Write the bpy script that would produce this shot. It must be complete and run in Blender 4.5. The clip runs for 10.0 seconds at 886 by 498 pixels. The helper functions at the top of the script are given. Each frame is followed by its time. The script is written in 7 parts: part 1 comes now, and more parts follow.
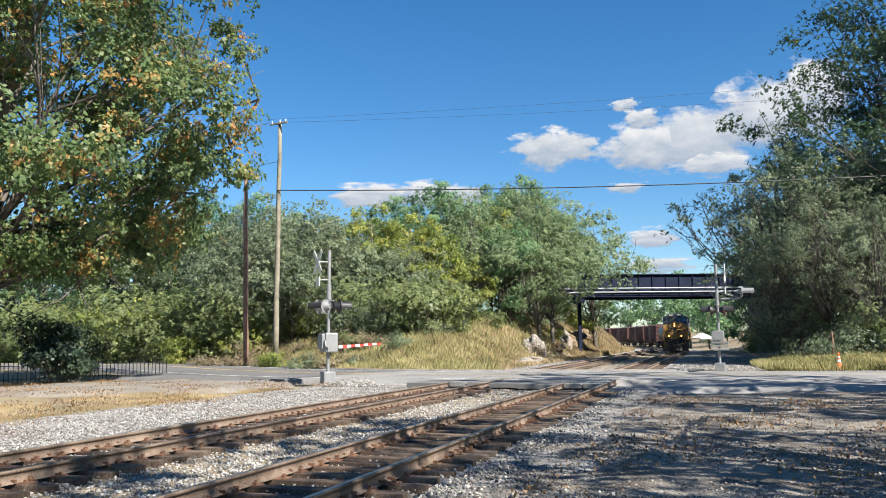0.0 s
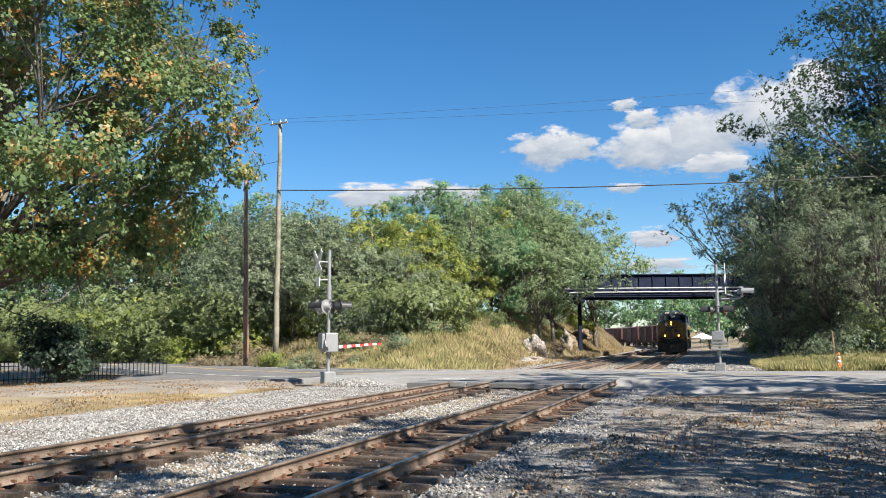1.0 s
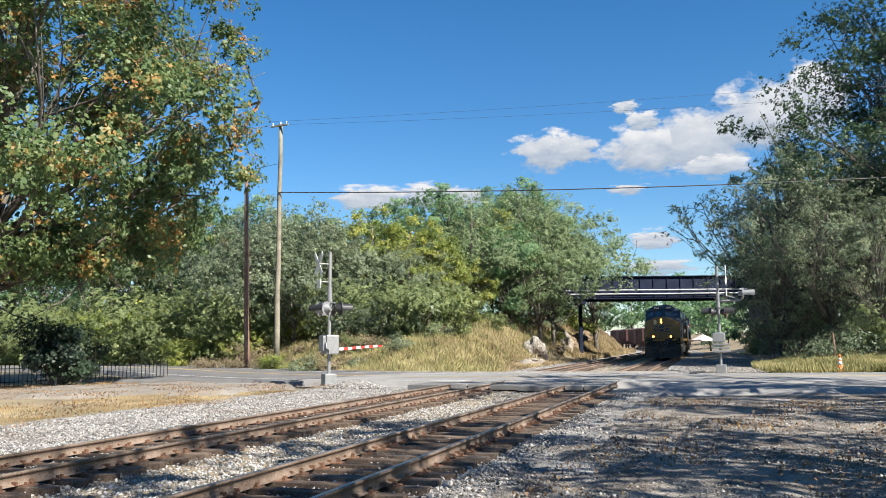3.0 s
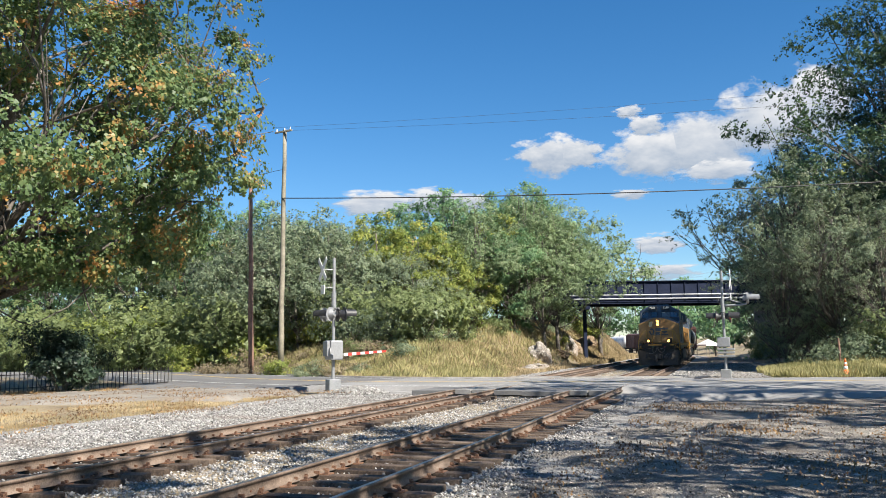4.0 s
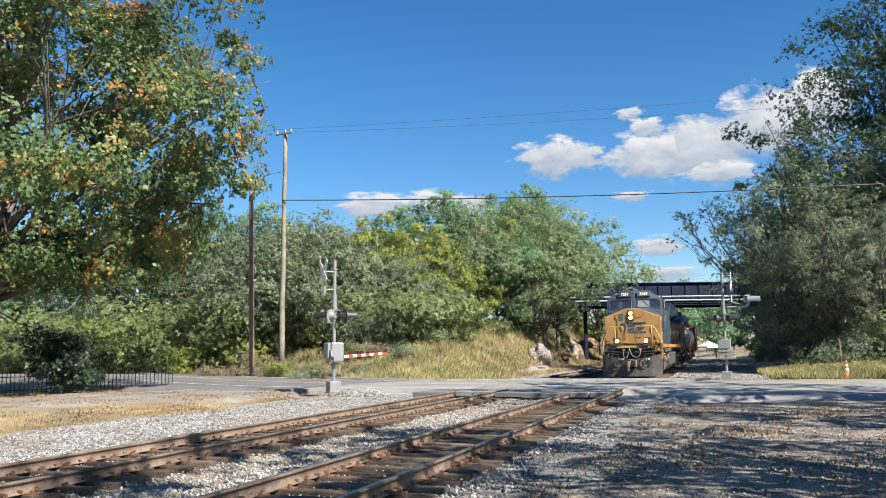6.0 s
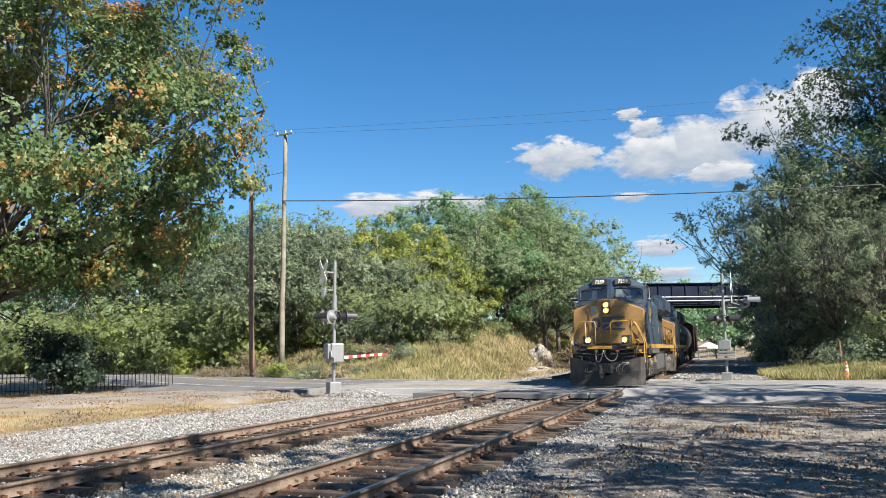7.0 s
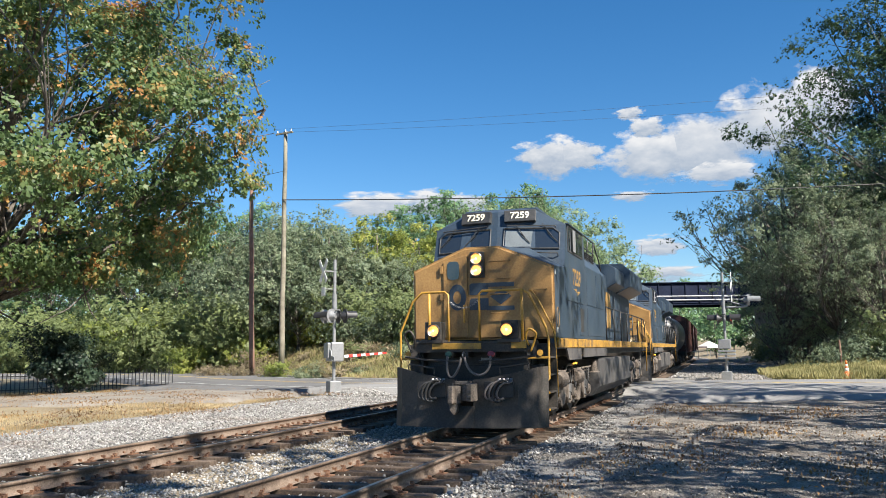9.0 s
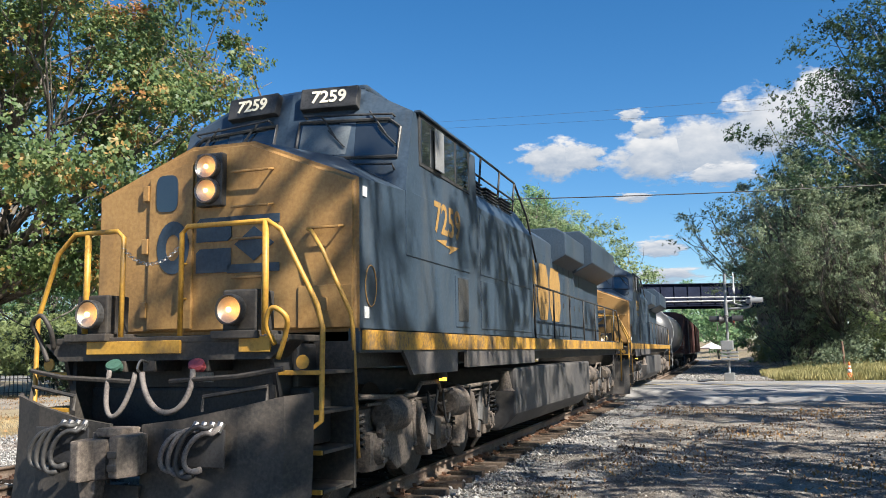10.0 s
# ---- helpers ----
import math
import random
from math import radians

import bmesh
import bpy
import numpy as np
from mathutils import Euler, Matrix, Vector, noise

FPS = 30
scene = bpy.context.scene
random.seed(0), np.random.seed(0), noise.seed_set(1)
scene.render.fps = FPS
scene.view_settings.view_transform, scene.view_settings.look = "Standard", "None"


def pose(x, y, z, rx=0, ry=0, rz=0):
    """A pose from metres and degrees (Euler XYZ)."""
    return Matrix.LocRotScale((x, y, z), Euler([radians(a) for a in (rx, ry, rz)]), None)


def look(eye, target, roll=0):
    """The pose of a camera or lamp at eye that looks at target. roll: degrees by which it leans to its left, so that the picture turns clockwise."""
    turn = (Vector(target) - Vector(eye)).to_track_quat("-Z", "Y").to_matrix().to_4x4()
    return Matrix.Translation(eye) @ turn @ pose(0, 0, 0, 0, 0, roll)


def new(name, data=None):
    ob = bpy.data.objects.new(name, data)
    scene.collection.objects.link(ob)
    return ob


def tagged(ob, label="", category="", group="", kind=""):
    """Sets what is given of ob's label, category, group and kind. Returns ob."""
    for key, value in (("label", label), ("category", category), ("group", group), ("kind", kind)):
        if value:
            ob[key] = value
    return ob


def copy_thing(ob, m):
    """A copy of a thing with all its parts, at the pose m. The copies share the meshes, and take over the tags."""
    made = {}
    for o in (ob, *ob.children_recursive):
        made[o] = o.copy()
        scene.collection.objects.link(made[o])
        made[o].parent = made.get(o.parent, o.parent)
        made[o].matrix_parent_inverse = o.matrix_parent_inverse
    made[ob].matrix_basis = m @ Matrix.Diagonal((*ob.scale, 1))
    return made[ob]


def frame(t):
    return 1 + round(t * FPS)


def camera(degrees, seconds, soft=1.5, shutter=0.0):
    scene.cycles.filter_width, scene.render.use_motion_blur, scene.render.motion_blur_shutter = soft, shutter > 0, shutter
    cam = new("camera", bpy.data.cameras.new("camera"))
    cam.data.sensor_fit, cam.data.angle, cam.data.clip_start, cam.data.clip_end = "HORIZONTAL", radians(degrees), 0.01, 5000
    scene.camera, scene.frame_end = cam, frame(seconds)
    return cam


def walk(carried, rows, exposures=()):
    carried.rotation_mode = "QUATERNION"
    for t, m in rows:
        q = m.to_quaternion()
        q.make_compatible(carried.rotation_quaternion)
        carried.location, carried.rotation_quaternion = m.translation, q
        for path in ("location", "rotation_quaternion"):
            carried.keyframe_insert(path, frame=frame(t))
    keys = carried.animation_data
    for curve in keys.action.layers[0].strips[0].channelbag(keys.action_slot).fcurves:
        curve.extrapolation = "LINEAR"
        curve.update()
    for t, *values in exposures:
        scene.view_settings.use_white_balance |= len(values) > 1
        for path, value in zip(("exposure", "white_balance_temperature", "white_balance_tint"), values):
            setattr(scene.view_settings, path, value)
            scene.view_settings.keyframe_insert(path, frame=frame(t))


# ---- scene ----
# ---------------------------------------------------------------- camera
cam = camera(55.51, 10.0, soft=0.5)


def eye_pose(yaw, tilt, roll):
    """Hand-held camera at head height: yaw to the right, tilt up, roll, in degrees."""
    return Matrix.Translation((0, 0, 1.532)) @ Euler((radians(90 + tilt), 0, radians(-yaw))).to_matrix().to_4x4() @ pose(0, 0, 0, 0, 0, roll)


CAMERA_ROWS = [(0.0, 0.363, 6.552, -0.538), (0.5, 0.363, 6.552, -0.538), (1.0, 0.350, 6.552, -0.523), (1.5, 0.360, 6.555, -0.516),
               (2.0, 0.380, 6.555, -0.515), (2.5, 0.391, 6.560, -0.522), (2.7, 0.385, 6.570, -0.530), (3.2, 0.230, 6.800, -0.610),
               (3.8, 0.070, 7.010, -0.690), (4.0, 0.042, 7.050, -0.701), (4.5, 0.003, 7.202, -0.760), (5.0, -0.042, 7.288, -0.734),
               (5.5, 0.000, 7.169, -0.706), (6.3, 0.000, 7.200, -0.702), (7.0, -0.003, 7.232, -0.702), (7.5, 0.0, 7.177, -0.693),
               (8.0, -0.005, 7.123, -0.715), (8.5, -0.005, 7.111, -0.650), (9.0, -0.008, 7.168, -0.672), (9.5, -0.056, 7.227, -0.780),
               (10.0, -0.153, 7.287, -0.742)]
walk(cam, [(t, eye_pose(a, b, c)) for t, a, b, c in CAMERA_ROWS])

# ---------------------------------------------------------------- light
SUN_TO = Vector((0.507, -0.514, 0.69)).normalized()
sun_data = bpy.data.lights.new("sun", "SUN")
sun_data.energy, sun_data.angle, sun_data.color = 4.6, radians(0.53), (1.0, 0.94, 0.84)
sun = new("sun", sun_data)
sun.matrix_world = look(SUN_TO * 100, (0, 0, 0))
world = bpy.data.worlds.new("sky")
scene.world = world
world.use_nodes = True
wn = world.node_tree
sky = wn.nodes.new("ShaderNodeTexSky")
sky.sky_type, sky.sun_disc = "NISHITA", False
sky.sun_elevation = math.asin(SUN_TO.z)
sky.sun_rotation = math.atan2(SUN_TO.x, SUN_TO.y)
sky.altitude, sky.air_density, sky.dust_density, sky.ozone_density = 200, 1.0, 0.2, 4.0
wn.nodes["Background"].inputs["Strength"].default_value = 0.057
rich = wn.nodes.new("ShaderNodeHueSaturation")
rich.inputs["Saturation"].default_value = 1.29
wn.links.new(sky.outputs["Color"], rich.inputs["Color"])
wn.links.new(rich.outputs["Color"], wn.nodes["Background"].inputs["Color"])
scene.view_settings.exposure = 1.40

# ---------------------------------------------------------------- materials


def node_mat(name):
    m = bpy.data.materials.new(name)
    m.use_nodes = True
    return m, m.node_tree.nodes, m.node_tree.links, m.node_tree.nodes["Principled BSDF"]


def ramp(nodes, links, fac, stops):
    r = nodes.new("ShaderNodeValToRGB")
    while len(r.color_ramp.elements) < len(stops):
        r.color_ramp.elements.new(0.5)
    for e, (at, c) in zip(r.color_ramp.elements, stops):
        e.position, e.color = at, (*c, 1)
    links.new(fac, r.inputs["Fac"])
    return r.outputs["Color"]


def noise_tex(nodes, links, scale, detail=4, rough=0.6, vec=None):
    n = nodes.new("ShaderNodeTexNoise")
    n.inputs["Scale"].default_value, n.inputs["Detail"].default_value, n.inputs["Roughness"].default_value = scale, detail, rough
    if vec:
        links.new(vec, n.inputs["Vector"])
    return n.outputs["Fac"]


def mixc(nodes, links, fac, a, b, kind="MIX"):
    m = nodes.new("ShaderNodeMix")
    m.data_type, m.blend_type = "RGBA", kind
    for sock, v in ((m.inputs[0], fac), (m.inputs[6], a), (m.inputs[7], b)):
        if isinstance(v, (int, float)):
            sock.default_value = v
        elif isinstance(v, tuple):
            sock.default_value = (*v, 1)
        else:
            links.new(v, sock)
    return m.outputs[2]


def surface(name, stops, scale=3.0, fine=40.0, rough=0.8, metal=0.0, bump=0.3, bump_dist=0.01, stain=(0.05, 0.04, 0.03), stain_amt=0.35, coords="Object", stain_scale=0.7, rand=0.0, island=0.0, spec=0.5, streak=None):
    """Two scales of colour noise, stains and bump over a base ramp."""
    m, n, l, b = node_mat(name)
    tc = n.new("ShaderNodeTexCoord").outputs[coords]
    f1 = noise_tex(n, l, scale, 5, 0.6, tc)
    f2 = noise_tex(n, l, fine, 3, 0.6, tc)
    mx = n.new("ShaderNodeMath")
    mx.operation = "MULTIPLY_ADD"
    l.new(f2, mx.inputs[0])
    mx.inputs[1].default_value = 0.5
    sub = n.new("ShaderNodeMath")
    sub.operation = "MULTIPLY"
    l.new(f1, sub.inputs[0])
    sub.inputs[1].default_value = 0.5
    l.new(sub.outputs[0], mx.inputs[2])
    wide = n.new("ShaderNodeMath")
    wide.operation = "MULTIPLY_ADD"
    l.new(mx.outputs[0], wide.inputs[0])
    wide.inputs[1].default_value, wide.inputs[2].default_value = 2.1, -0.55
    fac = wide.outputs[0]
    if rand or island:
        oi = n.new("ShaderNodeNewGeometry").outputs["Random Per Island"] if island else n.new("ShaderNodeObjectInfo").outputs["Random"]
        ad = n.new("ShaderNodeMath")
        ad.operation = "MULTIPLY_ADD"
        l.new(oi, ad.inputs[0])
        ad.inputs[1].default_value = rand or island
        l.new(fac, ad.inputs[2])
        su = n.new("ShaderNodeMath")
        su.operation = "SUBTRACT"
        l.new(ad.outputs[0], su.inputs[0])
        su.inputs[1].default_value = (rand or island) / 2
        fac = su.outputs[0]
    col = ramp(n, l, fac, stops)
    if stain_amt:
        sv = tc
        if streak:
            mp = n.new("ShaderNodeMapping")
            mp.inputs["Scale"].default_value = streak
            l.new(tc, mp.inputs["Vector"])
            sv = mp.outputs["Vector"]
        f3 = noise_tex(n, l, stain_scale, 6, 0.7, sv)
        sf = ramp(n, l, f3, [(0.5, (0, 0, 0)), (0.72, (stain_amt,) * 3)])
        col = mixc(n, l, sf, col, stain)
    l.new(col, b.inputs["Base Color"])
    b.inputs["Roughness"].default_value, b.inputs["Metallic"].default_value = rough, metal
    b.inputs["Specular IOR Level"].default_value = spec
    if bump:
        bp = n.new("ShaderNodeBump")
        bp.inputs["Strength"].default_value, bp.inputs["Distance"].default_value = bump, bump_dist
        l.new(f2, bp.inputs["Height"])
        l.new(bp.outputs["Normal"], b.inputs["Normal"])
    return m


def leaf_mat(name, stops, translucent=0.5):
    m, n, l, b = node_mat(name)
    geo = n.new("ShaderNodeNewGeometry")
    tc = n.new("ShaderNodeTexCoord").outputs["Object"]
    f = noise_tex(n, l, 0.45, 3, 0.6, tc)
    a = n.new("ShaderNodeMath")
    a.operation = "MULTIPLY_ADD"
    l.new(geo.outputs["Random Per Island"], a.inputs[0])
    a.inputs[1].default_value = 0.22
    s = n.new("ShaderNodeMath")
    s.operation = "MULTIPLY_ADD"
    l.new(f, s.inputs[0])
    s.inputs[1].default_value, s.inputs[2].default_value = 2.2, -0.72
    l.new(s.outputs[0], a.inputs[2])
    col = ramp(n, l, a.outputs[0], stops)
    l.new(col, b.inputs["Base Color"])
    b.inputs["Roughness"].default_value = 0.46
    b.inputs["Specular IOR Level"].default_value = 0.38
    t = n.new("ShaderNodeBsdfTranslucent")
    l.new(col, t.inputs["Color"])
    mx = n.new("ShaderNodeMixShader")
    mx.inputs[0].default_value = translucent
    l.new(b.outputs[0], mx.inputs[1])
    l.new(t.outputs[0], mx.inputs[2])
    l.new(mx.outputs[0], n["Material Output"].inputs["Surface"])
    return m


def glow(name, color, strength):
    m, n, l, b = node_mat(name)
    b.inputs["Base Color"].default_value = (*color, 1)
    b.inputs["Emission Color"].default_value, b.inputs["Emission Strength"].default_value = (*color, 1), strength
    return m


M = {}
M["soil"] = surface("dry_soil", [(0.25, (0.11, 0.085, 0.055)), (0.5, (0.23, 0.18, 0.115)), (0.75, (0.31, 0.255, 0.17))], 0.6, 18, 0.95, stain=(0.09, 0.10, 0.03), stain_amt=0.6, stain_scale=0.15, bump=0.6, bump_dist=0.05)
M["ballast_bed"] = surface("ballast_bed", [(0.25, (0.11, 0.105, 0.10)), (0.5, (0.24, 0.23, 0.215)), (0.75, (0.36, 0.35, 0.33))], 1.2, 34, 0.9, stain=(0.10, 0.06, 0.035), stain_amt=0.5, stain_scale=0.5, bump=1.0, bump_dist=0.04)
M["gravel"] = surface("dusty_gravel", [(0.25, (0.075, 0.064, 0.054)), (0.45, (0.19, 0.17, 0.145)), (0.6, (0.31, 0.28, 0.24)), (0.78, (0.44, 0.405, 0.355))], 1.3, 36, 0.95, stain=(0.075, 0.05, 0.032), stain_amt=0.85, stain_scale=0.5, bump=1.0, bump_dist=0.07)
M["stone"] = surface("ballast_stone", [(0.1, (0.10, 0.095, 0.09)), (0.45, (0.24, 0.23, 0.215)), (0.75, (0.36, 0.35, 0.33)), (0.95, (0.50, 0.48, 0.455))], 8, 60, 0.85, island=0.9, stain=(0.14, 0.08, 0.045), stain_amt=0.5, stain_scale=0.5, bump=0.4)
M["stone_dark"] = surface("dirty_gravel_stone", [(0.1, (0.07, 0.06, 0.052)), (0.45, (0.19, 0.172, 0.15)), (0.75, (0.32, 0.295, 0.26)), (0.95, (0.48, 0.45, 0.41))], 8, 60, 0.9, island=0.9, stain=(0.13, 0.08, 0.05), stain_amt=0.5, stain_scale=0.5, bump=0.4)
M["pale_asphalt"] = surface("pale_grey_asphalt", [(0.25, (0.15, 0.145, 0.14)), (0.5, (0.22, 0.215, 0.208)), (0.75, (0.29, 0.284, 0.276))], 0.5, 70, 0.85, stain=(0.08, 0.08, 0.08), stain_amt=0.5, stain_scale=0.25, bump=0.4, bump_dist=0.008)
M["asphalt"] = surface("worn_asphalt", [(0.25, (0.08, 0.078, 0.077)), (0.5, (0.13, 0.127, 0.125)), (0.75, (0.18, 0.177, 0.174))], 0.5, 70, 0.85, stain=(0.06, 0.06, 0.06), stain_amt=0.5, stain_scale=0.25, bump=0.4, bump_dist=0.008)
M["drive"] = surface("old_pavement", [(0.2, (0.13, 0.115, 0.095)), (0.5, (0.20, 0.18, 0.155)), (0.8, (0.28, 0.26, 0.23))], 0.6, 50, 0.9, stain=(0.20, 0.13, 0.06), stain_amt=0.7, stain_scale=0.5, bump=0.4)
M["concrete"] = surface("concrete", [(0.25, (0.30, 0.29, 0.27)), (0.5, (0.42, 0.41, 0.38)), (0.75, (0.52, 0.50, 0.47))], 1.5, 50, 0.85, stain=(0.12, 0.10, 0.08), stain_amt=0.5, bump=0.3)
M["paint_white"] = surface("road_paint", [(0.3, (0.45, 0.45, 0.43)), (0.6, (0.70, 0.70, 0.68))], 3, 60, 0.7, stain=(0.15, 0.15, 0.15), stain_amt=0.7, stain_scale=2.0, bump=0.1)
M["paint_yellow"] = surface("road_paint_yellow", [(0.3, (0.50, 0.33, 0.06)), (0.6, (0.66, 0.46, 0.10))], 3, 60, 0.7, stain=(0.15, 0.14, 0.12), stain_amt=0.7, stain_scale=2.0, bump=0.1)
M["rail_side"] = surface("rusty_rail", [(0.25, (0.075, 0.052, 0.038)), (0.5, (0.15, 0.108, 0.08)), (0.75, (0.24, 0.18, 0.14))], 2.0, 45, 0.75, stain=(0.05, 0.035, 0.025), stain_amt=0.5, bump=0.3, bump_dist=0.004)
M["rail_top"] = surface("worn_rail_head", [(0.25, (0.28, 0.25, 0.23)), (0.5, (0.40, 0.37, 0.34)), (0.75, (0.5, 0.47, 0.44))], 2.0, 80, 0.35, metal=0.9, stain=(0.20, 0.13, 0.08), stain_amt=0.5, bump=0.05)
M["tie"] = surface("creosoted_tie", [(0.25, (0.03, 0.02, 0.014)), (0.5, (0.075, 0.05, 0.034)), (0.75, (0.15, 0.11, 0.08))], 3.0, 30, 0.85, rand=0.35, stain=(0.16, 0.12, 0.09), stain_amt=0.4, bump=0.6, bump_dist=0.01)
M["iron_rust"] = surface("rusty_iron", [(0.25, (0.06, 0.03, 0.02)), (0.5, (0.14, 0.07, 0.04)), (0.75, (0.22, 0.12, 0.07))], 8, 60, 0.8, bump=0.3)
M["bark"] = surface("bark", [(0.25, (0.05, 0.042, 0.035)), (0.5, (0.11, 0.095, 0.08)), (0.75, (0.20, 0.18, 0.155))], 3, 25, 0.9, bump=0.8, bump_dist=0.03)
M["pole_wood"] = surface("weathered_pole_wood", [(0.25, (0.13, 0.115, 0.085)), (0.5, (0.22, 0.20, 0.15)), (0.75, (0.30, 0.27, 0.21))], 1.5, 30, 0.9, stain=(0.07, 0.06, 0.05), stain_amt=0.5, bump=0.5)
M["pole_brown"] = surface("brown_treated_pole", [(0.2, (0.112, 0.063, 0.045)), (0.5, (0.224, 0.129, 0.092)), (0.8, (0.322, 0.196, 0.147))], 1.5, 30, 0.85, bump=0.5)
M["kerb"] = surface("dusty_kerb_concrete", [(0.25, (0.15, 0.145, 0.135)), (0.5, (0.22, 0.21, 0.195)), (0.75, (0.29, 0.28, 0.26))], 1.5, 50, 0.85, stain=(0.10, 0.08, 0.06), stain_amt=0.6, bump=0.3)
M["bridge"] = surface("dark_blue_bridge_paint", [(0.2, (0.006, 0.010, 0.026)), (0.5, (0.010, 0.016, 0.040)), (0.8, (0.018, 0.026, 0.056))], 1.0, 20, 0.75, stain=(0.022, 0.026, 0.045), stain_amt=0.5, bump=0.1, spec=0.2)
M["pipe"] = surface("galvanised_pipe", [(0.3, (0.30, 0.31, 0.33)), (0.6, (0.42, 0.43, 0.45))], 2, 30, 0.5, metal=0.5, bump=0.1)
M["galv"] = surface("grey_aluminium", [(0.3, (0.20, 0.205, 0.21)), (0.6, (0.30, 0.305, 0.31))], 2, 40, 0.5, metal=0.3, stain=(0.10, 0.092, 0.085), stain_amt=0.6, stain_scale=2.0, bump=0.1)
M["sig_black"] = surface("signal_black_paint", [(0.3, (0.012, 0.012, 0.014)), (0.6, (0.03, 0.03, 0.032))], 3, 40, 0.5, bump=0.1)
M["sig_white"] = surface("white_reflective_board", [(0.3, (0.66, 0.66, 0.65)), (0.6, (0.80, 0.80, 0.79))], 3, 40, 0.4, stain=(0.4, 0.38, 0.34), stain_amt=0.25, bump=0.0)
M["sig_red"] = surface("red_reflective_tape", [(0.3, (0.55, 0.04, 0.03)), (0.6, (0.66, 0.07, 0.05))], 3, 40, 0.4, bump=0.0)
M["rock"] = surface("limestone_rock", [(0.2, (0.12, 0.10, 0.08)), (0.5, (0.26, 0.235, 0.205)), (0.8, (0.42, 0.39, 0.35))], 0.8, 7, 0.9, stain=(0.20, 0.11, 0.05), stain_amt=0.7, stain_scale=0.4, bump=1.0, bump_dist=0.12)
M["earth"] = surface("cut_earth_and_rock", [(0.2, (0.09, 0.06, 0.035)), (0.5, (0.20, 0.14, 0.085)), (0.8, (0.34, 0.27, 0.19))], 0.8, 7, 0.95, stain=(0.06, 0.045, 0.03), stain_amt=0.7, stain_scale=0.4, bump=1.0, bump_dist=0.12)
M["orange"] = surface("orange_cone_plastic", [(0.3, (0.70, 0.13, 0.02)), (0.6, (0.82, 0.18, 0.03))], 4, 40, 0.5, stain=(0.3, 0.1, 0.04), stain_amt=0.3, bump=0.05)
M["oak_leaf"] = leaf_mat("oak_leaves_turning", [(0.0, (0.054, 0.092, 0.040)), (0.45, (0.122, 0.190, 0.073)), (0.67, (0.190, 0.245, 0.090)), (0.78, (0.45, 0.29, 0.10)), (0.95, (0.50, 0.25, 0.10))])
M["maple_leaf"] = leaf_mat("deep_green_maple_leaves", [(0.0, (0.031, 0.058, 0.027)), (0.5, (0.058, 0.102, 0.046)), (0.85, (0.094, 0.146, 0.058)), (1.0, (0.250, 0.260, 0.062))], 0.35)
# near-black leaves: the tree shade over the fence bush is put into this colour
M["shaded_bush_leaf"] = leaf_mat("shade_darkened_leaves", [(0.0, (0.014, 0.026, 0.016)), (0.5, (0.024, 0.042, 0.024)), (0.85, (0.036, 0.06, 0.032)), (1.0, (0.06, 0.09, 0.04))], 0.15)
M["dark_leaf"] = leaf_mat("dark_green_leaves", [(0.0, (0.055, 0.098, 0.048)), (0.5, (0.105, 0.180, 0.080)), (0.85, (0.175, 0.255, 0.105)), (1.0, (0.28, 0.31, 0.13))])
M["green_leaf"] = leaf_mat("locust_leaves", [(0.0, (0.121, 0.167, 0.085)), (0.5, (0.224, 0.299, 0.149)), (0.85, (0.328, 0.397, 0.206)), (1.0, (0.437, 0.431, 0.235))])
M["bluegreen_leaf"] = leaf_mat("blue_green_leaves", [(0.0, (0.084, 0.156, 0.082)), (0.5, (0.168, 0.289, 0.136)), (0.85, (0.289, 0.407, 0.193)), (1.0, (0.432, 0.481, 0.248))])
M["yellow_leaf"] = leaf_mat("yellow_green_leaves", [(0.0, (0.120, 0.171, 0.046)), (0.5, (0.273, 0.324, 0.080)), (0.85, (0.460, 0.460, 0.115)), (1.0, (0.600, 0.342, 0.184))])
M["brush_leaf"] = leaf_mat("bright_brush_leaves", [(0.0, (0.135, 0.170, 0.072)), (0.5, (0.240, 0.290, 0.124)), (0.85, (0.340, 0.380, 0.169)), (1.0, (0.42, 0.36, 0.208))])
M["weed_leaf"] = leaf_mat("dry_weed_stalks", [(0.0, (0.13, 0.115, 0.07)), (0.4, (0.25, 0.20, 0.125)), (0.75, (0.34, 0.275, 0.175)), (1.0, (0.30, 0.32, 0.14))], 0.3)
M["grey_leaf"] = leaf_mat("grey_green_leaves", [(0.0, (0.105, 0.138, 0.081)), (0.5, (0.211, 0.265, 0.162)), (0.85, (0.338, 0.379, 0.232)), (1.0, (0.463, 0.463, 0.301))])
M["dry_grass"] = leaf_mat("dry_grass_blades", [(0.0, (0.14, 0.13, 0.065)), (0.3, (0.27, 0.205, 0.115)), (0.65, (0.40, 0.31, 0.175)), (1.0, (0.52, 0.43, 0.27))], 0.25)
M["green_grass"] = leaf_mat("yellow_green_grass_blades", [(0.0, (0.14, 0.15, 0.06)), (0.4, (0.28, 0.26, 0.11)), (0.75, (0.40, 0.36, 0.17)), (1.0, (0.50, 0.43, 0.23))], 0.3)
M["blue"] = surface("dark_blue_locomotive_paint", [(0.2, (0.022, 0.036, 0.054)), (0.5, (0.034, 0.054, 0.080)), (0.8, (0.050, 0.072, 0.100))], 1.0, 25, 0.42, stain=(0.085, 0.08, 0.07), stain_amt=0.55, stain_scale=1.2, bump=0.04, streak=(1.5, 1.5, 0.25))
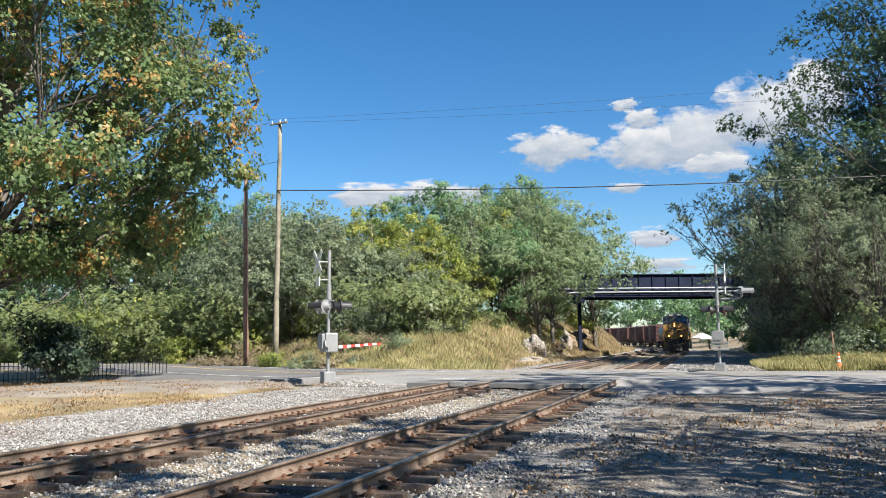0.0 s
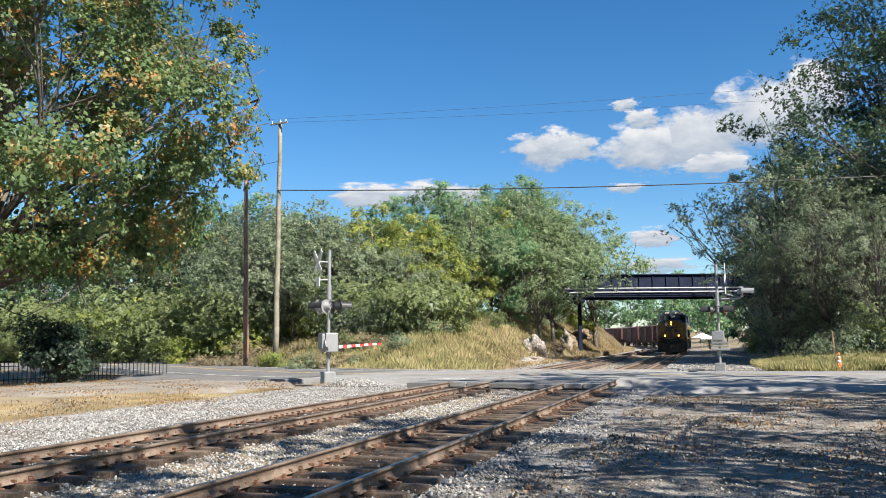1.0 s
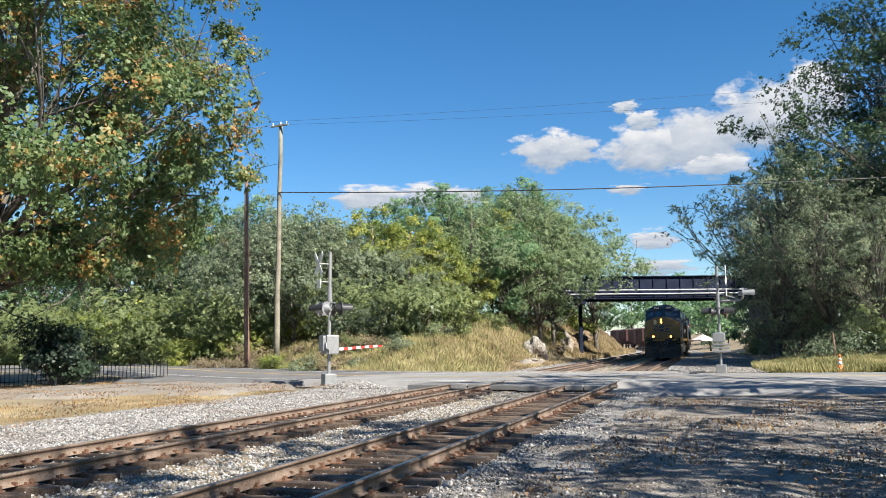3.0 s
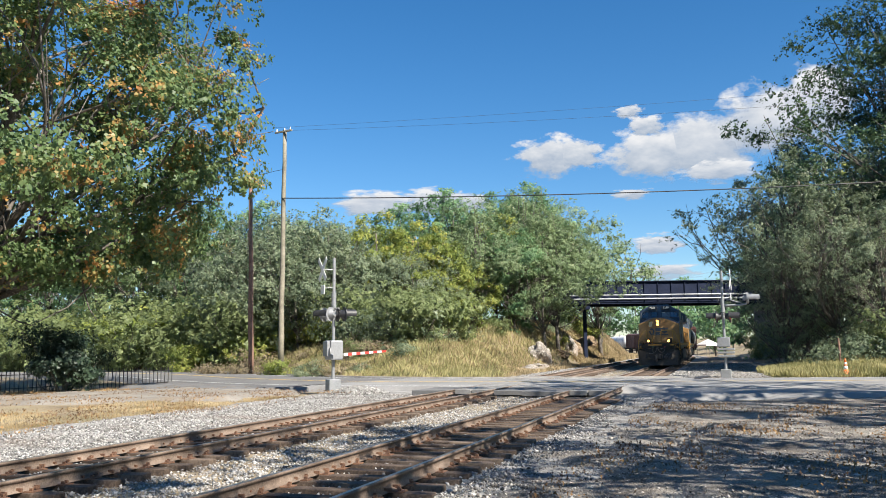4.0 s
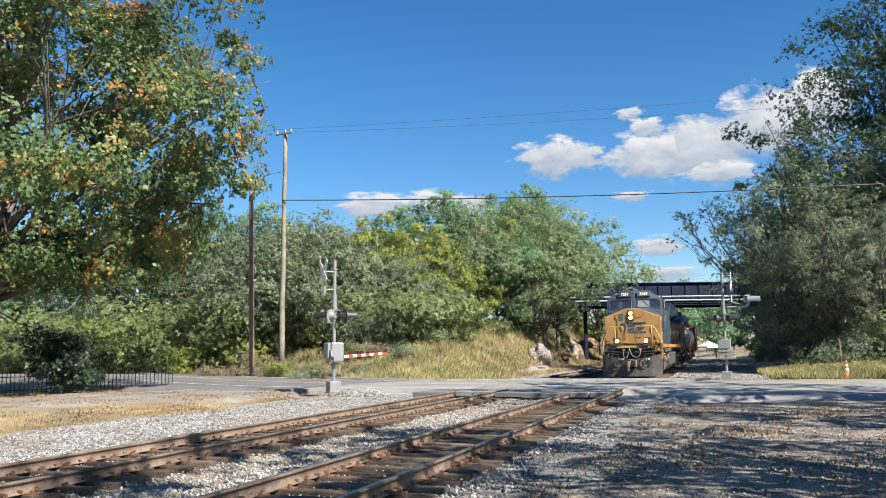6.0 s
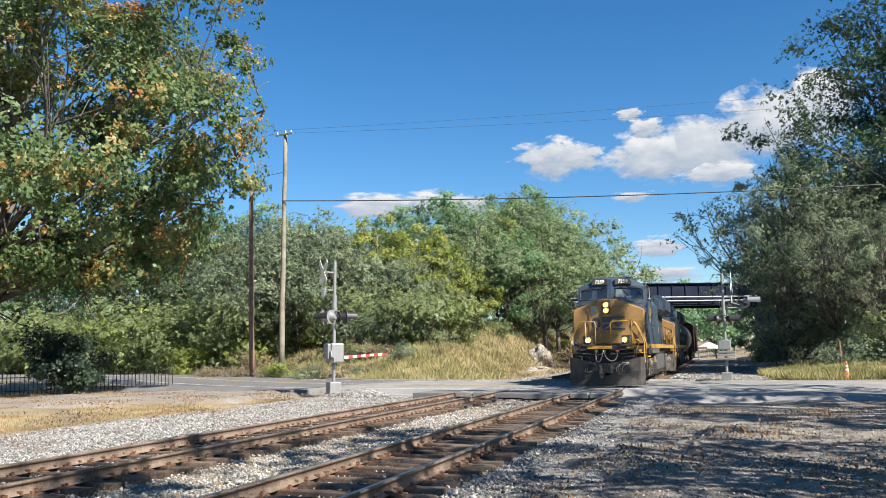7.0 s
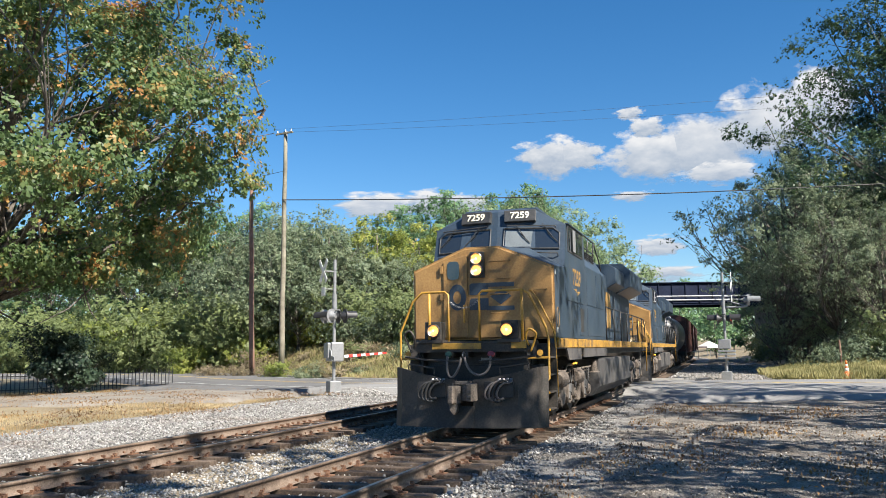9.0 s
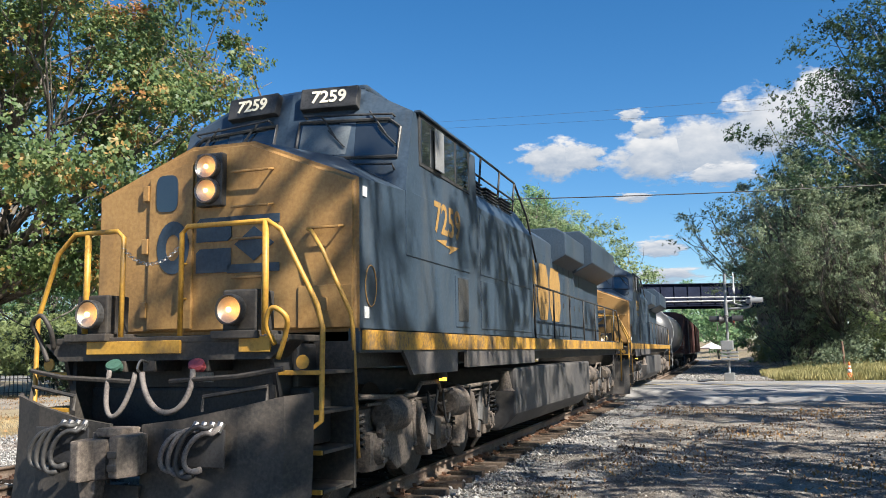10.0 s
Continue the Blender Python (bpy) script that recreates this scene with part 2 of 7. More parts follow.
M["yellow"] = surface("yellow_locomotive_paint", [(0.25, (0.239, 0.131, 0.044)), (0.5, (0.313, 0.177, 0.061)), (0.75, (0.377, 0.223, 0.081))], 1.2, 25, 0.5, stain=(0.16, 0.095, 0.045), stain_amt=0.65, stain_scale=1.3, bump=0.05, streak=(1.5, 1.5, 0.35))
M["bright_yellow"] = surface("safety_yellow_paint", [(0.3, (0.38, 0.195, 0.028)), (0.6, (0.51, 0.28, 0.042))], 2, 30, 0.5, stain=(0.10, 0.075, 0.045), stain_amt=0.85, stain_scale=2.2, bump=0.05, streak=(1, 1, 0.5))
M["frame_black"] = surface("grimy_black_underframe", [(0.25, (0.020, 0.018, 0.017)), (0.5, (0.036, 0.032, 0.028)), (0.75, (0.066, 0.056, 0.047))], 1.5, 30, 0.65, stain=(0.095, 0.074, 0.058), stain_amt=0.65, stain_scale=1.2, bump=0.2)
M["truck_grime"] = surface("dusty_truck_casting", [(0.25, (0.065, 0.052, 0.043)), (0.5, (0.13, 0.105, 0.086)), (0.75, (0.21, 0.172, 0.14))], 2, 30, 0.85, stain=(0.02, 0.017, 0.014), stain_amt=0.8, stain_scale=2.0, bump=0.3)
M["tank_grey"] = surface("dusty_fuel_tank", [(0.25, (0.045, 0.043, 0.044)), (0.5, (0.062, 0.059, 0.059)), (0.75, (0.088, 0.083, 0.08))], 1, 12, 0.6, stain=(0.17, 0.15, 0.13), stain_amt=0.5, stain_scale=0.8, bump=0.08)
M["panel"] = surface("grey_crossing_panel", [(0.25, (0.14, 0.135, 0.13)), (0.5, (0.21, 0.205, 0.195)), (0.75, (0.29, 0.28, 0.265))], 1.0, 40, 0.9, stain=(0.06, 0.055, 0.05), stain_amt=0.6, bump=0.3)
M["wheel_dark"] = surface("grimy_wheel_steel", [(0.3, (0.035, 0.030, 0.026)), (0.6, (0.075, 0.064, 0.055))], 3, 40, 0.7, stain=(0.10, 0.075, 0.055), stain_amt=0.5, bump=0.2)
M["steel"] = surface("worn_steel", [(0.3, (0.20, 0.19, 0.18)), (0.6, (0.32, 0.31, 0.30))], 4, 50, 0.4, metal=0.9, bump=0.1)
M["rubber"] = surface("dusty_rubber", [(0.3, (0.10, 0.085, 0.078)), (0.6, (0.19, 0.165, 0.15))], 6, 50, 0.8, stain=(0.04, 0.04, 0.04), stain_amt=0.6, stain_scale=3, bump=0.1)
M["reflector"] = surface("lamp_reflector", [(0.3, (0.82, 0.66, 0.46)), (0.6, (0.90, 0.76, 0.56))], 5, 60, 0.42, metal=1.0, stain_amt=0, bump=0)
M["faded_yellow"] = surface("faded_yellow_lettering", [(0.3, (0.24, 0.14, 0.05)), (0.6, (0.36, 0.21, 0.06))], 3, 40, 0.6, stain=(0.06, 0.06, 0.06), stain_amt=0.7, stain_scale=3.0, bump=0.02)
M["headlight"] = glow("headlight_glow", (1.0, 0.48, 0.12), 3.6)
M["lamp_ring"] = surface("lamp_housing", [(0.3, (0.02, 0.02, 0.02)), (0.6, (0.05, 0.05, 0.05))], 4, 40, 0.5, bump=0.05)
M["num_white"] = glow("number_board_cream", (0.78, 0.72, 0.56), 0.07)
M["maroon"] = surface("maroon_freight_car_paint", [(0.25, (0.05, 0.018, 0.016)), (0.5, (0.085, 0.032, 0.027)), (0.75, (0.12, 0.055, 0.045))], 0.8, 25, 0.7, stain=(0.06, 0.04, 0.03), stain_amt=0.6, bump=0.1)
M["tank_black"] = surface("black_tank_car_paint", [(0.25, (0.02, 0.022, 0.026)), (0.5, (0.035, 0.038, 0.045)), (0.75, (0.06, 0.062, 0.07))], 0.8, 25, 0.4, stain=(0.09, 0.08, 0.07), stain_amt=0.5, bump=0.05)
M["tank_white"] = surface("white_tank_car_paint", [(0.25, (0.55, 0.55, 0.54)), (0.5, (0.68, 0.68, 0.67)), (0.75, (0.78, 0.78, 0.77))], 0.8, 25, 0.5, stain=(0.30, 0.26, 0.20), stain_amt=0.5, bump=0.05)


def glass_mat():
    m, n, l, b = node_mat("cab_glass")
    b.inputs["Base Color"].default_value = (0.02, 0.025, 0.03, 1)
    b.inputs["Roughness"].default_value = 0.04
    b.inputs["Specular IOR Level"].default_value = 0.9
    b.inputs["Coat Weight"].default_value, b.inputs["Coat Roughness"].default_value = 1.0, 0.03
    return m


M["glass"] = glass_mat()
M["amber"] = glow("amber_marker_lamp", (1.0, 0.5, 0.05), 1.2)
M["hose_black"] = surface("black_air_hose", [(0.3, (0.02, 0.02, 0.021)), (0.6, (0.05, 0.048, 0.046))], 6, 50, 0.6, stain=(0.08, 0.075, 0.07), stain_amt=0.3, stain_scale=4, bump=0.05)
M["sill_paint"] = surface("worn_sill_paint", [(0.22, (0.12, 0.085, 0.05)), (0.42, (0.30, 0.16, 0.035)), (0.62, (0.50, 0.27, 0.035))], 3.5, 22, 0.55, stain=(0.11, 0.09, 0.07), stain_amt=1.0, stain_scale=4.5, bump=0.05, streak=(1, 1, 0.25))
M["skirt_dust"] = surface("dusty_skirt_panel", [(0.25, (0.05, 0.05, 0.055)), (0.5, (0.08, 0.075, 0.075)), (0.75, (0.13, 0.115, 0.105))], 1.5, 30, 0.6, stain=(0.18, 0.15, 0.12), stain_amt=0.6, stain_scale=1.5, bump=0.05, streak=(1, 1, 0.3))
# pale grey that paints a sky reflection on the right windscreen
M["screen_reflection"] = surface("painted_screen_reflection", [(0.3, (0.13, 0.15, 0.16)), (0.6, (0.17, 0.19, 0.20))], 3, 40, 0.35, stain_amt=0.2, bump=0.02)

# ---------------------------------------------------------------- mesh helpers


def part(name, bm, material, parent=None, label="", smooth=False):
    """Link a bmesh as one mesh object, under a parent if given."""
    me = bpy.data.meshes.new(name)
    bm.to_mesh(me)
    bm.free()
    me.materials.append(material)
    if smooth:
        for f in me.polygons:
            f.use_smooth = True
    ob = new(name, me)
    if parent:
        ob.parent = parent
    if label:
        ob["label"] = label
    return ob


def raw(name, verts, faces, material, parent=None, smooth=False):
    """Link vertex and face arrays (all faces with the same corner count) as one mesh."""
    me = bpy.data.meshes.new(name)
    verts, faces = np.asarray(verts, np.float32), np.asarray(faces, np.int32)
    k = faces.shape[1]
    me.vertices.add(len(verts))
    me.vertices.foreach_set("co", verts.ravel())
    me.loops.add(faces.size)
    me.loops.foreach_set("vertex_index", faces.ravel())
    me.polygons.add(len(faces))
    me.polygons.foreach_set("loop_start", np.arange(len(faces), dtype=np.int32) * k)
    if smooth:
        me.polygons.foreach_set("use_smooth", np.ones(len(faces), bool))
    me.update(calc_edges=True)
    me.materials.append(material)
    ob = new(name, me)
    if parent:
        ob.parent = parent
    return ob


def box(bm, c, size, bevel=0.0, m=None):
    mt = Matrix.Translation(c) @ Matrix.Diagonal((*size, 1))
    if m is not None:
        mt = m @ mt
    r = bmesh.ops.create_cube(bm, size=1, matrix=mt)
    if bevel:
        edges = list({e for v in r["verts"] for e in v.link_edges})
        bmesh.ops.bevel(bm, geom=edges, offset=bevel, segments=2, affect="EDGES", profile=0.6)
    return bm


def cyl(bm, a, b, r1, r2=None, seg=16, caps=True):
    a, b = Vector(a), Vector(b)
    d = b - a
    m = Matrix.Translation((a + b) / 2) @ d.to_track_quat("Z", "Y").to_matrix().to_4x4()
    bmesh.ops.create_cone(bm, cap_ends=caps, segments=seg, radius1=r1, radius2=r1 if r2 is None else r2, depth=d.length, matrix=m)
    return bm


def tube(bm, pts, r, seg=8):
    """A round bar along a polyline, with mitred joints."""
    pts = [Vector(q) for q in pts]
    rings = []
    for i, q in enumerate(pts):
        d = (pts[min(i + 1, len(pts) - 1)] - pts[max(i - 1, 0)]).normalized()
        side = d.orthogonal().normalized() if i == 0 else (side - d * side.dot(d)).normalized()
        up = d.cross(side)
        rr = r[i] if isinstance(r, (list, tuple)) else r
        rings.append([bm.verts.new(q + (side * math.cos(k * 2 * math.pi / seg) + up * math.sin(k * 2 * math.pi / seg)) * rr) for k in range(seg)])
    for a, b in zip(rings, rings[1:]):
        for k in range(seg):
            bm.faces.new((a[k], a[(k + 1) % seg], b[(k + 1) % seg], b[k]))
    bm.faces.new(rings[0][::-1])
    bm.faces.new(rings[-1])
    return bm


def prism(bm, poly, axis, lo, hi, bevel=0.0):
    """Extrude a 2D outline along an axis; poly gives the two other coordinates in order."""
    def put(u, v, w):
        return {"x": (w, u, v), "y": (u, w, v), "z": (u, v, w)}[axis]
    a = [bm.verts.new(put(u, v, lo)) for u, v in poly]
    b = [bm.verts.new(put(u, v, hi)) for u, v in poly]
    n = len(poly)
    fs = [bm.faces.new(a), bm.faces.new(b[::-1])] + [bm.faces.new((a[i], b[i], b[(i + 1) % n], a[(i + 1) % n])) for i in range(n)]
    bmesh.ops.recalc_face_normals(bm, faces=fs)
    if bevel:
        es = list({e for f in fs for e in f.edges})
        bmesh.ops.bevel(bm, geom=es, offset=bevel, segments=2, affect="EDGES", profile=0.6)
    return bm


def BM():
    return bmesh.new()


def empty(name, m=None, **tags):
    e = new(name)
    e.empty_display_size = 0.3
    if m is not None:
        e.matrix_basis = m
    return tagged(e, **tags)


# ---------------------------------------------------------------- plan: the line of the railway
TH0, BX, BY, GRADE = radians(18.815), -4.542, 1.5475, 0.00513
FAR_TRACK = -4.47


def heading(s):
    return TH0 - 0.0002 * s - 0.0038 * max(0.0, s - 125.0)


STEP = 0.5
_line = [(BX, BY)]
for _i in range(900):
    _h = heading((_i + 0.5) * STEP)
    _line.append((_line[-1][0] + math.sin(_h) * STEP, _line[-1][1] + math.cos(_h) * STEP))


def on_line(s, lat=0.0):
    """The point of the near track's centre line at s metres, or lat metres to its right; with its heading."""
    h = heading(s)
    if s <= 0:
        x, y = BX + math.sin(TH0) * s, BY + math.cos(TH0) * s
    else:
        i = min(int(s / STEP), len(_line) - 2)
        f = s / STEP - i
        x = _line[i][0] * (1 - f) + _line[i + 1][0] * f
        y = _line[i][1] * (1 - f) + _line[i + 1][1] * f
    return x + lat * math.cos(h), y - lat * math.sin(h), GRADE * s, h


def level(x, y):
    """Height of the rail plane over a point of the plan."""
    return GRADE * ((x - BX) * math.sin(TH0) + (y - BY) * math.cos(TH0))


def sl(x, y):
    """Distance along the line and lateral offset of a point (straight part)."""
    qx, qy = x - BX, y - BY
    return qx * math.sin(TH0) + qy * math.cos(TH0), qx * math.cos(TH0) - qy * math.sin(TH0)


ROAD = [(90, 27), (60, 29.5), (35, 32.5), (20, 34.8), (8, 37.6), (-4, 42.0), (-12, 50), (-20, 61.5), (-31, 71.5), (-46, 80), (-66, 88), (-95, 98)]


def smooth_line(pts, n=10):
    out = []
    for i in range(len(pts) - 1):
        a, b, c, d = (Vector(pts[max(0, min(len(pts) - 1, i + k))]) for k in (-1, 0, 1, 2))
        for k in range(n):
            t = k / n
            out.append(0.5 * ((2 * b) + (c - a) * t + (2 * a - 5 * b + 4 * c - d) * t * t + (3 * b - a - 3 * c + d) * t ** 3))
    return out + [Vector(pts[-1])]


ROAD_LINE = smooth_line(ROAD)
ROAD_XY = np.array([tuple(q) for q in ROAD_LINE])


def sstep(a, b, v):
    t = np.clip((v - a) / (b - a), 0, 1)
    return t * t * (3 - 2 * t)


def land(x, y):
    """Height of the natural ground (arrays)."""
    x, y = np.asarray(x, float), np.asarray(y, float)
    qx, qy = x - BX, y - BY
    s = qx * math.sin(TH0) + qy * math.cos(TH0)
    lat = qx * math.cos(TH0) - qy * math.sin(TH0)
    bend = np.where(s > 125, 0.0019 * (s - 125) ** 2, 0) + 0.0001 * s ** 2
    lat = lat + np.minimum(bend, 60)
    z = GRADE * np.clip(s, -60, 260) - 0.27
    d2 = (x[..., None] - ROAD_XY[:, 0]) ** 2 + (y[..., None] - ROAD_XY[:, 1]) ** 2
    near = d2.argmin(-1)
    dist = np.sqrt(d2.min(-1))
    nxt = np.minimum(near + 1, len(ROAD_XY) - 1)
    prv = np.maximum(near - 1, 0)
    tx, ty = ROAD_XY[nxt, 0] - ROAD_XY[prv, 0], ROAD_XY[nxt, 1] - ROAD_XY[prv, 1]
    side = tx * (y - ROAD_XY[near, 1]) - ty * (x - ROAD_XY[near, 0])
    far = np.where(side < 0, dist, -dist)
    bank = sstep(-8.5, -14.5, lat) * sstep(4.9, 14, far) * 2.3 + sstep(-9, -20, lat) * sstep(12, 45, far) * 2.2
    bank = bank + 0.95 * sstep(62, 80, s) * sstep(-8.6, -11.0, lat) * sstep(-30, -16, lat)
    right = sstep(5.5, 14, lat) * sstep(5.2, 16, far) * 0.9 + sstep(10, 40, lat) * sstep(12, 60, far) * 3.0
    z = z + bank + right
    wob = 0.06 * np.sin(x * 0.9 + 1.3 * np.sin(y * 0.37)) * np.sin(y * 0.7 + x * 0.21) + 0.25 * np.sin(x * 0.13 + 2) * np.sin(y * 0.11) * sstep(16, 40, far)
    return z + wob * sstep(5, 9, dist) * sstep(4, 9, np.abs(lat + 2.2))

# ---------------------------------------------------------------- ground, road, yard


def axis_steps(lo, hi, fine_lo, fine_hi, fine, grow=1.12):
    a = list(np.arange(fine_lo, fine_hi + fine / 2, fine))
    st = fine
    while a[-1] < hi:
        st *= grow
        a.append(a[-1] + st)
    st = fine
    while a[0] > lo:
        st *= grow
        a.insert(0, a[0] - st)
    return np.array(a)


def grid_faces(nx, ny):
    i, j = np.meshgrid(np.arange(nx - 1), np.arange(ny - 1), indexing="ij")
    a = (i * ny + j).ravel()
    return np.stack([a, a + ny, a + ny + 1, a + 1], 1)


def build_ground():
    xs, ys = axis_steps(-2600, 2600, -48, 48, 0.8), axis_steps(-900, 4200, -12, 118, 0.8)
    X, Y = np.meshgrid(xs, ys, indexing="ij")
    Z = np.concatenate([land(X[i:i + 20], Y[i:i + 20]) for i in range(0, len(xs), 20)])
    g = raw("ground", np.stack([X, Y, Z], -1).reshape(-1, 3), grid_faces(len(xs), len(ys)), M["soil"], smooth=True)
    tagged(g, "dry grassy soil rising into a low bank behind the road", "ground", kind="structure")


build_ground()


def strip_object(name, line, offsets, zs, material, label, category):
    """A ribbon along a line of the plan: one vertex per lateral offset."""
    verts = []
    for i, q in enumerate(line):
        d = (line[min(i + 1, len(line) - 1)] - line[max(i - 1, 0)]).normalized()
        nrm = Vector((-d.y, d.x))
        for o, z in zip(offsets, zs):
            pt = q + nrm * o
            verts.append((pt.x, pt.y, level(pt.x, pt.y) + z))
    ob = raw(name, verts, grid_faces(len(line), len(offsets)), material)
    if label:
        tagged(ob, label, category, kind="structure")
    return ob


ROAD_OFFS, ROAD_DROP = (4.9, 4.6, 1.5, -1.5, -4.6, -4.9), (-0.4, -0.03, 0.0, 0.0, -0.03, -0.4)
strip_object("road", ROAD_LINE[:51], ROAD_OFFS, ROAD_DROP, M["pale_asphalt"], "pale grey asphalt road over a level crossing", "road")
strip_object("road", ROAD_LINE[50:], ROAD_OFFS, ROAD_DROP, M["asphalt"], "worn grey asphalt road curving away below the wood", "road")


def road_paint(name, off, w, mat, label, a=0, b=None, z=0.006):
    ob = strip_object(name, ROAD_LINE[a:b], (off + w / 2, off - w / 2), (z, z), mat, label, "road marking")
    return ob


road_paint("edge_line", 3.9, 0.12, M["paint_white"], "worn white edge line on asphalt", z=-0.015)
road_paint("edge_line", -3.9, 0.12, M["paint_white"], "worn white edge line on asphalt", z=-0.015)
road_paint("centre_line", 0.12, 0.1, M["paint_yellow"], "worn yellow centre line on asphalt", z=0.006)
road_paint("centre_line", -0.12, 0.1, M["paint_yellow"], "worn yellow centre line on asphalt", z=0.006)


def build_kerb():
    line = ROAD_LINE[38:90]
    kerb = strip_object("kerb", line, (-4.80, -4.82, -4.98, -5.0), (-0.06, 0.05, 0.05, -0.2), M["kerb"], "dusty grey concrete kerb along the road", "kerb")


build_kerb()


def patch(name, outline, z, material, label, category, step=0.6, bumps=0.03, seed=1, skirt=0.22):
    """A sheet of ground cover over a polygon of the plan, with an uneven border and surface."""
    o = np.array(outline, float)
    xs, ys = np.arange(o[:, 0].min(), o[:, 0].max() + step, step), np.arange(o[:, 1].min(), o[:, 1].max() + step, step)
    X, Y = np.meshgrid(xs, ys, indexing="ij")
    inside = np.zeros(X.shape, bool)
    WX = X + 0.5 * np.sin(Y * 1.7 + seed) + 0.3 * np.sin(Y * 4.1)
    WY = Y + 0.5 * np.sin(X * 1.3 + seed) + 0.3 * np.sin(X * 3.7)
    for (x1, y1), (x2, y2) in zip(o, np.roll(o, -1, 0)):
        cond = (y1 > WY) != (y2 > WY)
        xi = (x2 - x1) * (WY - y1) / (y2 - y1 + 1e-9) + x1
        inside ^= cond & (WX < xi)
    rng = np.random.default_rng(seed)
    Z = GRADE * ((X - BX) * math.sin(TH0) + (Y - BY) * math.cos(TH0)) + z
    Z += bumps * (np.sin(X * 1.1 + np.sin(Y * .8)) * np.sin(Y * 1.4 + 1) + 0.5 * np.sin(X * 2.9 + Y * 2.3)) + rng.normal(0, bumps * 0.15, X.shape)
    fs = grid_faces(*X.shape)
    keep = inside.ravel()[fs].all(1)
    fs = fs[keep]
    used, inv = np.unique(fs, return_inverse=True)
    count = np.bincount(fs.ravel(), minlength=X.size)
    Z = Z.ravel()
    Z[(count > 0) & (count < 4)] -= skirt
    verts = np.stack([X.ravel(), Y.ravel(), Z], 1)[used]
    ob = raw(name, verts, inv.reshape(-1, 4), material, smooth=True)
    return tagged(ob, label, category, kind="structure")


def sl_xy(s, lat):
    return (BX + math.sin(TH0) * s + math.cos(TH0) * lat, BY + math.cos(TH0) * s - math.sin(TH0) * lat)


patch("gravel_yard", [sl_xy(-14, 1.9), sl_xy(27.5, 1.9), (13, 28.0), (30, 27), (48, 24), (48, -14), (0, -16)], -0.17, M["gravel"], "dusty grey gravel yard with brown leaf litter", "gravel yard", 0.4, 0.035, 3)
patch("road_apron", [sl_xy(27.5, 1.6), (13, 26.5), (30, 25.5), (30, 36), (8, 39), sl_xy(33, 1.6)], -0.055, M["pale_asphalt"], "worn asphalt apron between yard and road", "apron", 0.5, 0.008, 5)
patch("driveway", [(-6.2, 38.5), (-5.8, 33), (-9, 30.5), (-17, 29.5), (-34, 27), (-34, 31.5), (-19, 36.5), (-12.5, 41), (-9, 42)], -0.10, M["drive"], "old light grey pavement with fallen leaves", "pavement", 0.4, 0.012, 7)
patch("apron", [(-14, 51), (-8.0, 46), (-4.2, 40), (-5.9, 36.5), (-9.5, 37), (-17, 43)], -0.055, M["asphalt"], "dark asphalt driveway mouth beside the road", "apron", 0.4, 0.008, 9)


patch("gravel_shoulder", [sl_xy(45.5, 2.6), sl_xy(45.5, 6.5), sl_xy(60, 8), sl_xy(100, 8), sl_xy(118, 6), sl_xy(118, 1.5), sl_xy(80, 2.2)], -0.12, M["gravel"], "dark gravel shoulder beside the track", "gravel", 0.5, 0.06, 11)


def build_bed():
    """Ballast shoulder under both tracks."""
    offs = [-12.0, -11.2, -9.8, -8.2, -7.2, -6.3, -5.2, -3.9, -2.8, -2.0, -1.2, 0, 1.2, 1.9, 2.6, 3.3]
    zs = [-0.42, -0.22, -0.19, -0.21, -0.23, -0.22, -0.23, -0.24, -0.30, -0.29, -0.25, -0.25, -0.25, -0.24, -0.22, -0.24]
    verts = []
    ss = np.concatenate([np.arange(-16, 60, 0.5), np.arange(60, 260, 2.0)])
    for s in ss:
        for o, z in zip(offs, zs):
            x, y, g, h = on_line(s, o)
            verts.append((x, y, g + z + 0.015 * math.sin(s * 2.1 + o * 3) + 0.01 * math.sin(s * 5.3 - o)))
    bed = raw("ballast", verts, grid_faces(len(ss), len(offs)), M["ballast_bed"], smooth=True)
    tagged(bed, "grey crushed-stone ballast bed under two tracks", "ballast", kind="structure")


build_bed()

# ---------------------------------------------------------------- the two tracks


def rail_mesh(s0, s1, lat, name, parent, track_lat):
    prof = [(-0.07, -0.170), (0.07, -0.170), (0.07, -0.158), (0.014, -0.140), (0.010, -0.045), (0.036, -0.036), (0.036, -0.008), (0.028, 0.0), (-0.028, 0.0), (-0.036, -0.008), (-0.036, -0.036), (-0.010, -0.045), (-0.014, -0.140), (-0.07, -0.158)]
    ss = list(np.arange(s0, min(60, s1), 1.0)) + list(np.arange(max(60, s0), s1, 2.5))
    verts, faces = [], []
    for s in ss:
        for o, z in prof:
            x, y, g, h = on_line(s, track_lat + lat + o)
            verts.append((x, y, g + z))
    k = len(prof)
    for i in range(len(ss) - 1):
        for j in range(k):
            faces.append((i * k + j, (i + 1) * k + j, (i + 1) * k + (j + 1) % k, i * k + (j + 1) % k))
    ob = raw(name, verts, faces, M["rail_side"], parent)
    ob.data.materials.append(M["rail_top"])
    sel = np.array([1 if (f % k) in (7,) else 0 for f in range(len(faces))], np.int32)
    ob.data.polygons.foreach_set("material_index", sel)
    return ob


def tie_mesh():
    bm = BM()
    box(bm, (0, 0, -0.09), (2.6, 0.225, 0.18), 0.012)
    for v in bm.verts:
        v.co.x += 0.015 * math.sin(v.co.y * 40 + v.co.z * 30)
        v.co.z += 0.006 * math.sin(v.co.x * 7)
    me = bpy.data.meshes.new("tie")
    bm.to_mesh(me)
    bm.free()
    me.materials.append(M["tie"])
    return me


TIE = tie_mesh()


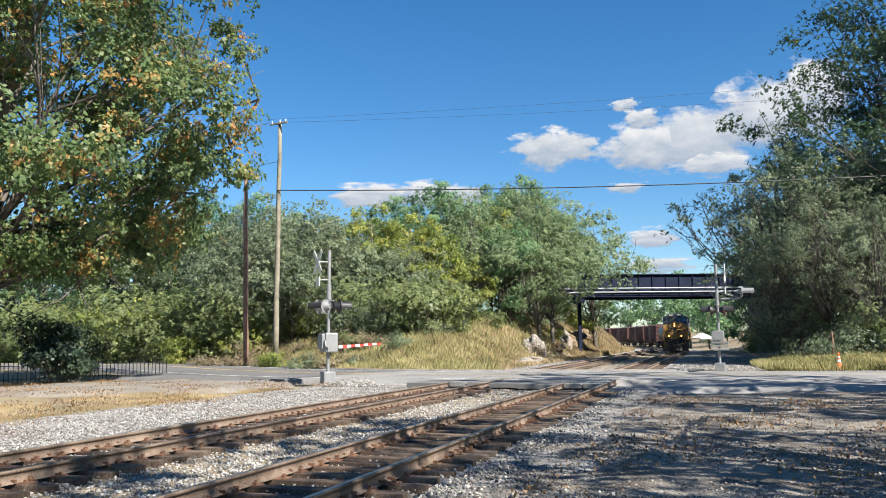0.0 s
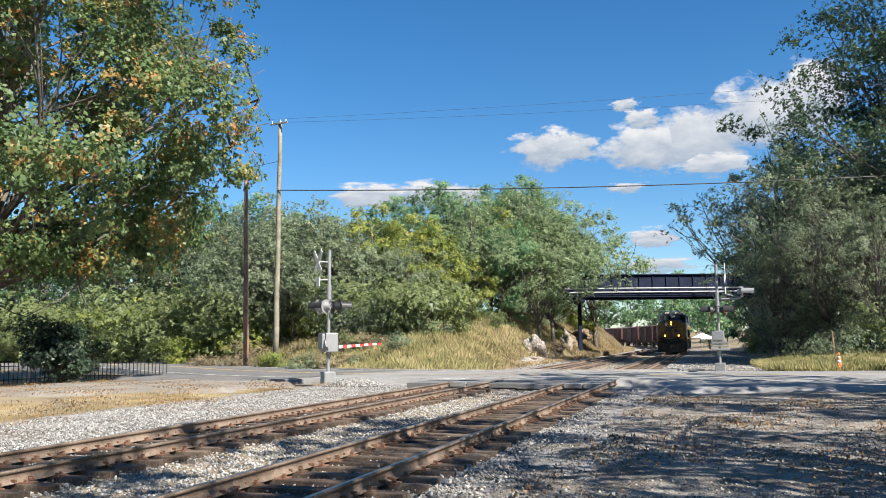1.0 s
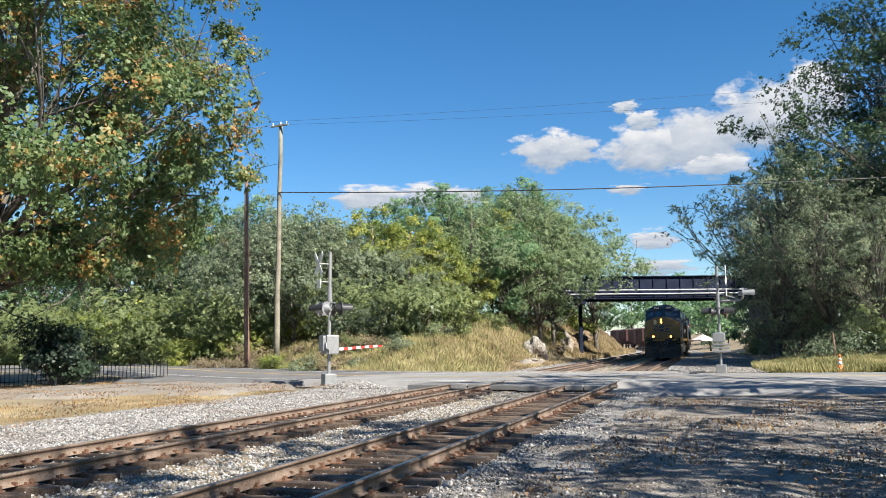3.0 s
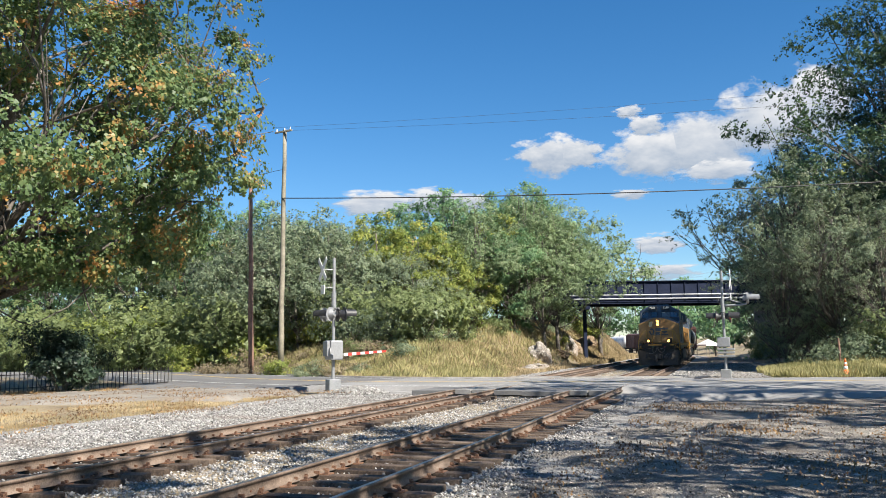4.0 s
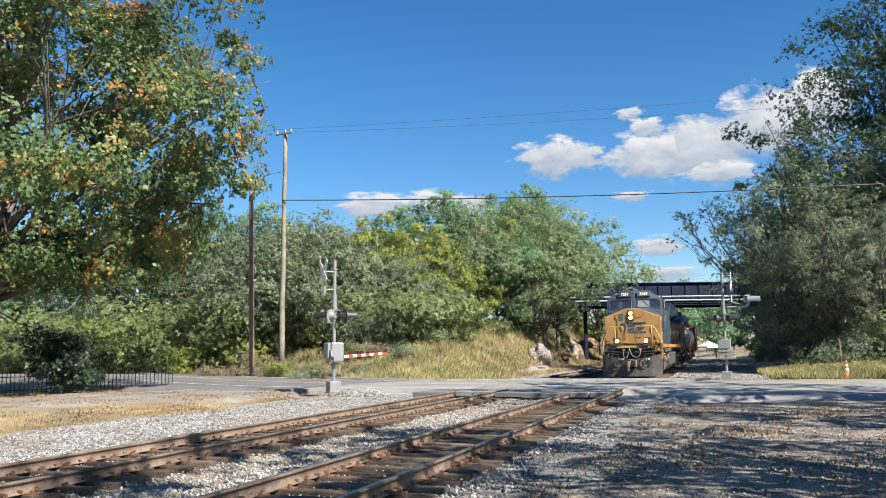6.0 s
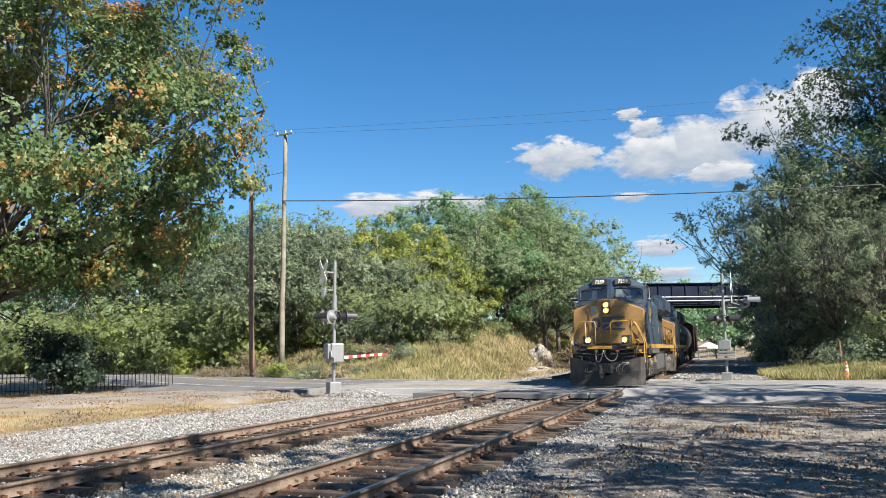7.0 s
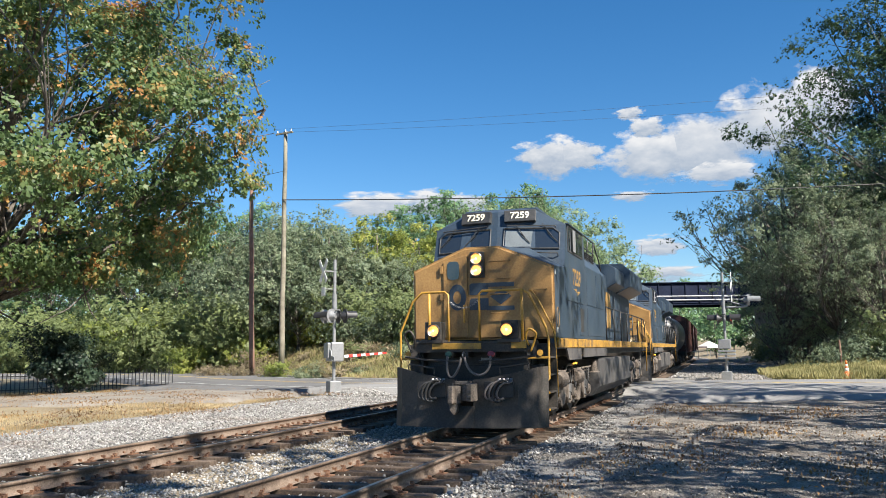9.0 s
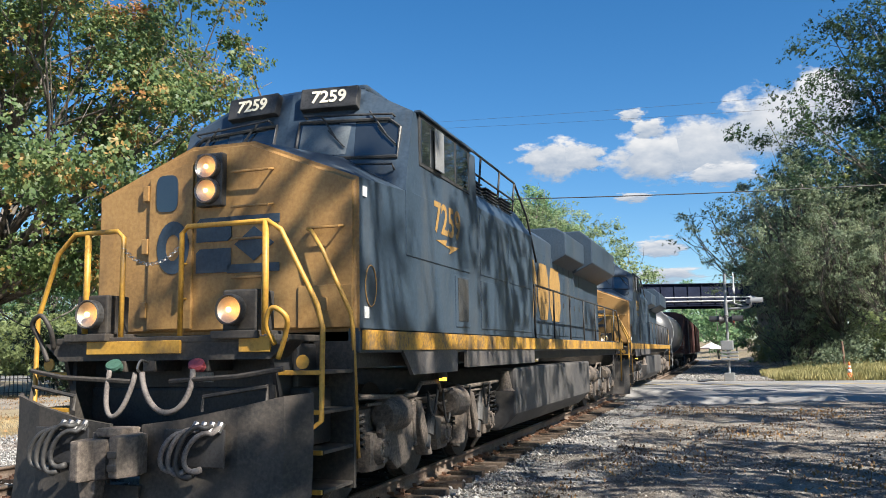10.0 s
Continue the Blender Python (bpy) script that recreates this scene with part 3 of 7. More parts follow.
def build_track(name, lat, label, sink, seed):
    rng = random.Random(seed)
    t = empty(name, label=label, category="railway track", kind="structure")
    for side in (-0.7525, 0.7525):
        rail_mesh(-16, 255, side, "rail", t, lat)
    pl, sp = BM(), BM()
    rest_v, rest_f = [], []
    n = 0
    s = -9.0
    while s < 150:
        s += 0.535 + rng.uniform(-0.02, 0.02)
        x, y, g, h = on_line(s, lat + rng.uniform(-0.05, 0.05))
        on_road = 29.0 < s + 0.15 * lat < 44.5
        if on_road:
            continue
        m = Matrix.Translation((x, y, g - 0.175 - sink)) @ Euler((rng.uniform(-.01, .01), rng.uniform(-.006, .006), -h + rng.uniform(-0.025, 0.025))).to_matrix().to_4x4()
        if s < 62:
            tie = new("tie", TIE)
            tie.parent = t
            tie.matrix_basis = m
        else:
            b = len(rest_v)
            for cx, cy, cz in ((-1.3, -.11, 0), (1.3, -.11, 0), (1.3, .11, 0), (-1.3, .11, 0), (-1.3, -.11, -.15), (1.3, -.11, -.15), (1.3, .11, -.15), (-1.3, .11, -.15)):
                rest_v.append(tuple(m @ Vector((cx, cy, cz))))
            rest_f += [(b, b + 1, b + 2, b + 3), (b, b + 4, b + 5, b + 1), (b + 2, b + 6, b + 7, b + 3), (b + 1, b + 5, b + 6, b + 2), (b, b + 3, b + 7, b + 4)]
        if s < 34:
            mm = Matrix.Translation((x, y, g)) @ Euler((0, 0, -h)).to_matrix().to_4x4()
            for side in (-0.7525, 0.7525):
                box(pl, (side, 0, -0.168), (0.36, 0.19, 0.018), 0, mm)
                for dx, dy in ((-0.09, -0.06), (0.09, 0.06), (-0.14, 0.05), (0.14, -0.05)):
                    box(sp, (side + dx, dy + rng.uniform(-.01, .01), -0.145 + rng.uniform(0, .012)), (0.045, 0.03, 0.035), 0, mm)
                if rng.random() < 0.6:
                    for dy in (-0.14, 0.14):
                        box(sp, (side + 0.0, dy, -0.14), (0.14, 0.03, 0.05), 0, mm)
    raw("distant_ties", rest_v, rest_f, M["tie"], t)["kind"] = "stuff"
    part("tie_plates", pl, M["iron_rust"], t)["kind"] = "stuff"
    part("spikes", sp, M["iron_rust"], t)["kind"] = "stuff"
    return t


near_track = build_track("near_railway_track", 0.0, "railway track of rusty steel rails on dark timber ties", 0.0, 4)
far_track = build_track("second_railway_track", FAR_TRACK, "second railway track with rust-brown rails on timber ties", 0.0, 8)


def build_crossing():
    """Concrete panels between and beside the rails where the road crosses."""
    for lat0, cols in ((0.0, (-1.6, -0.34, 0.34, 1.6)), (FAR_TRACK, (-1.6, -0.34, 0.34, 1.6))):
        for s in np.arange(30.0, 44.0, 2.45):
            for c in (cols if lat0 else cols[:3]):
                w = 0.62 if abs(c) < 1 else 1.5
                if abs(c) > 1:
                    c = math.copysign(0.88 + w / 2, c)
                x, y, g, h = on_line(s + 1.2 - 0.15 * lat0, lat0 + c)
                bm = BM()
                box(bm, (0, 0, -0.085), (w, 2.42, 0.17), 0.012)
                ob = part("crossing_panel", bm, M["panel"] if abs(c) < 1 else M["asphalt"], near_track if lat0 == 0 else far_track)
                ob.matrix_basis = Matrix.Translation((x, y, g - (0.0 if abs(c) < 1 else 0.035))) @ Euler((0, 0, -h)).to_matrix().to_4x4()


build_crossing()

# ---------------------------------------------------------------- loose stone
ROCK_V = np.array([(1, 0, 0), (-1, 0, 0), (0, 1, 0), (0, -1, 0), (0, 0, 1), (0, 0, -1)], float)
ROCK_F = np.array([(0, 2, 4), (2, 1, 4), (1, 3, 4), (3, 0, 4), (2, 0, 5), (1, 2, 5), (3, 1, 5), (0, 3, 5)])


def scatter_stones(name, s_lat, sizes, zfun, material, label, seed):
    """Angular stones at given line coordinates, one mesh."""
    rng = np.random.default_rng(seed)
    n = len(s_lat)
    V = ROCK_V[None] * rng.uniform(0.55, 1.25, (n, 6, 1)) + rng.normal(0, 0.16, (n, 6, 3))
    V[..., 2] *= 0.75
    ang = rng.uniform(0, 2 * np.pi, n)
    tilt = rng.normal(0, 0.5, n)
    c, s_ = np.cos(tilt)[:, None], np.sin(tilt)[:, None]
    x, z = V[..., 0] * c - V[..., 2] * s_, V[..., 0] * s_ + V[..., 2] * c
    y = V[..., 1]
    c, s_ = np.cos(ang)[:, None], np.sin(ang)[:, None]
    V = np.stack([x * c - y * s_, x * s_ + y * c, z], -1) * sizes[:, None, None]
    s, lat = s_lat[:, 0], s_lat[:, 1]
    lat = lat - 0.0001 * s * s
    px, py = BX + math.sin(TH0) * s + math.cos(TH0) * lat, BY + math.cos(TH0) * s - math.sin(TH0) * lat
    V += np.stack([px, py, GRADE * s + zfun(s, lat)], -1)[:, None]
    F = ROCK_F[None] + (np.arange(n) * 6)[:, None, None]
    ob = raw(name, V.reshape(-1, 3), F.reshape(-1, 3), material)
    return tagged(ob, label, "stones", kind="stuff")


def ballast_stones():
    rng = np.random.default_rng(21)
    pts = []
    for s0, s1, dens in ((2, 12, 300), (12, 24, 230), (24, 31, 120), (45, 75, 40)):
        n = int((s1 - s0) * 14.5 * dens)
        q = np.stack([rng.uniform(s0, s1, n), rng.uniform(-11.6, 2.7, n)], 1)
        pts.append(q)
    q = np.concatenate(pts)
    lat = q[:, 1]
    in_near, in_far = np.abs(lat) < 1.35, np.abs(lat - FAR_TRACK) < 1.35
    tie_zone = in_near | in_far
    keep = np.where(tie_zone, rng.random(len(q)) < 0.30, True)
    keep &= ~((np.abs(np.abs(lat) - 0.7525) < 0.10) | (np.abs(np.abs(lat - FAR_TRACK) - 0.7525) < 0.10))
    keep &= ~((q[:, 1] < -9.6) & (rng.random(len(q)) < (-9.6 - q[:, 1]) / 2.0))
    q = q[keep]
    size = rng.lognormal(math.log(0.0225), 0.32, len(q)).clip(0.011, 0.05)
    hump = lambda s, l: np.interp(l, [-11.6, -9.8, -8, -7.0, -6.2, -5.8, -5.2, -3.9, -3.3, -2.6, -1.9, -1.4, 1.3, 1.8, 2.7], [-.24, -.175, -.195, -.205, -.185, -.195, -.205, -.215, -.25, -.27, -.255, -.225, -.225, -.24, -.30]) + rng.uniform(-0.012, 0.014, len(s))
    scatter_stones("ballast_stones", q, size, hump, M["stone"], "loose grey angular ballast stones along the tracks", 5)


ballast_stones()


def gravel_heap():
    rng = np.random.default_rng(51)
    n = 2600
    a, r = rng.uniform(0, 2 * np.pi, n), np.sqrt(rng.uniform(0, 1, n))
    q = np.stack([31.0 + 1.0 * r * np.sin(a), -9.3 + 1.3 * r * np.cos(a)], 1)
    hgt = 0.30 * (1 - r ** 1.5)
    size = rng.lognormal(math.log(0.032), 0.3, n).clip(0.015, 0.07)
    scatter_stones("gravel_heap", q, size, lambda s, l: -0.16 + hgt * rng.uniform(0.55, 1, n), M["stone"], "small heap of pale ballast stone beside the signal", 7)
    core = BM()
    bmesh.ops.create_cone(core, cap_ends=False, segments=20, radius1=1.2, radius2=0.15, depth=0.30, matrix=Matrix.Translation((*sl_xy(31.0, -9.3), level(*sl_xy(31.0, -9.3)) + 0.0)) @ Matrix.Diagonal((1, 0.75, 1, 1)))
    tagged(part("heap_core", core, M["ballast_bed"], smooth=True), "packed ballast under a gravel heap", "gravel heap", kind="structure")


gravel_heap()


def yard_stones():
    rng = np.random.default_rng(31)
    pts = []
    for s0, s1, dens, l1 in ((3, 9, 430, 8), (9, 14, 260, 12), (14, 20, 150, 15), (20, 28, 70, 18)):
        n = int((s1 - s0) * (l1 - 1.5) * dens)
        pts.append(np.stack([rng.uniform(s0, s1, n), rng.uniform(1.5, l1, n)], 1))
    q = np.concatenate(pts)
    drift = np.sin(q[:, 0] * 1.3 + np.sin(q[:, 1] * 0.9)) * np.sin(q[:, 1] * 0.8 + 1) + rng.normal(0, 0.5, len(q))
    q = q[drift > -0.25]
    size = rng.lognormal(math.log(0.0135), 0.5, len(q)).clip(0.006, 0.045)
    X = BX + math.sin(TH0) * q[:, 0] + math.cos(TH0) * q[:, 1]
    Y = BY + math.cos(TH0) * q[:, 0] - math.sin(TH0) * q[:, 1]
    bump = 0.035 * (np.sin(X * 1.1 + np.sin(Y * .8)) * np.sin(Y * 1.4 + 1) + 0.5 * np.sin(X * 2.9 + Y * 2.3))
    scatter_stones("gravel_stones", q, size, lambda s, l: -0.167 + bump, M["stone_dark"], "dusty loose gravel strewn over the yard", 6)


yard_stones()


def shoulder_stones():
    rng = np.random.default_rng(41)
    n = 11000
    q = np.stack([rng.uniform(45.5, 82, n), rng.uniform(1.6, 6.8, n)], 1)
    size = rng.lognormal(math.log(0.032), 0.35, n).clip(0.015, 0.07)
    scatter_stones("shoulder_stones", q, size, lambda s, l: -0.10 + rng.uniform(-0.03, 0.03, n), M["stone"], "grey loose stone on the shoulder past the crossing", 8)


shoulder_stones()

# ---------------------------------------------------------------- trees and grass


def leaf_cloud(centres, radii, count, size, rng, flat=0.6, droop=0.25, per=9, facing=1.0):
    """Leaves in sprays at twig ends, the sprays gathered in clumps, their faces turned out and up: vertices and faces."""
    m = count // per
    k = rng.integers(0, len(centres), m)
    tip = centres[k] + np.clip(rng.normal(0, 0.62, (m, 3)), -1.15, 1.15) * radii[k][:, None] * np.array([1, 1, flat])
    middle, half = centres.mean(0), np.abs(centres - centres.mean(0)).max(0) + 1e-6
    lean = rng.normal(0, 1, (m, 3))
    lean /= np.linalg.norm(lean, axis=1)[:, None]
    count = m * per
    k = np.repeat(k, per)
    tip, lean = np.repeat(tip, per, 0), np.repeat(lean, per, 0)
    a = lean * 0.7 + rng.normal(0, 0.75, (count, 3))
    a[:, 2] -= droop
    a /= np.linalg.norm(a, axis=1)[:, None]
    p = tip + lean * rng.uniform(-1.4, 0.6, (count, 1)) * size + a * size * rng.uniform(0.3, 0.9, (count, 1))
    out = (p - middle) / half + 0.6 * (p - centres[k]) / radii[k][:, None]
    c = facing * (0.75 * out + np.array([0, 0, 0.6])) + rng.normal(0, 0.5, (count, 3))
    c /= np.linalg.norm(c, axis=1)[:, None] + 1e-9
    a -= c * (a * c).sum(1)[:, None]
    a /= np.linalg.norm(a, axis=1)[:, None] + 1e-9
    b = np.cross(c, a)
    L = size * rng.uniform(0.6, 1.3, count)[:, None]
    w = L * rng.uniform(0.28, 0.42, (count, 1))
    V = np.stack([p - a * L * .5, p + b * w - c * L * .10 + a * L * .1, p + a * L * .5, p - b * w - c * L * .10 + a * L * .1], 1)
    return V.reshape(-1, 3), np.arange(count * 4).reshape(-1, 4)


def limb_path(a, b, rng, bow=0.12, n=5):
    a, b = np.array(a, float), np.array(b, float)
    L = np.linalg.norm(b - a)
    off = rng.normal(0, bow * L, 3)
    return [tuple(a + (b - a) * t + off * math.sin(math.pi * t) * np.array([1, 1, .6])) for t in np.linspace(0, 1, n)]


def make_tree(name, height, spread, base, leaves, size, leaf, seed, label, clumps=70, trunk=0.25, shape="round", clump_r=0.16, lean=(0, 0), limbs=26, gap=0.0, single=False):
    """A tapered trunk, limbs to the clumps, and a crown of many leaves. Origin at the foot."""
    rng = np.random.default_rng(seed)
    t = empty(name, label=label, category="tree")
    cs = []
    while len(cs) < clumps:
        d = rng.normal(0, 1, 3)
        d /= np.linalg.norm(d)
        r = rng.uniform(0.35, 1.0) ** 0.5
        wob = 1 + 0.28 * math.sin(3 * math.atan2(d[1], d[0]) + seed) + 0.2 * math.sin(5 * d[2] + seed * 2)
        q = d * r * wob
        f = 1.0
        if shape == "broad":
            zz = rng.uniform(-1, 1)
            ang, rr = rng.uniform(0, 2 * math.pi), math.sqrt(rng.uniform(0.08, 1.0))
            wob = 1 + 0.12 * math.sin(3 * ang + seed) + 0.08 * math.sin(4 * zz + seed + 1.6)
            edge = (1 - abs(zz) ** 4) ** 0.5
            q = np.array([math.cos(ang) * rr * wob * edge, math.sin(ang) * rr * wob * edge, zz])
            r = rr
        zc = base + (height - base) * (0.5 + 0.5 * q[2])
        if shape == "round":
            f = 0.75 + 0.35 * (1 - abs(q[2]))
        elif shape == "column":
            f = 0.8
        elif shape == "spray":
            f = 0.45 + 0.6 * (0.5 + 0.5 * q[2])
        if gap and rng.random() < gap * (1 - r):
            continue
        cs.append((q[0] * spread * f + lean[0] * zc, q[1] * spread * f + lean[1] * zc, min(zc, height)))
    cs = np.array(cs)
    rad = spread * clump_r * rng.uniform(0.6, 1.5, len(cs))
    V, F = leaf_cloud(cs, rad, leaves, size, rng)
    bm = BM()
    top = height * 0.8
    tr = [(lean[0] * z + 0.12 * math.sin(z * .7 + seed), lean[1] * z + 0.12 * math.cos(z * .6 + seed), z) for z in np.linspace(-0.4, top, 9)]
    tube(bm, tr, [trunk * (1.25 if i == 0 else 1) * (1 - 0.085 * i) for i in range(9)], 9)
    part("trunk", bm, M["bark"], t, smooth=True)
    order = rng.permutation(len(cs))[:limbs]
    joined = BM()
    for i in order:
        bm = BM() if single else joined
        zz = min(max(base * 0.7 + 0.35 * (cs[i][2] - base), base * .55), top * .95)
        j = zz / top * 8
        a = tr[min(int(j + .3), 8)]
        pth = limb_path(a, cs[i], rng)
        r0 = trunk * rng.uniform(0.22, 0.42)
        tube(bm, pth, [r0 * (1 - 0.2 * q) for q in range(5)], 6)
        for q in range(3):
            e = cs[i] + rng.normal(0, spread * .13, 3)
            tube(bm, limb_path(pth[1 + q], e, rng, n=4), [r0 * .45, r0 * .35, r0 * .25, r0 * .12], 5)
        if single:
            part("limb", bm, M["bark"], t, smooth=True)
    if single:
        joined.free()
    else:
        part("branchwork", joined, M["bark"], t, smooth=True)["kind"] = "stuff"
    crown = raw("crown", V, F, leaf, t)
    return t


def foot(x, y, dz=0.0):
    return float(land(np.array([x]), np.array([y]))[0]) + dz


def plant(t, x, y, rz=0, sc=1.0):
    t.matrix_basis = pose(x, y, foot(x, y, -0.05), 0, 0, rz)
    t.scale = (sc,) * 3
    return t


def plant_copy(t, x, y, rz, sc):
    c = copy_thing(t, pose(x, y, foot(x, y, -0.05), 0, 0, rz))
    c.scale = (sc, sc, sc * (0.92 + 0.16 * ((x * 7.3) % 1)))
    return c


oak = plant(make_tree("oak_tree", 23.0, 12.7, 5.6, 235000, 0.205, M["oak_leaf"], 3, "large oak with green leaves turning orange", clumps=430, trunk=0.42, clump_r=0.09, limbs=60, gap=0.45, single=True, shape="broad"), -21.3, 39)
right_big = plant(make_tree("maple_tree", 27.0, 10.2, 3.0, 210000, 0.165, M["maple_leaf"], 11, "tall dark green maple beyond the road", clumps=460, trunk=0.4, clump_r=0.105, limbs=40, single=True), 37.3, 57.5, 0, 1.15)
right_mid = plant(make_tree("ash_tree", 17.5, 6.2, 1.0, 38000, 0.15, M["grey_leaf"], 13, "tall grey-green tree with open feathery branches", clumps=190, trunk=0.25, clump_r=0.115, limbs=44, gap=.2), 26.3, 62)
for x, y, rz, sc in ((38.8, 72, 80, 1.1), (24.6, 57, 200, 0.9), (23.8, 51, 100, 0.6), (21.8, 54, 250, 0.55), (25.4, 48.5, 10, 0.55), (28.5, 54, 60, 0.8), (33, 60, 140, 1.0), (38, 58, 40, 1.15), (42, 80, 150, 1.1), (36, 48, 300, 1.1)):
    plant_copy(right_mid, x, y, rz, sc)

# open-crowned trees beside the yard, which shade it
shade_tree = plant(make_tree("walnut_tree", 20, 6.5, 4.5, 6600, 0.30, M["dark_leaf"], 37, "open-crowned walnut tree beside the gravel yard", clumps=110, trunk=0.3, clump_r=0.12, limbs=36, gap=.5), 19.5, 13.5)
for x, y, rz, sc in ((20, 3, 260, 0.95), (11.2, 6.0, 40, 0.85), (9.0, -0.8, 150, 0.9), (17, -8, 200, 0.95), (6, -17, 10, 0.9), (20.8, 21.5, 70, 1.06)):
    plant_copy(shade_tree, x, y, rz, sc)

# wood behind the bank
locust = make_tree("locust_tree", 13.5, 5.2, 3.0, 17000, 0.20, M["green_leaf"], 17, "green locust tree with feathery foliage", clumps=95, trunk=0.2, clump_r=0.15, limbs=24, gap=.3)
birch = make_tree("poplar_tree", 14.5, 4.6, 1.0, 14000, 0.23, M["bluegreen_leaf"], 19, "blue-green broadleaf tree in a dense wood", clumps=85, trunk=0.2, clump_r=0.17, limbs=20)
yellow = make_tree("hickory_tree", 12, 4.0, 0.8, 14000, 0.22, M["yellow_leaf"], 23, "yellow-green tree turning in autumn", clumps=70, trunk=0.18, clump_r=0.17, limbs=20)
grey = make_tree("willow_tree", 9.5, 4.8, 0.3, 19000, 0.16, M["grey_leaf"], 29, "grey-green olive shrub tree", clumps=85, trunk=0.15, clump_r=0.17, limbs=22)
sapling = make_tree("sapling", 12.5, 1.7, 7.0, 1300, 0.17, M["green_leaf"], 31, "thin sparse sapling above the scrub", clumps=26, trunk=0.08, clump_r=0.25, limbs=14)
far_tree = plant(make_tree("distant_tree", 15, 5.5, 0.8, 3200, 0.55, M["bluegreen_leaf"], 67, "distant green tree beyond the bridge", clumps=60, trunk=0.2, clump_r=0.2, limbs=10), 26, 275)
TALL = {locust: 13.5, birch: 14.5, yellow: 12.0, grey: 9.5}
plant(locust, *sl_xy(72, -16.5), 0, 0.85)
plant(birch, 1.0, 84, 0, 1.0)
plant(yellow, -2.0, 72, 0, 0.85)
plant(grey, -9.5, 70, 0, 1.0)
plant(sapling, -12.2, 76, 0, 1.0)


def plant_to(kind, x, y, rz, top):
    """A copy scaled so that its crown ends at the height top."""
    plant_copy(kind, x, y, rz, (top - foot(x, y)) / TALL[kind])


# kind, place, turn, height of the top
for row in ((grey, -13.7, 72, 40, 13.4), (grey, -9.9, 73, 200, 13.8), (grey, -17.5, 75, 80, 13.6), (grey, -12, 69, 130, 11.0), (yellow, -8.2, 81, 20, 15.6), (yellow, -6, 75, 70, 15.3), (yellow, -2.8, 76, 160, 14.0),
            (birch, -3.8, 96, 0, 20.4), (birch, 2, 94, 80, 19.2), (birch, 8.2, 91, 140, 20.2), (locust, 12.2, 93, 10, 19.0), (birch, 6, 77, 250, 12.6), (locust, 11.0, 81, 60, 15.0), (locust, 8.3, 83, 300, 16.8), (locust, 2.5, 84, 210, 16.6), (locust, 19.2, 104, 110, 19.0), (birch, -1.5, 82, 30, 16.0),
            (grey, -2.5, 68, 290, 10.0), (yellow, 0.4, 73, 330, 11.8), (yellow, 2.8, 73.5, 110, 9.8), (grey, -6.0, 69, 10, 10.6), (birch, -20.6, 84, 60, 18.0), (grey, -17, 81, 220, 15.5), (birch, -24.4, 82, 120, 15.0), (locust, -31, 86, 20, 16.0), (birch, -36.2, 88, 170, 16.5), (locust, -28, 92, 200, 18.0), (birch, -42, 90, 330, 17.0), (locust, -48, 94, 60, 18.0), (birch, -56, 98, 90, 18.0), (locust, -64, 102, 10, 18.0), (birch, -10, 92, 75, 18.0), (birch, -15, 90, 15, 17.0), (birch, -30, 101, 40, 17.0), (grey, -37, 100, 0, 14.0), (birch, -45, 105, 100, 18.0), (grey, -53, 106, 200, 15.0), (birch, -61, 110, 250, 18.0), (birch, -70, 112, 30, 19.0), (grey, -24, 92, 130, 15.0)):
    plant_to(*row)
for kind, x, y, rz, sc in ((yellow, *sl_xy(66, -20), 70, 0.75), (yellow, *sl_xy(80, -17), 130, 0.9), (locust, *sl_xy(86, -16), 200, 0.95), (locust, *sl_xy(93, -16), 20, 1.0), (locust, *sl_xy(80, -12.2), 60, 0.86), (locust, *sl_xy(76, -11.4), 150, 0.7), (birch, *sl_xy(75, -14), 250, 0.7), (locust, *sl_xy(103, -15), 20, 1.1), (birch, *sl_xy(110, -18), 90, 1.05),
                           (birch, 39.5, 89, 40, 1.2), (birch, 42.5, 95, 10, 1.3), (birch, 37.8, 97.5, 200, 1.0), (birch, 38.5, 103.5, 100, 0.95), (birch, 43, 101, 30, 1.25), (birch, 45, 107, 130, 1.2), (birch, 48, 114, 60, 1.2), (birch, 50, 100, 200, 1.2), (birch, 24, 158, 60, 1.1), (locust, 18, 150, 20, .9), (birch, 9, 98, 310, 1.1), (locust, -52, 84, 220, 1.0), (far_tree, 48, 150, 130, 0.75), (far_tree, 56, 164, 210, 0.8), (far_tree, 62, 190, 330, 1.0), (far_tree, 60, 215, 60, 1.0), (far_tree, 18, 205, 0, 1.0), (far_tree, 5, 180, 200, 1.0), (far_tree, 70, 170, 20, 1.0), (far_tree, 66, 228, 100, 1.1),
                           (far_tree, 34, 276, 0, 1.2), (far_tree, 41, 280, 70, 1.3), (far_tree, 48, 274, 150, 1.1), (far_tree, 55, 280, 10, 1.2), (far_tree, 62, 272, 60, 1.3), (far_tree, 70, 276, 200, 1.2), (far_tree, 78, 270, 90, 1.3), (far_tree, 86, 274, 30, 1.2), (far_tree, 94, 268, 250, 1.3)):
    plant_copy(kind, x, y, rz, sc)


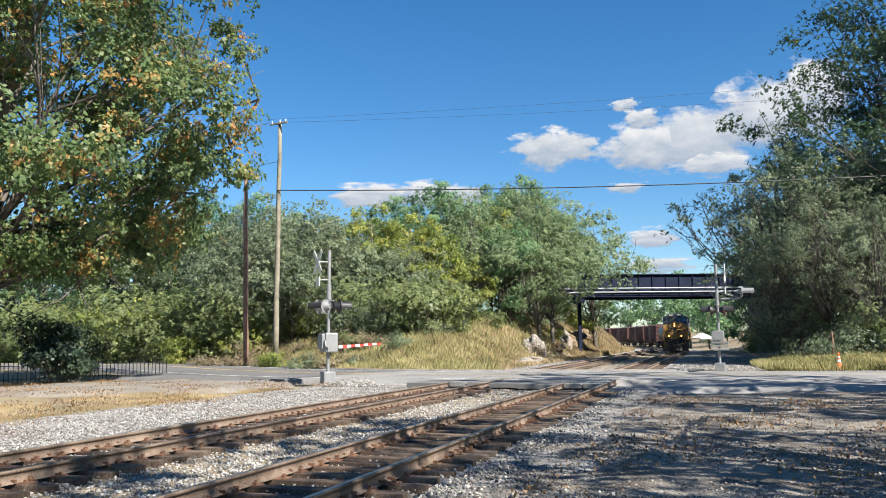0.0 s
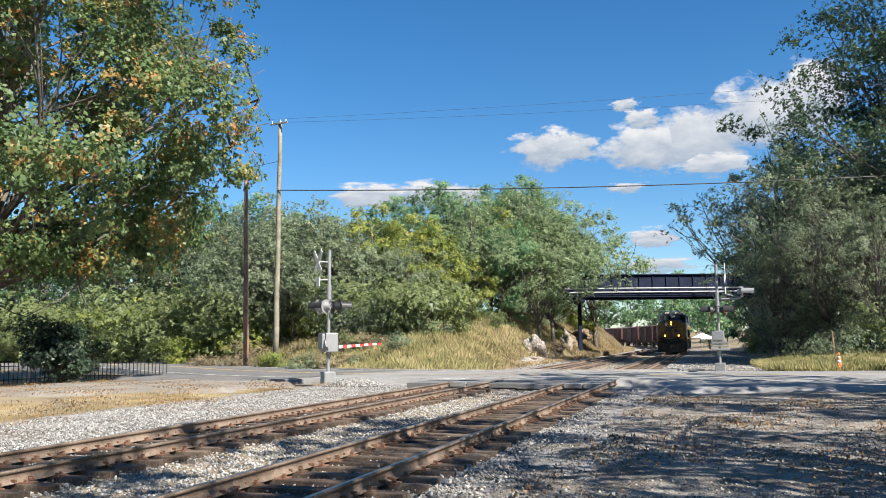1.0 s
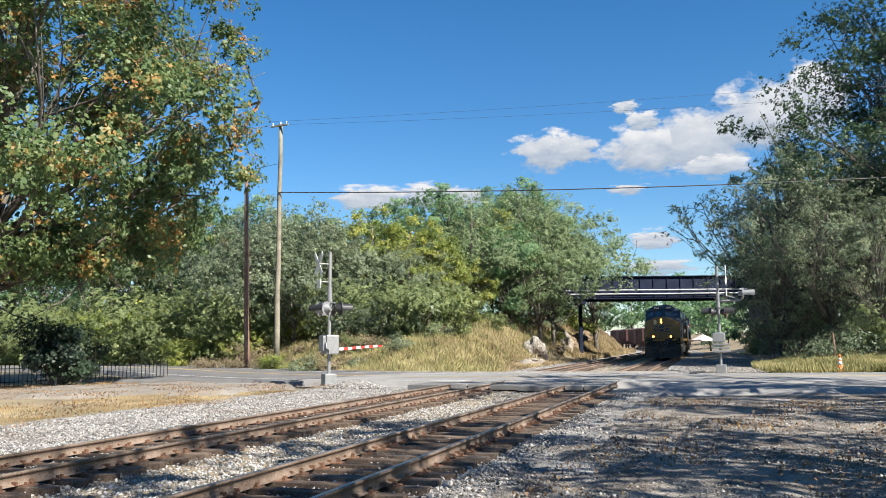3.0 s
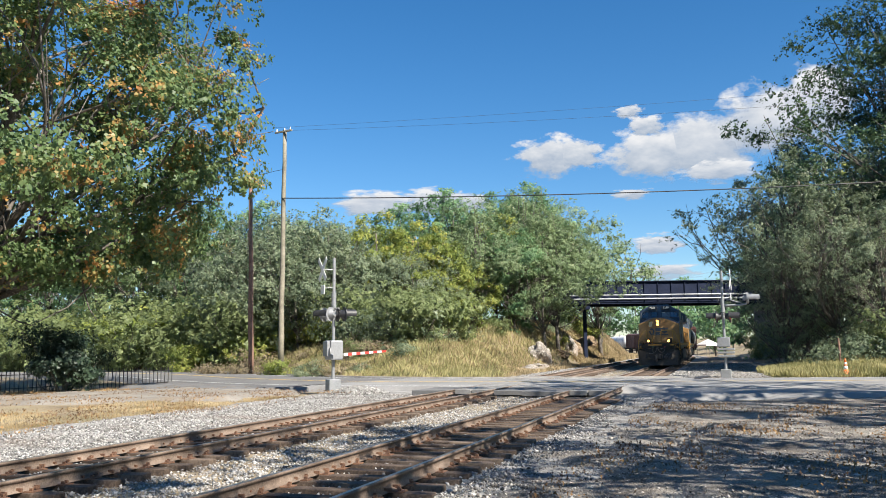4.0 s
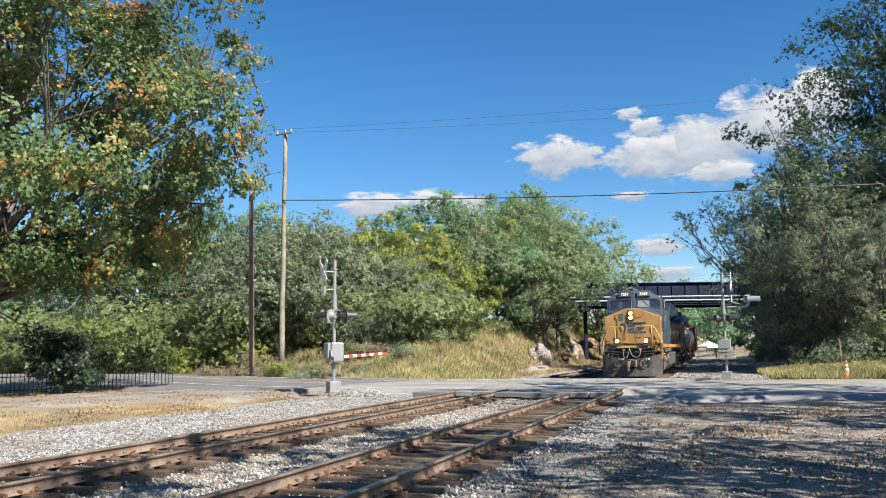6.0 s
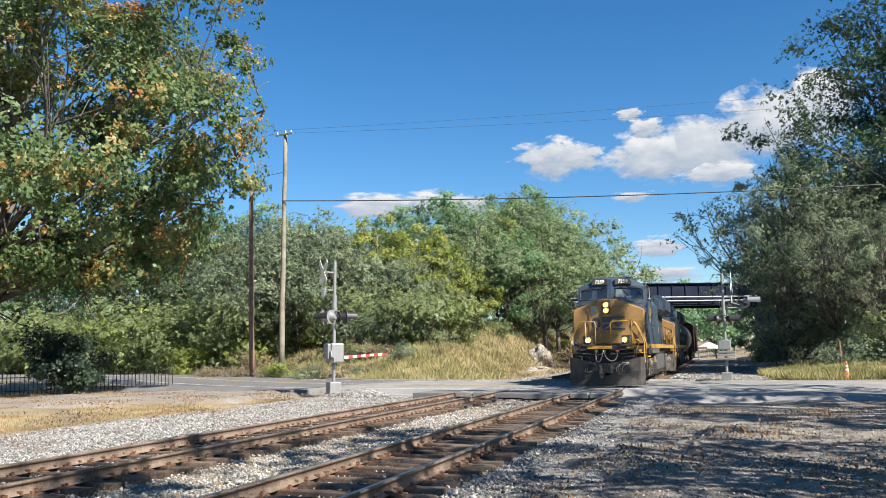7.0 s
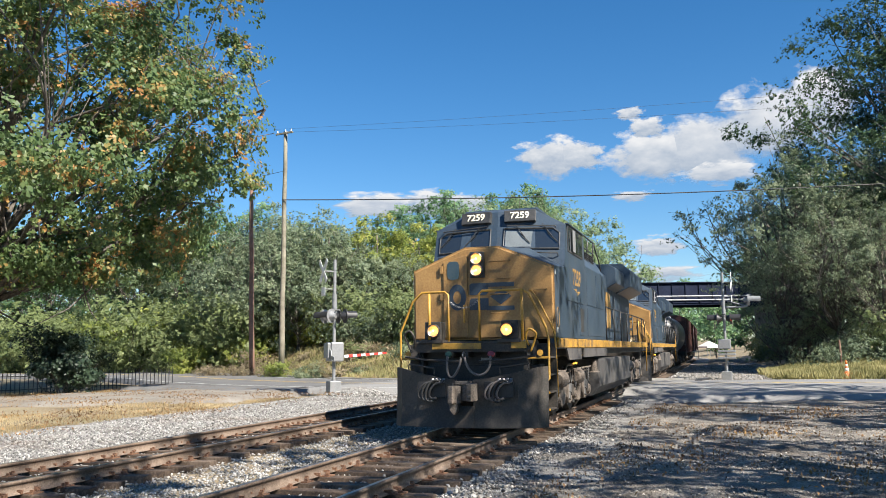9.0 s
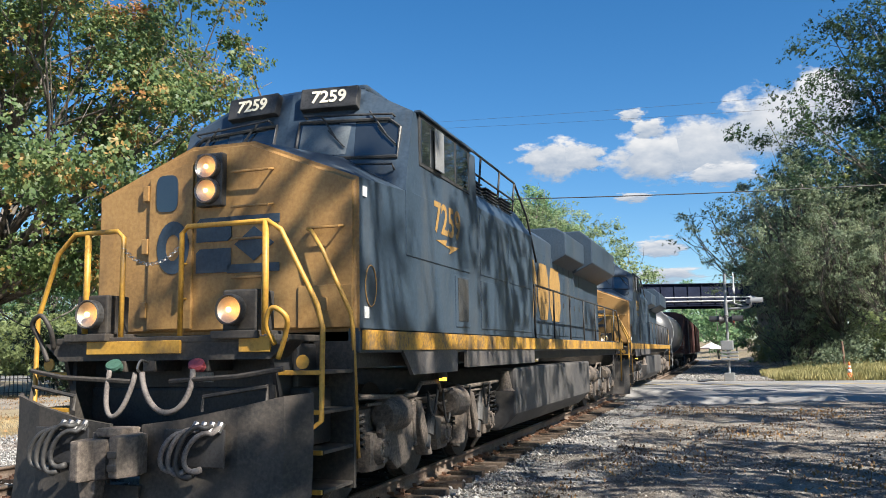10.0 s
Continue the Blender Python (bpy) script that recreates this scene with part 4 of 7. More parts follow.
def make_bush(name, r, h, leaves, size, leaf, seed, label):
    rng = np.random.default_rng(seed)
    t = empty(name, label=label, category="bush")
    n = 26
    cs = np.stack([rng.normal(0, r * .45, n), rng.normal(0, r * .45, n), rng.uniform(0.12, 0.8, n) * h], 1)
    V, F = leaf_cloud(cs, r * .38 * rng.uniform(.6, 1.3, n), leaves, size, rng)
    V[:, 2] = np.maximum(V[:, 2], 0)
    bm = BM()
    for i in range(12):
        tube(bm, limb_path((rng.normal(0, .1), rng.normal(0, .1), -0.15), cs[i], rng, n=4), [.03, .024, .017, .008], 5)
    part("branchwork", bm, M["bark"], t)["kind"] = "stuff"
    raw("foliage", V, F, leaf, t)
    return t


bush_g = plant(make_bush("bush", 2.2, 3.4, 6000, 0.15, M["brush_leaf"], 41, "dense green bush at the edge of the wood"), -14, 70)
bush_y = plant(make_bush("bush", 1.9, 2.8, 4800, 0.15, M["yellow_leaf"], 43, "light green bush at the edge of the wood"), -19, 76)
bush_k = plant(make_bush("bush", 2.0, 2.3, 5000, 0.13, M["grey_leaf"], 47, "brownish grey-green scrub on the bank"), -4.5, 62)
# leaf colour stands in for the shade that falls on this bush
bush_d = plant(make_bush("bush", 1.7, 3.5, 17000, 0.13, M["shaded_bush_leaf"], 53, "bush behind the iron fence, its shade put into dark leaf colour"), -17.6, 39.2)
bush_w = plant(make_bush("weed_clump", 1.3, 1.25, 4200, 0.075, M["weed_leaf"], 57, "dry grey-brown weeds standing on the bank"), -6, 57)
rb = random.Random(77)
rw = random.Random(78)
for i in range(44):
    x = rw.uniform(-17, 7)
    y = rw.uniform(52, 66) + max(0, -x - 8) * 0.9
    if sl(x, y)[1] < -12.5:
        plant_copy(bush_w, x, y, rw.uniform(0, 360), rw.uniform(0.55, 1.25))
for i in range(12):
    plant_copy((bush_g, bush_y, bush_g)[i % 3], -23 - 2.6 * i, 79 + 1.1 * i + rw.uniform(-2, 2), 70 * i, rw.uniform(1.6, 2.1))
for q in range(36, len(ROAD_LINE) - 8):
    nx, ny = ROAD_LINE[q + 1].y - ROAD_LINE[q].y, ROAD_LINE[q].x - ROAD_LINE[q + 1].x
    ln = math.hypot(nx, ny)
    for o in ((13.0, 16.5) if ROAD_LINE[q].x < -9 else (15.5, 18.5)):
        if rb.random() < 0.42:
            continue
        x, y = ROAD_LINE[q].x + nx / ln * (o + rb.uniform(-1.2, 1.2)), ROAD_LINE[q].y + ny / ln * (o + rb.uniform(-1.2, 1.2))
        if sl(x, y)[1] > -14.5 or sl(x, y)[0] > 110:
            continue
        plant_copy(rb.choice((bush_g, bush_g, bush_y, bush_k)), x, y, rb.uniform(0, 360), rb.uniform(0.75, 1.45))
for s_, l_, k_, z_ in ((50, -15, bush_k, .55), (54, -14, bush_k, .5), (57, -17, bush_y, .5), (62, -15, bush_k, .6), (47, -20, bush_k, .6), (70, -14, bush_g, .5), (78, -13.5, bush_k, .45), (50, -24, bush_y, .5), (52, -19, bush_g, .45), (88, -13.5, bush_k, .5), (98, -14, bush_k, .6), (84, -11.5, bush_y, .5), (104, -12.0, bush_y, .9), (109, -12.5, bush_g, 1.1), (107, -14.5, bush_y, 1.2), (56, -19, bush_k, .7), (59, -16, bush_k, .5), (60, -21, bush_k, .9), (64, -18, bush_k, .7), (48, -17, bush_k, .4)):
    plant_copy(k_, *sl_xy(s_, l_), 37 * s_, z_)
for x, y, k_, z_ in ((-17, 69, bush_y, 0.8), (-21, 69.5, bush_y, 0.85), (-16, 73, bush_k, 1.0), (-19, 75, bush_y, 1.0), (-24, 73, bush_g, 1.0), (-14.5, 82, bush_k, 1.2), (-12.5, 86, bush_k, 1.3), (-16, 88, bush_g, 1.3)):
    plant_copy(k_, x, y, 53 * x, z_)
for i in range(46):
    x, y = rb.uniform(-44, -14), rb.uniform(0, 10)
    y += 68 - 0.42 * (x + 14)
    plant_copy(rb.choice((bush_g, bush_g, bush_y, bush_g, bush_k)), x, y, rb.uniform(0, 360), rb.uniform(0.9, 1.9))
for x, y, k_, z_ in ((32.5, 84, bush_g, 1.3), (34.5, 83, bush_k, 1.5), (36.5, 82, bush_g, 1.5), (33.5, 79, bush_k, 1.1)):
    plant_copy(k_, x, y, 61 * x, z_)
for i in range(9):
    plant_copy((bush_k, bush_k, bush_g)[i % 3], 21.5 + 1.9 * i, 47.2 - 0.15 * i, 83 * i, 0.75 + 0.12 * (i % 4))
for i in range(22):
    x, y = 19 + rb.uniform(0, 22), 49 + rb.uniform(-2, 28)
    if sl(x, y)[1] < 10.5:
        continue
    plant_copy(rb.choice((bush_g, bush_k, bush_k, bush_g)), x, y, rb.uniform(0, 360), rb.uniform(0.7, 1.3))


def grass_field(name, spots, n, hgt, material, label, seed, per=1):
    """Upright curved blades over patches (x, y, radius)."""
    rng = np.random.default_rng(seed)
    sp = np.array(spots, float)
    k = rng.choice(len(sp), n, p=sp[:, 2] ** 2 / (sp[:, 2] ** 2).sum())
    a, r = rng.uniform(0, 2 * np.pi, n), np.sqrt(rng.uniform(0, 1, n)) * sp[k, 2]
    x, y = sp[k, 0] + r * np.cos(a), sp[k, 1] + r * np.sin(a)
    z = np.concatenate([land(x[i:i + 20000], y[i:i + 20000]) for i in range(0, n, 20000)])
    H = hgt * rng.uniform(0.45, 1.3, n)
    ang = rng.uniform(0, np.pi, n)
    w = 0.004 + 0.006 * rng.random(n) + hgt * 0.006
    lean = rng.normal(0, 0.22, (n, 2)) * H[:, None]
    dx, dy = np.cos(ang) * w, np.sin(ang) * w
    V = np.stack([np.stack([x - dx, y - dy, z - .03], 1), np.stack([x + dx, y + dy, z - .03], 1),
                  np.stack([x + dx * .8 + lean[:, 0] * .4, y + dy * .8 + lean[:, 1] * .4, z + H * .6], 1),
                  np.stack([x - dx * .3 + lean[:, 0], y - dy * .3 + lean[:, 1], z + H], 1)], 1)
    d2 = np.min((x[:, None] - ROAD_XY[None, :, 0]) ** 2 + (y[:, None] - ROAD_XY[None, :, 1]) ** 2, 1)
    s = (x - BX) * math.sin(TH0) + (y - BY) * math.cos(TH0)
    lat = (x - BX) * math.cos(TH0) - (y - BY) * math.sin(TH0)
    ok = (d2 > 5.3 ** 2) & ((lat < -8.0) | (lat > 5.0)) & ~((lat > -10.6) & (s < 29))
    V = V[ok]
    ob = raw(name, V.reshape(-1, 3), np.arange(len(V) * 4).reshape(-1, 4), material)
    return tagged(ob, label, "grass", kind="stuff")


BANK_SPOTS = []
for q in range(2, len(ROAD_LINE) - 22):
    nx, ny = ROAD_LINE[q + 1].y - ROAD_LINE[q].y, ROAD_LINE[q].x - ROAD_LINE[q + 1].x
    ln = math.hypot(nx, ny)
    for o in (6.5, 10.0):
        gx, gy = ROAD_LINE[q].x + nx / ln * o, ROAD_LINE[q].y + ny / ln * o
        if gx < 4:
            BANK_SPOTS.append((gx, gy, 2.2))
for s_ in range(50, 122, 3):
    BANK_SPOTS += [(*sl_xy(s_, -10.6 - 0.0001 * s_ * s_), 1.3), (*sl_xy(s_, -12.6), 1.6), (*sl_xy(s_, -14.8), 1.6)]
grass_field("bank_grass", BANK_SPOTS + [(-8, 53, 4), (-4, 53, 4.5), (0, 54, 5), (4, 57, 5), (7, 60, 5), (10, 65, 5), (12, 70, 4), (15, 78, 4), (2, 62, 5), (-8, 60, 5), (-13, 64, 4), (-4, 58, 5), (-12, 58, 4), (-16, 64, 4), (-21, 72, 5), (14, 75, 4), (17, 82, 4), (14, 87, 3), (15.5, 91.5, 3), (17, 96, 3), (18.5, 101, 3)], 250000, 0.30, M["dry_grass"], "tall dry straw-coloured grass on the bank", 61)
grass_field("verge_grass", [(20, 44.5, 3), (24, 45, 4), (29, 45, 5), (22, 48, 4), (34, 43, 6)], 95000, 0.5, M["green_grass"], "yellow-green tall grass beside the road", 62)
grass_field("bank_weeds", BANK_SPOTS + [(-8, 55, 5), (-14, 62, 5), (-20, 70, 5), (-26, 75, 5), (-34, 80, 6), (0, 58, 5)], 60000, 0.5, M["green_grass"], "yellow-green weeds among the dry grass", 64)
grass_field("cutting_grass", [(*on_line(86 + 3 * i, l_)[:2], 1.5) for i in range(29) for l_ in (-8.4, -9.8, -11.4, -13.0)], 70000, 0.5, M["dry_grass"], "dry grass along the edge of the cutting", 66)
rg = random.Random(5)
SHORT = []
for _ in range(90):
    s_, l_ = rg.uniform(6, 30), rg.uniform(-16.0, -11.0)
    SHORT.append((*sl_xy(s_, l_), rg.uniform(0.5, 1.5)))
grass_field("short_grass", SHORT + [(-19, 40, 3), (-15, 45, 2), (-22, 38, 4), (-16, 49, 1.5), (-19, 50, 2)], 60000, 0.07, M["dry_grass"], "short parched grass and fallen leaves beside the ballast", 63)


def leaf_litter(name, n, area, zf, seed, label):
    """Fallen leaves lying nearly flat."""
    rng = np.random.default_rng(seed)
    s = rng.uniform(area[0], area[1], n)
    lat = rng.uniform(area[2], area[3], n)
    drift = np.sin(s * 0.9 + 2 * np.sin(lat * 0.5)) * np.sin(lat * 1.1 + s * .3) + rng.normal(0, 0.45, n)
    s, lat = s[drift > 0.2], lat[drift > 0.2]
    n = len(s)
    x, y = BX + math.sin(TH0) * s + math.cos(TH0) * lat, BY + math.cos(TH0) * s - math.sin(TH0) * lat
    a = rng.uniform(0, 2 * np.pi, n)
    L, w = rng.uniform(0.012, 0.034, n), rng.uniform(0.007, 0.019, n)
    z = GRADE * s + zf + rng.uniform(0.0, 0.03, n)
    ca, sa = np.cos(a), np.sin(a)
    t = rng.normal(0, 0.02, (n, 4))
    V = np.stack([np.stack([x + ca * L, y + sa * L, z + t[:, 0]], 1), np.stack([x - sa * w, y + ca * w, z + .01 + t[:, 1]], 1), np.stack([x - ca * L, y - sa * L, z + t[:, 2]], 1), np.stack([x + sa * w, y - ca * w, z + .01 + t[:, 3]], 1)], 1)
    ob = raw(name, V.reshape(-1, 3), np.arange(n * 4).reshape(-1, 4), M["litter"])
    tagged(ob, label, "fallen leaves", kind="stuff")


M["litter"] = leaf_mat("fallen_leaves", [(0.0, (0.07, 0.04, 0.02)), (0.4, (0.16, 0.085, 0.035)), (0.75, (0.30, 0.17, 0.06)), (1.0, (0.42, 0.28, 0.12))], 0.15)
leaf_litter("yard_leaves", 20000, (4, 26, 2.5, 15), -0.135, 71, "brown fallen leaves scattered over the gravel yard")
leaf_litter("verge_leaves", 26000, (8, 38, -24, -9), -0.10, 72, "tan and brown fallen leaves on grass and pavement")

# ---------------------------------------------------------------- bridge over the line


def build_bridge():
    br = empty("girder_bridge", label="dark steel plate-girder bridge with pipes along its side", category="bridge")
    y0, zb, zt = 88.0, 6.35, 8.75
    bm = BM()
    box(bm, (29, y0, (zb + zt) / 2), (36, 0.05, zt - zb))
    box(bm, (29, y0 + 4.2, (zb + zt) / 2), (36, 0.05, zt - zb))
    part("girder_web", bm, M["bridge"], br)
    for z in (zt, zb + 0.1):
        bm = BM()
        box(bm, (29, y0, z), (36, 0.45, 0.08))
        box(bm, (29, y0 + 4.2, z), (36, 0.45, 0.08))
        part("flange", bm, M["bridge"], br)
    for i in range(26):
        bm = BM()
        box(bm, (11.2 + i * 1.41, y0 - 0.07, (zb + zt) / 2), (0.05, 0.12, zt - zb - 0.1))
        part("stiffener", bm, M["bridge"], br)
    bm = BM()
    box(bm, (29, y0 + 2.1, zb + 0.35), (36, 4.1, 0.3))
    part("deck", bm, M["bridge"], br)
    for z in (zb + 0.55, zb + 0.95):
        bm = BM()
        cyl(bm, (11, y0 - 0.35, z), (46, y0 - 0.35, z), 0.085)
        part("pipe", bm, M["pipe"], br)
    for x in (15.1, 40.5):
        bm = BM()
        box(bm, (x, y0 + 2.1, 3.2), (0.36, 0.36, 6.3), 0.03)
        box(bm, (x, y0 + 2.1, 6.1), (0.5, 4.4, 0.4), 0.03)
        part("pier", bm, M["bridge"], br)
    bm = BM()
    box(bm, (35.5, y0 + 2.1, 3.2), (3.0, 4.6, 6.3), 0.05)
    part("abutment", bm, M["kerb"], br, "weathered concrete abutment")


build_bridge()

# ---------------------------------------------------------------- poles and wires


def utility_pole(name, x, y, h, r, mat, label, crossarm, leanx):
    p = empty(name, pose(x, y, foot(x, y, -0.3) if not crossarm else 0.45, 0, leanx, 0), label=label, category="utility pole")
    bm = BM()
    tube(bm, [(0.02 * math.sin(z), 0.015 * math.cos(z * .7), z) for z in np.linspace(0, h, 8)], [r * (1 - 0.05 * i) for i in range(8)], 12)
    part("pole", bm, mat, p, smooth=True)
    if crossarm:
        bm = BM()
        box(bm, (0, -0.14, h - 0.15), (1.5, 0.1, 0.12), 0.01, pose(0, 0, 0, 0, 0, -30))
        part("crossarm", bm, M["pole_wood"], p)
        for q in (-0.6, 0.1, 0.6):
            bm = BM()
            c, s_ = math.cos(radians(-30)), math.sin(radians(-30))
            ox, oy = q * c + 0.14 * s_, q * s_ - 0.14 * c
            cyl(bm, (ox, oy, h - 0.1), (ox, oy, h + 0.1), 0.045, 0.03, 10)
            part("insulator", bm, M["tank_white"], p)
    return p


utility_pole("utility_pole", -10.95, 57, 16.6, 0.2, M["pole_wood"], "tall grey weathered wooden utility pole with crossarm", True, 0.4)
utility_pole("utility_pole", -13.6, 60, 14.7, 0.2, M["pole_brown"], "dark brown wooden pole without crossarm", False, -1.0)


def wire(a, b, sag, r, name="overhead_wire"):
    bm = BM()
    a, b = Vector(a), Vector(b)
    tube(bm, [a.lerp(b, t) - Vector((0, 0, sag * 4 * t * (1 - t))) for t in np.linspace(0, 1, 24)], r, 5)
    tagged(part(name, bm, M["sig_black"]), "thin black overhead wire sagging between poles", "wire")


wire((-10.95, 56.8, 12.2), (39, 49, 11.9), 0.45, 0.035)
wire((-11.5, 56.6, 17.1), (41, 51, 18.9), 0.3, 0.007)
wire((-10.4, 56.6, 16.9), (41, 49, 17.4), 0.4, 0.007)
wire((-10.95, 56.8, 14.2), (-29, 61, 12.6), 0.35, 0.015)

# ---------------------------------------------------------------- crossing signals


def crossing_signal(name, x, y, dz, facing, arm, cantilever, lean, out=0.5):
    sg = empty(name, pose(x, y, level(x, y) + dz, 0, lean, facing), label="grey aluminium crossing signal mast with crossbuck and lamps", category="crossing signal")
    bm = BM()
    box(bm, (0, 0, 0.05), (0.5, 0.5, 0.5), 0.03)
    part("base_box", bm, M["galv"], sg)
    bm = BM()
    cyl(bm, (0, 0, 0.2), (0, 0, 5.35), 0.068, seg=16)
    for z in (2.95, 3.35, 3.75, 4.4, 4.9):
        cyl(bm, (0, 0, z), (0, 0, z + 0.05), 0.085, seg=16)
    part("mast", bm, M["galv"], sg, smooth=False)
    bm = BM()
    cyl(bm, (0, 0, 3.1), (0, 0, 3.9), 0.1, seg=16)
    part("sleeve", bm, M["galv"], sg)
    for a in (45, -45):
        bm = BM()
        box(bm, (0, 0, 0), (1.25, 0.02, 0.22), 0.006, Matrix.Translation((0, -out - 0.024 * (a > 0), 4.85)) @ pose(0, 0, 0, 0, a, 0))
        part("crossbuck_board", bm, M["sig_white"], sg, "white crossbuck board")
    bm = BM()
    cyl(bm, (0, 0, 4.85), (0, -out, 4.85), 0.025, seg=8)
    part("sign_bracket", bm, M["galv"], sg)
    bm = BM()
    cyl(bm, (0, 0, 4.1), (0, -out, 4.1), 0.02, seg=8)
    part("sign_bracket", bm, M["galv"], sg)
    bm = BM()
    box(bm, (0, -out, 4.0), (0.42, 0.02, 0.36), 0.005)
    part("track_sign", bm, M["sig_white"], sg, "small white sign plate")
    bm = BM()
    cyl(bm, (-0.6, 0, 3.22), (0.6, 0, 3.22), 0.03, seg=10)
    part("lamp_bar", bm, M["galv"], sg)
    for sx in (-0.40, 0.40):
        for sy in (-1, 1):
            bm = BM()
            cyl(bm, (sx, sy * 0.30, 2.98), (sx, sy * 0.33, 2.98), 0.30, seg=24)
            cyl(bm, (sx, sy * 0.10, 2.98), (sx, sy * 0.30, 2.98), 0.09, 0.21, seg=20)
            cyl(bm, (sx, 0, 3.22), (sx, sy * 0.24, 3.06), 0.025, seg=8)
            lamp = part("lamp_disc", bm, M["galv"] if sy < 0 and arm else M["sig_black"], sg)
            bm = BM()
            arc = [(sx + 0.20 * math.cos(q), 2.98 + 0.20 * math.sin(q)) for q in np.linspace(-0.35, math.pi + 0.35, 13)]
            arc += [(sx + 0.185 * math.cos(q), 2.98 + 0.185 * math.sin(q)) for q in np.linspace(math.pi + 0.35, -0.35, 13)]
            prism(bm, arc, "y", min(sy * 0.33, sy * 0.8), max(sy * 0.33, sy * 0.8))
            part("hood", bm, M["sig_black"], lamp)
            bm = BM()
            cyl(bm, (sx, sy * 0.33, 2.98), (sx, sy * 0.36, 2.98), 0.15, 0.13, seg=20)
            part("lens", bm, M["sig_red"], lamp)
            if arm and sy < 0:
                lamp.matrix_basis = Matrix.Translation((sx, -0.1, 0)) @ pose(0, 0, 0, 0, 0, -62) @ Matrix.Translation((-sx, 0.1, 0))
    if arm:
        bm = BM()
        box(bm, (0.02, 0.02, 1.5), (0.72, 0.55, 0.8), 0.06)
        box(bm, (0.05, -0.32, 1.55), (0.5, 0.14, 0.62), 0.03)
        part("gate_mechanism", bm, M["galv"], sg)
        bm = BM()
        prism(bm, [(0.2, 1.7), (0.42, 1.55), (0.5, 1.2), (0.8, 1.12), (0.8, 1.3), (0.5, 1.35), (0.3, 1.2), (0.2, 1.2)], "y", -0.3, -0.26)
        part("arm_bracket", bm, M["galv"], sg)
    if cantilever:
        for k, (z, dx) in enumerate(((0.98, 0.0), (1.15, 0.0), (1.32, 0.0))):
            bm = BM()
            box(bm, (0.0, -0.05, z), (0.4, 0.85, 0.1), 0.02)
            part("counterweight_plate", bm, M["galv"], sg)
        bm = BM()
        box(bm, (0.02, 0.05, 1.68), (0.4, 0.62, 0.5), 0.05)
        part("gate_mechanism", bm, M["galv"], sg)
        bm = BM()
        tube(bm, [(0, 0, 3.55), (0, -0.9, 3.55), (0, -1.15, 3.6), (0, -1.2, 3.75)], 0.055, 10)
        tube(bm, [(0, 0, 3.95), (0, -1.0, 3.62)], 0.03, 8)
        part("bracket_arm", bm, M["galv"], sg)
        for dx in (-0.3, 0.3):
            bm = BM()
            cyl(bm, (dx, -1.2, 3.9), (dx, -1.26, 3.9), 0.27, seg=24)
            box(bm, (dx, -1.1, 3.9), (0.2, 0.2, 0.22), 0.03)
            lamp = part("lamp_disc", bm, M["galv"], sg)
            bm = BM()
            arc = [(dx + 0.17 * math.cos(q), 3.9 + 0.17 * math.sin(q)) for q in np.linspace(-0.35, math.pi + 0.35, 13)]
            arc += [(dx + 0.155 * math.cos(q), 3.9 + 0.155 * math.sin(q)) for q in np.linspace(math.pi + 0.35, -0.35, 13)]
            prism(bm, arc, "y", -1.8, -1.26)
            part("hood", bm, M["galv"], lamp)
    return sg


sig_a = crossing_signal("crossing_signal", -4.6, 35.3, 0.05, -62, True, False, 1.0)
sig_b = crossing_signal("crossing_signal", 14.4, 43.4, 0.0, 68, False, True, -0.4, 0.42)


def gate_arm(x, y, z, length, rz, tilt):
    g = empty("gate_arm", pose(x, y, z, 0, tilt, rz), label="lowered crossing gate arm with red and white stripes", category="gate arm")
    n = 10
    for i in range(n):
        bm = BM()
        box(bm, (length * (i + 0.5) / n, 0, 0), (length / n - 0.001, 0.03, 0.12 - 0.004 * i))
        part("stripe", bm, M["sig_red" if i % 2 else "sig_white"], g)
    return g


gate_arm(-4.15, 35.2, 1.36 + 0.16, 1.75, 5, -4)


def cone():
    c = empty("traffic_cone", pose(19.8, 41.9, foot(19.8, 41.9) + 0.06), label="orange traffic cone with white collar on the verge", category="traffic cone")
    bm = BM()
    box(bm, (0, 0, 0.02), (0.36, 0.36, 0.04), 0.01)
    part("foot", bm, M["orange"], c)
    for a, b, r1, r2, mat in ((0.04, 0.45, 0.15, 0.1, "orange"), (0.45, 0.62, 0.1, 0.08, "sig_white"), (0.62, 0.7, 0.08, 0.07, "orange"), (0.7, 0.8, 0.07, 0.055, "sig_white"), (0.8, 0.98, 0.055, 0.03, "orange")):
        bm = BM()
        cyl(bm, (0, 0, a), (0, 0, b), r1, r2, 24)
        part("body_band", bm, M[mat], c, smooth=True)


cone()


def marker_post():
    bm = BM()
    tube(bm, [(0, 0, -0.2), (0.02, 0, 0.8), (0.0, 0, 1.75)], [0.07, 0.06, 0.05], 8)
    p = part("marker_post", bm, M["pole_brown"])
    p.matrix_basis = pose(21.3, 45.6, foot(21.3, 45.6), 0, -1.5, 0)
    tagged(p, "weathered brown wooden post in tall grass", "post")
    bm = BM()
    box(bm, (0, 0, 0.0), (0.35, 3.4, 0.09), 0.03)
    m = part("rubber_strip", bm, M["sig_black"])
    m.matrix_basis = pose(12.6, 41.5, level(12.6, 41.5) - 0.02, 0, 0, -24)
    tagged(m, "black rubber strip lying on the asphalt", "rubber strip")


marker_post()


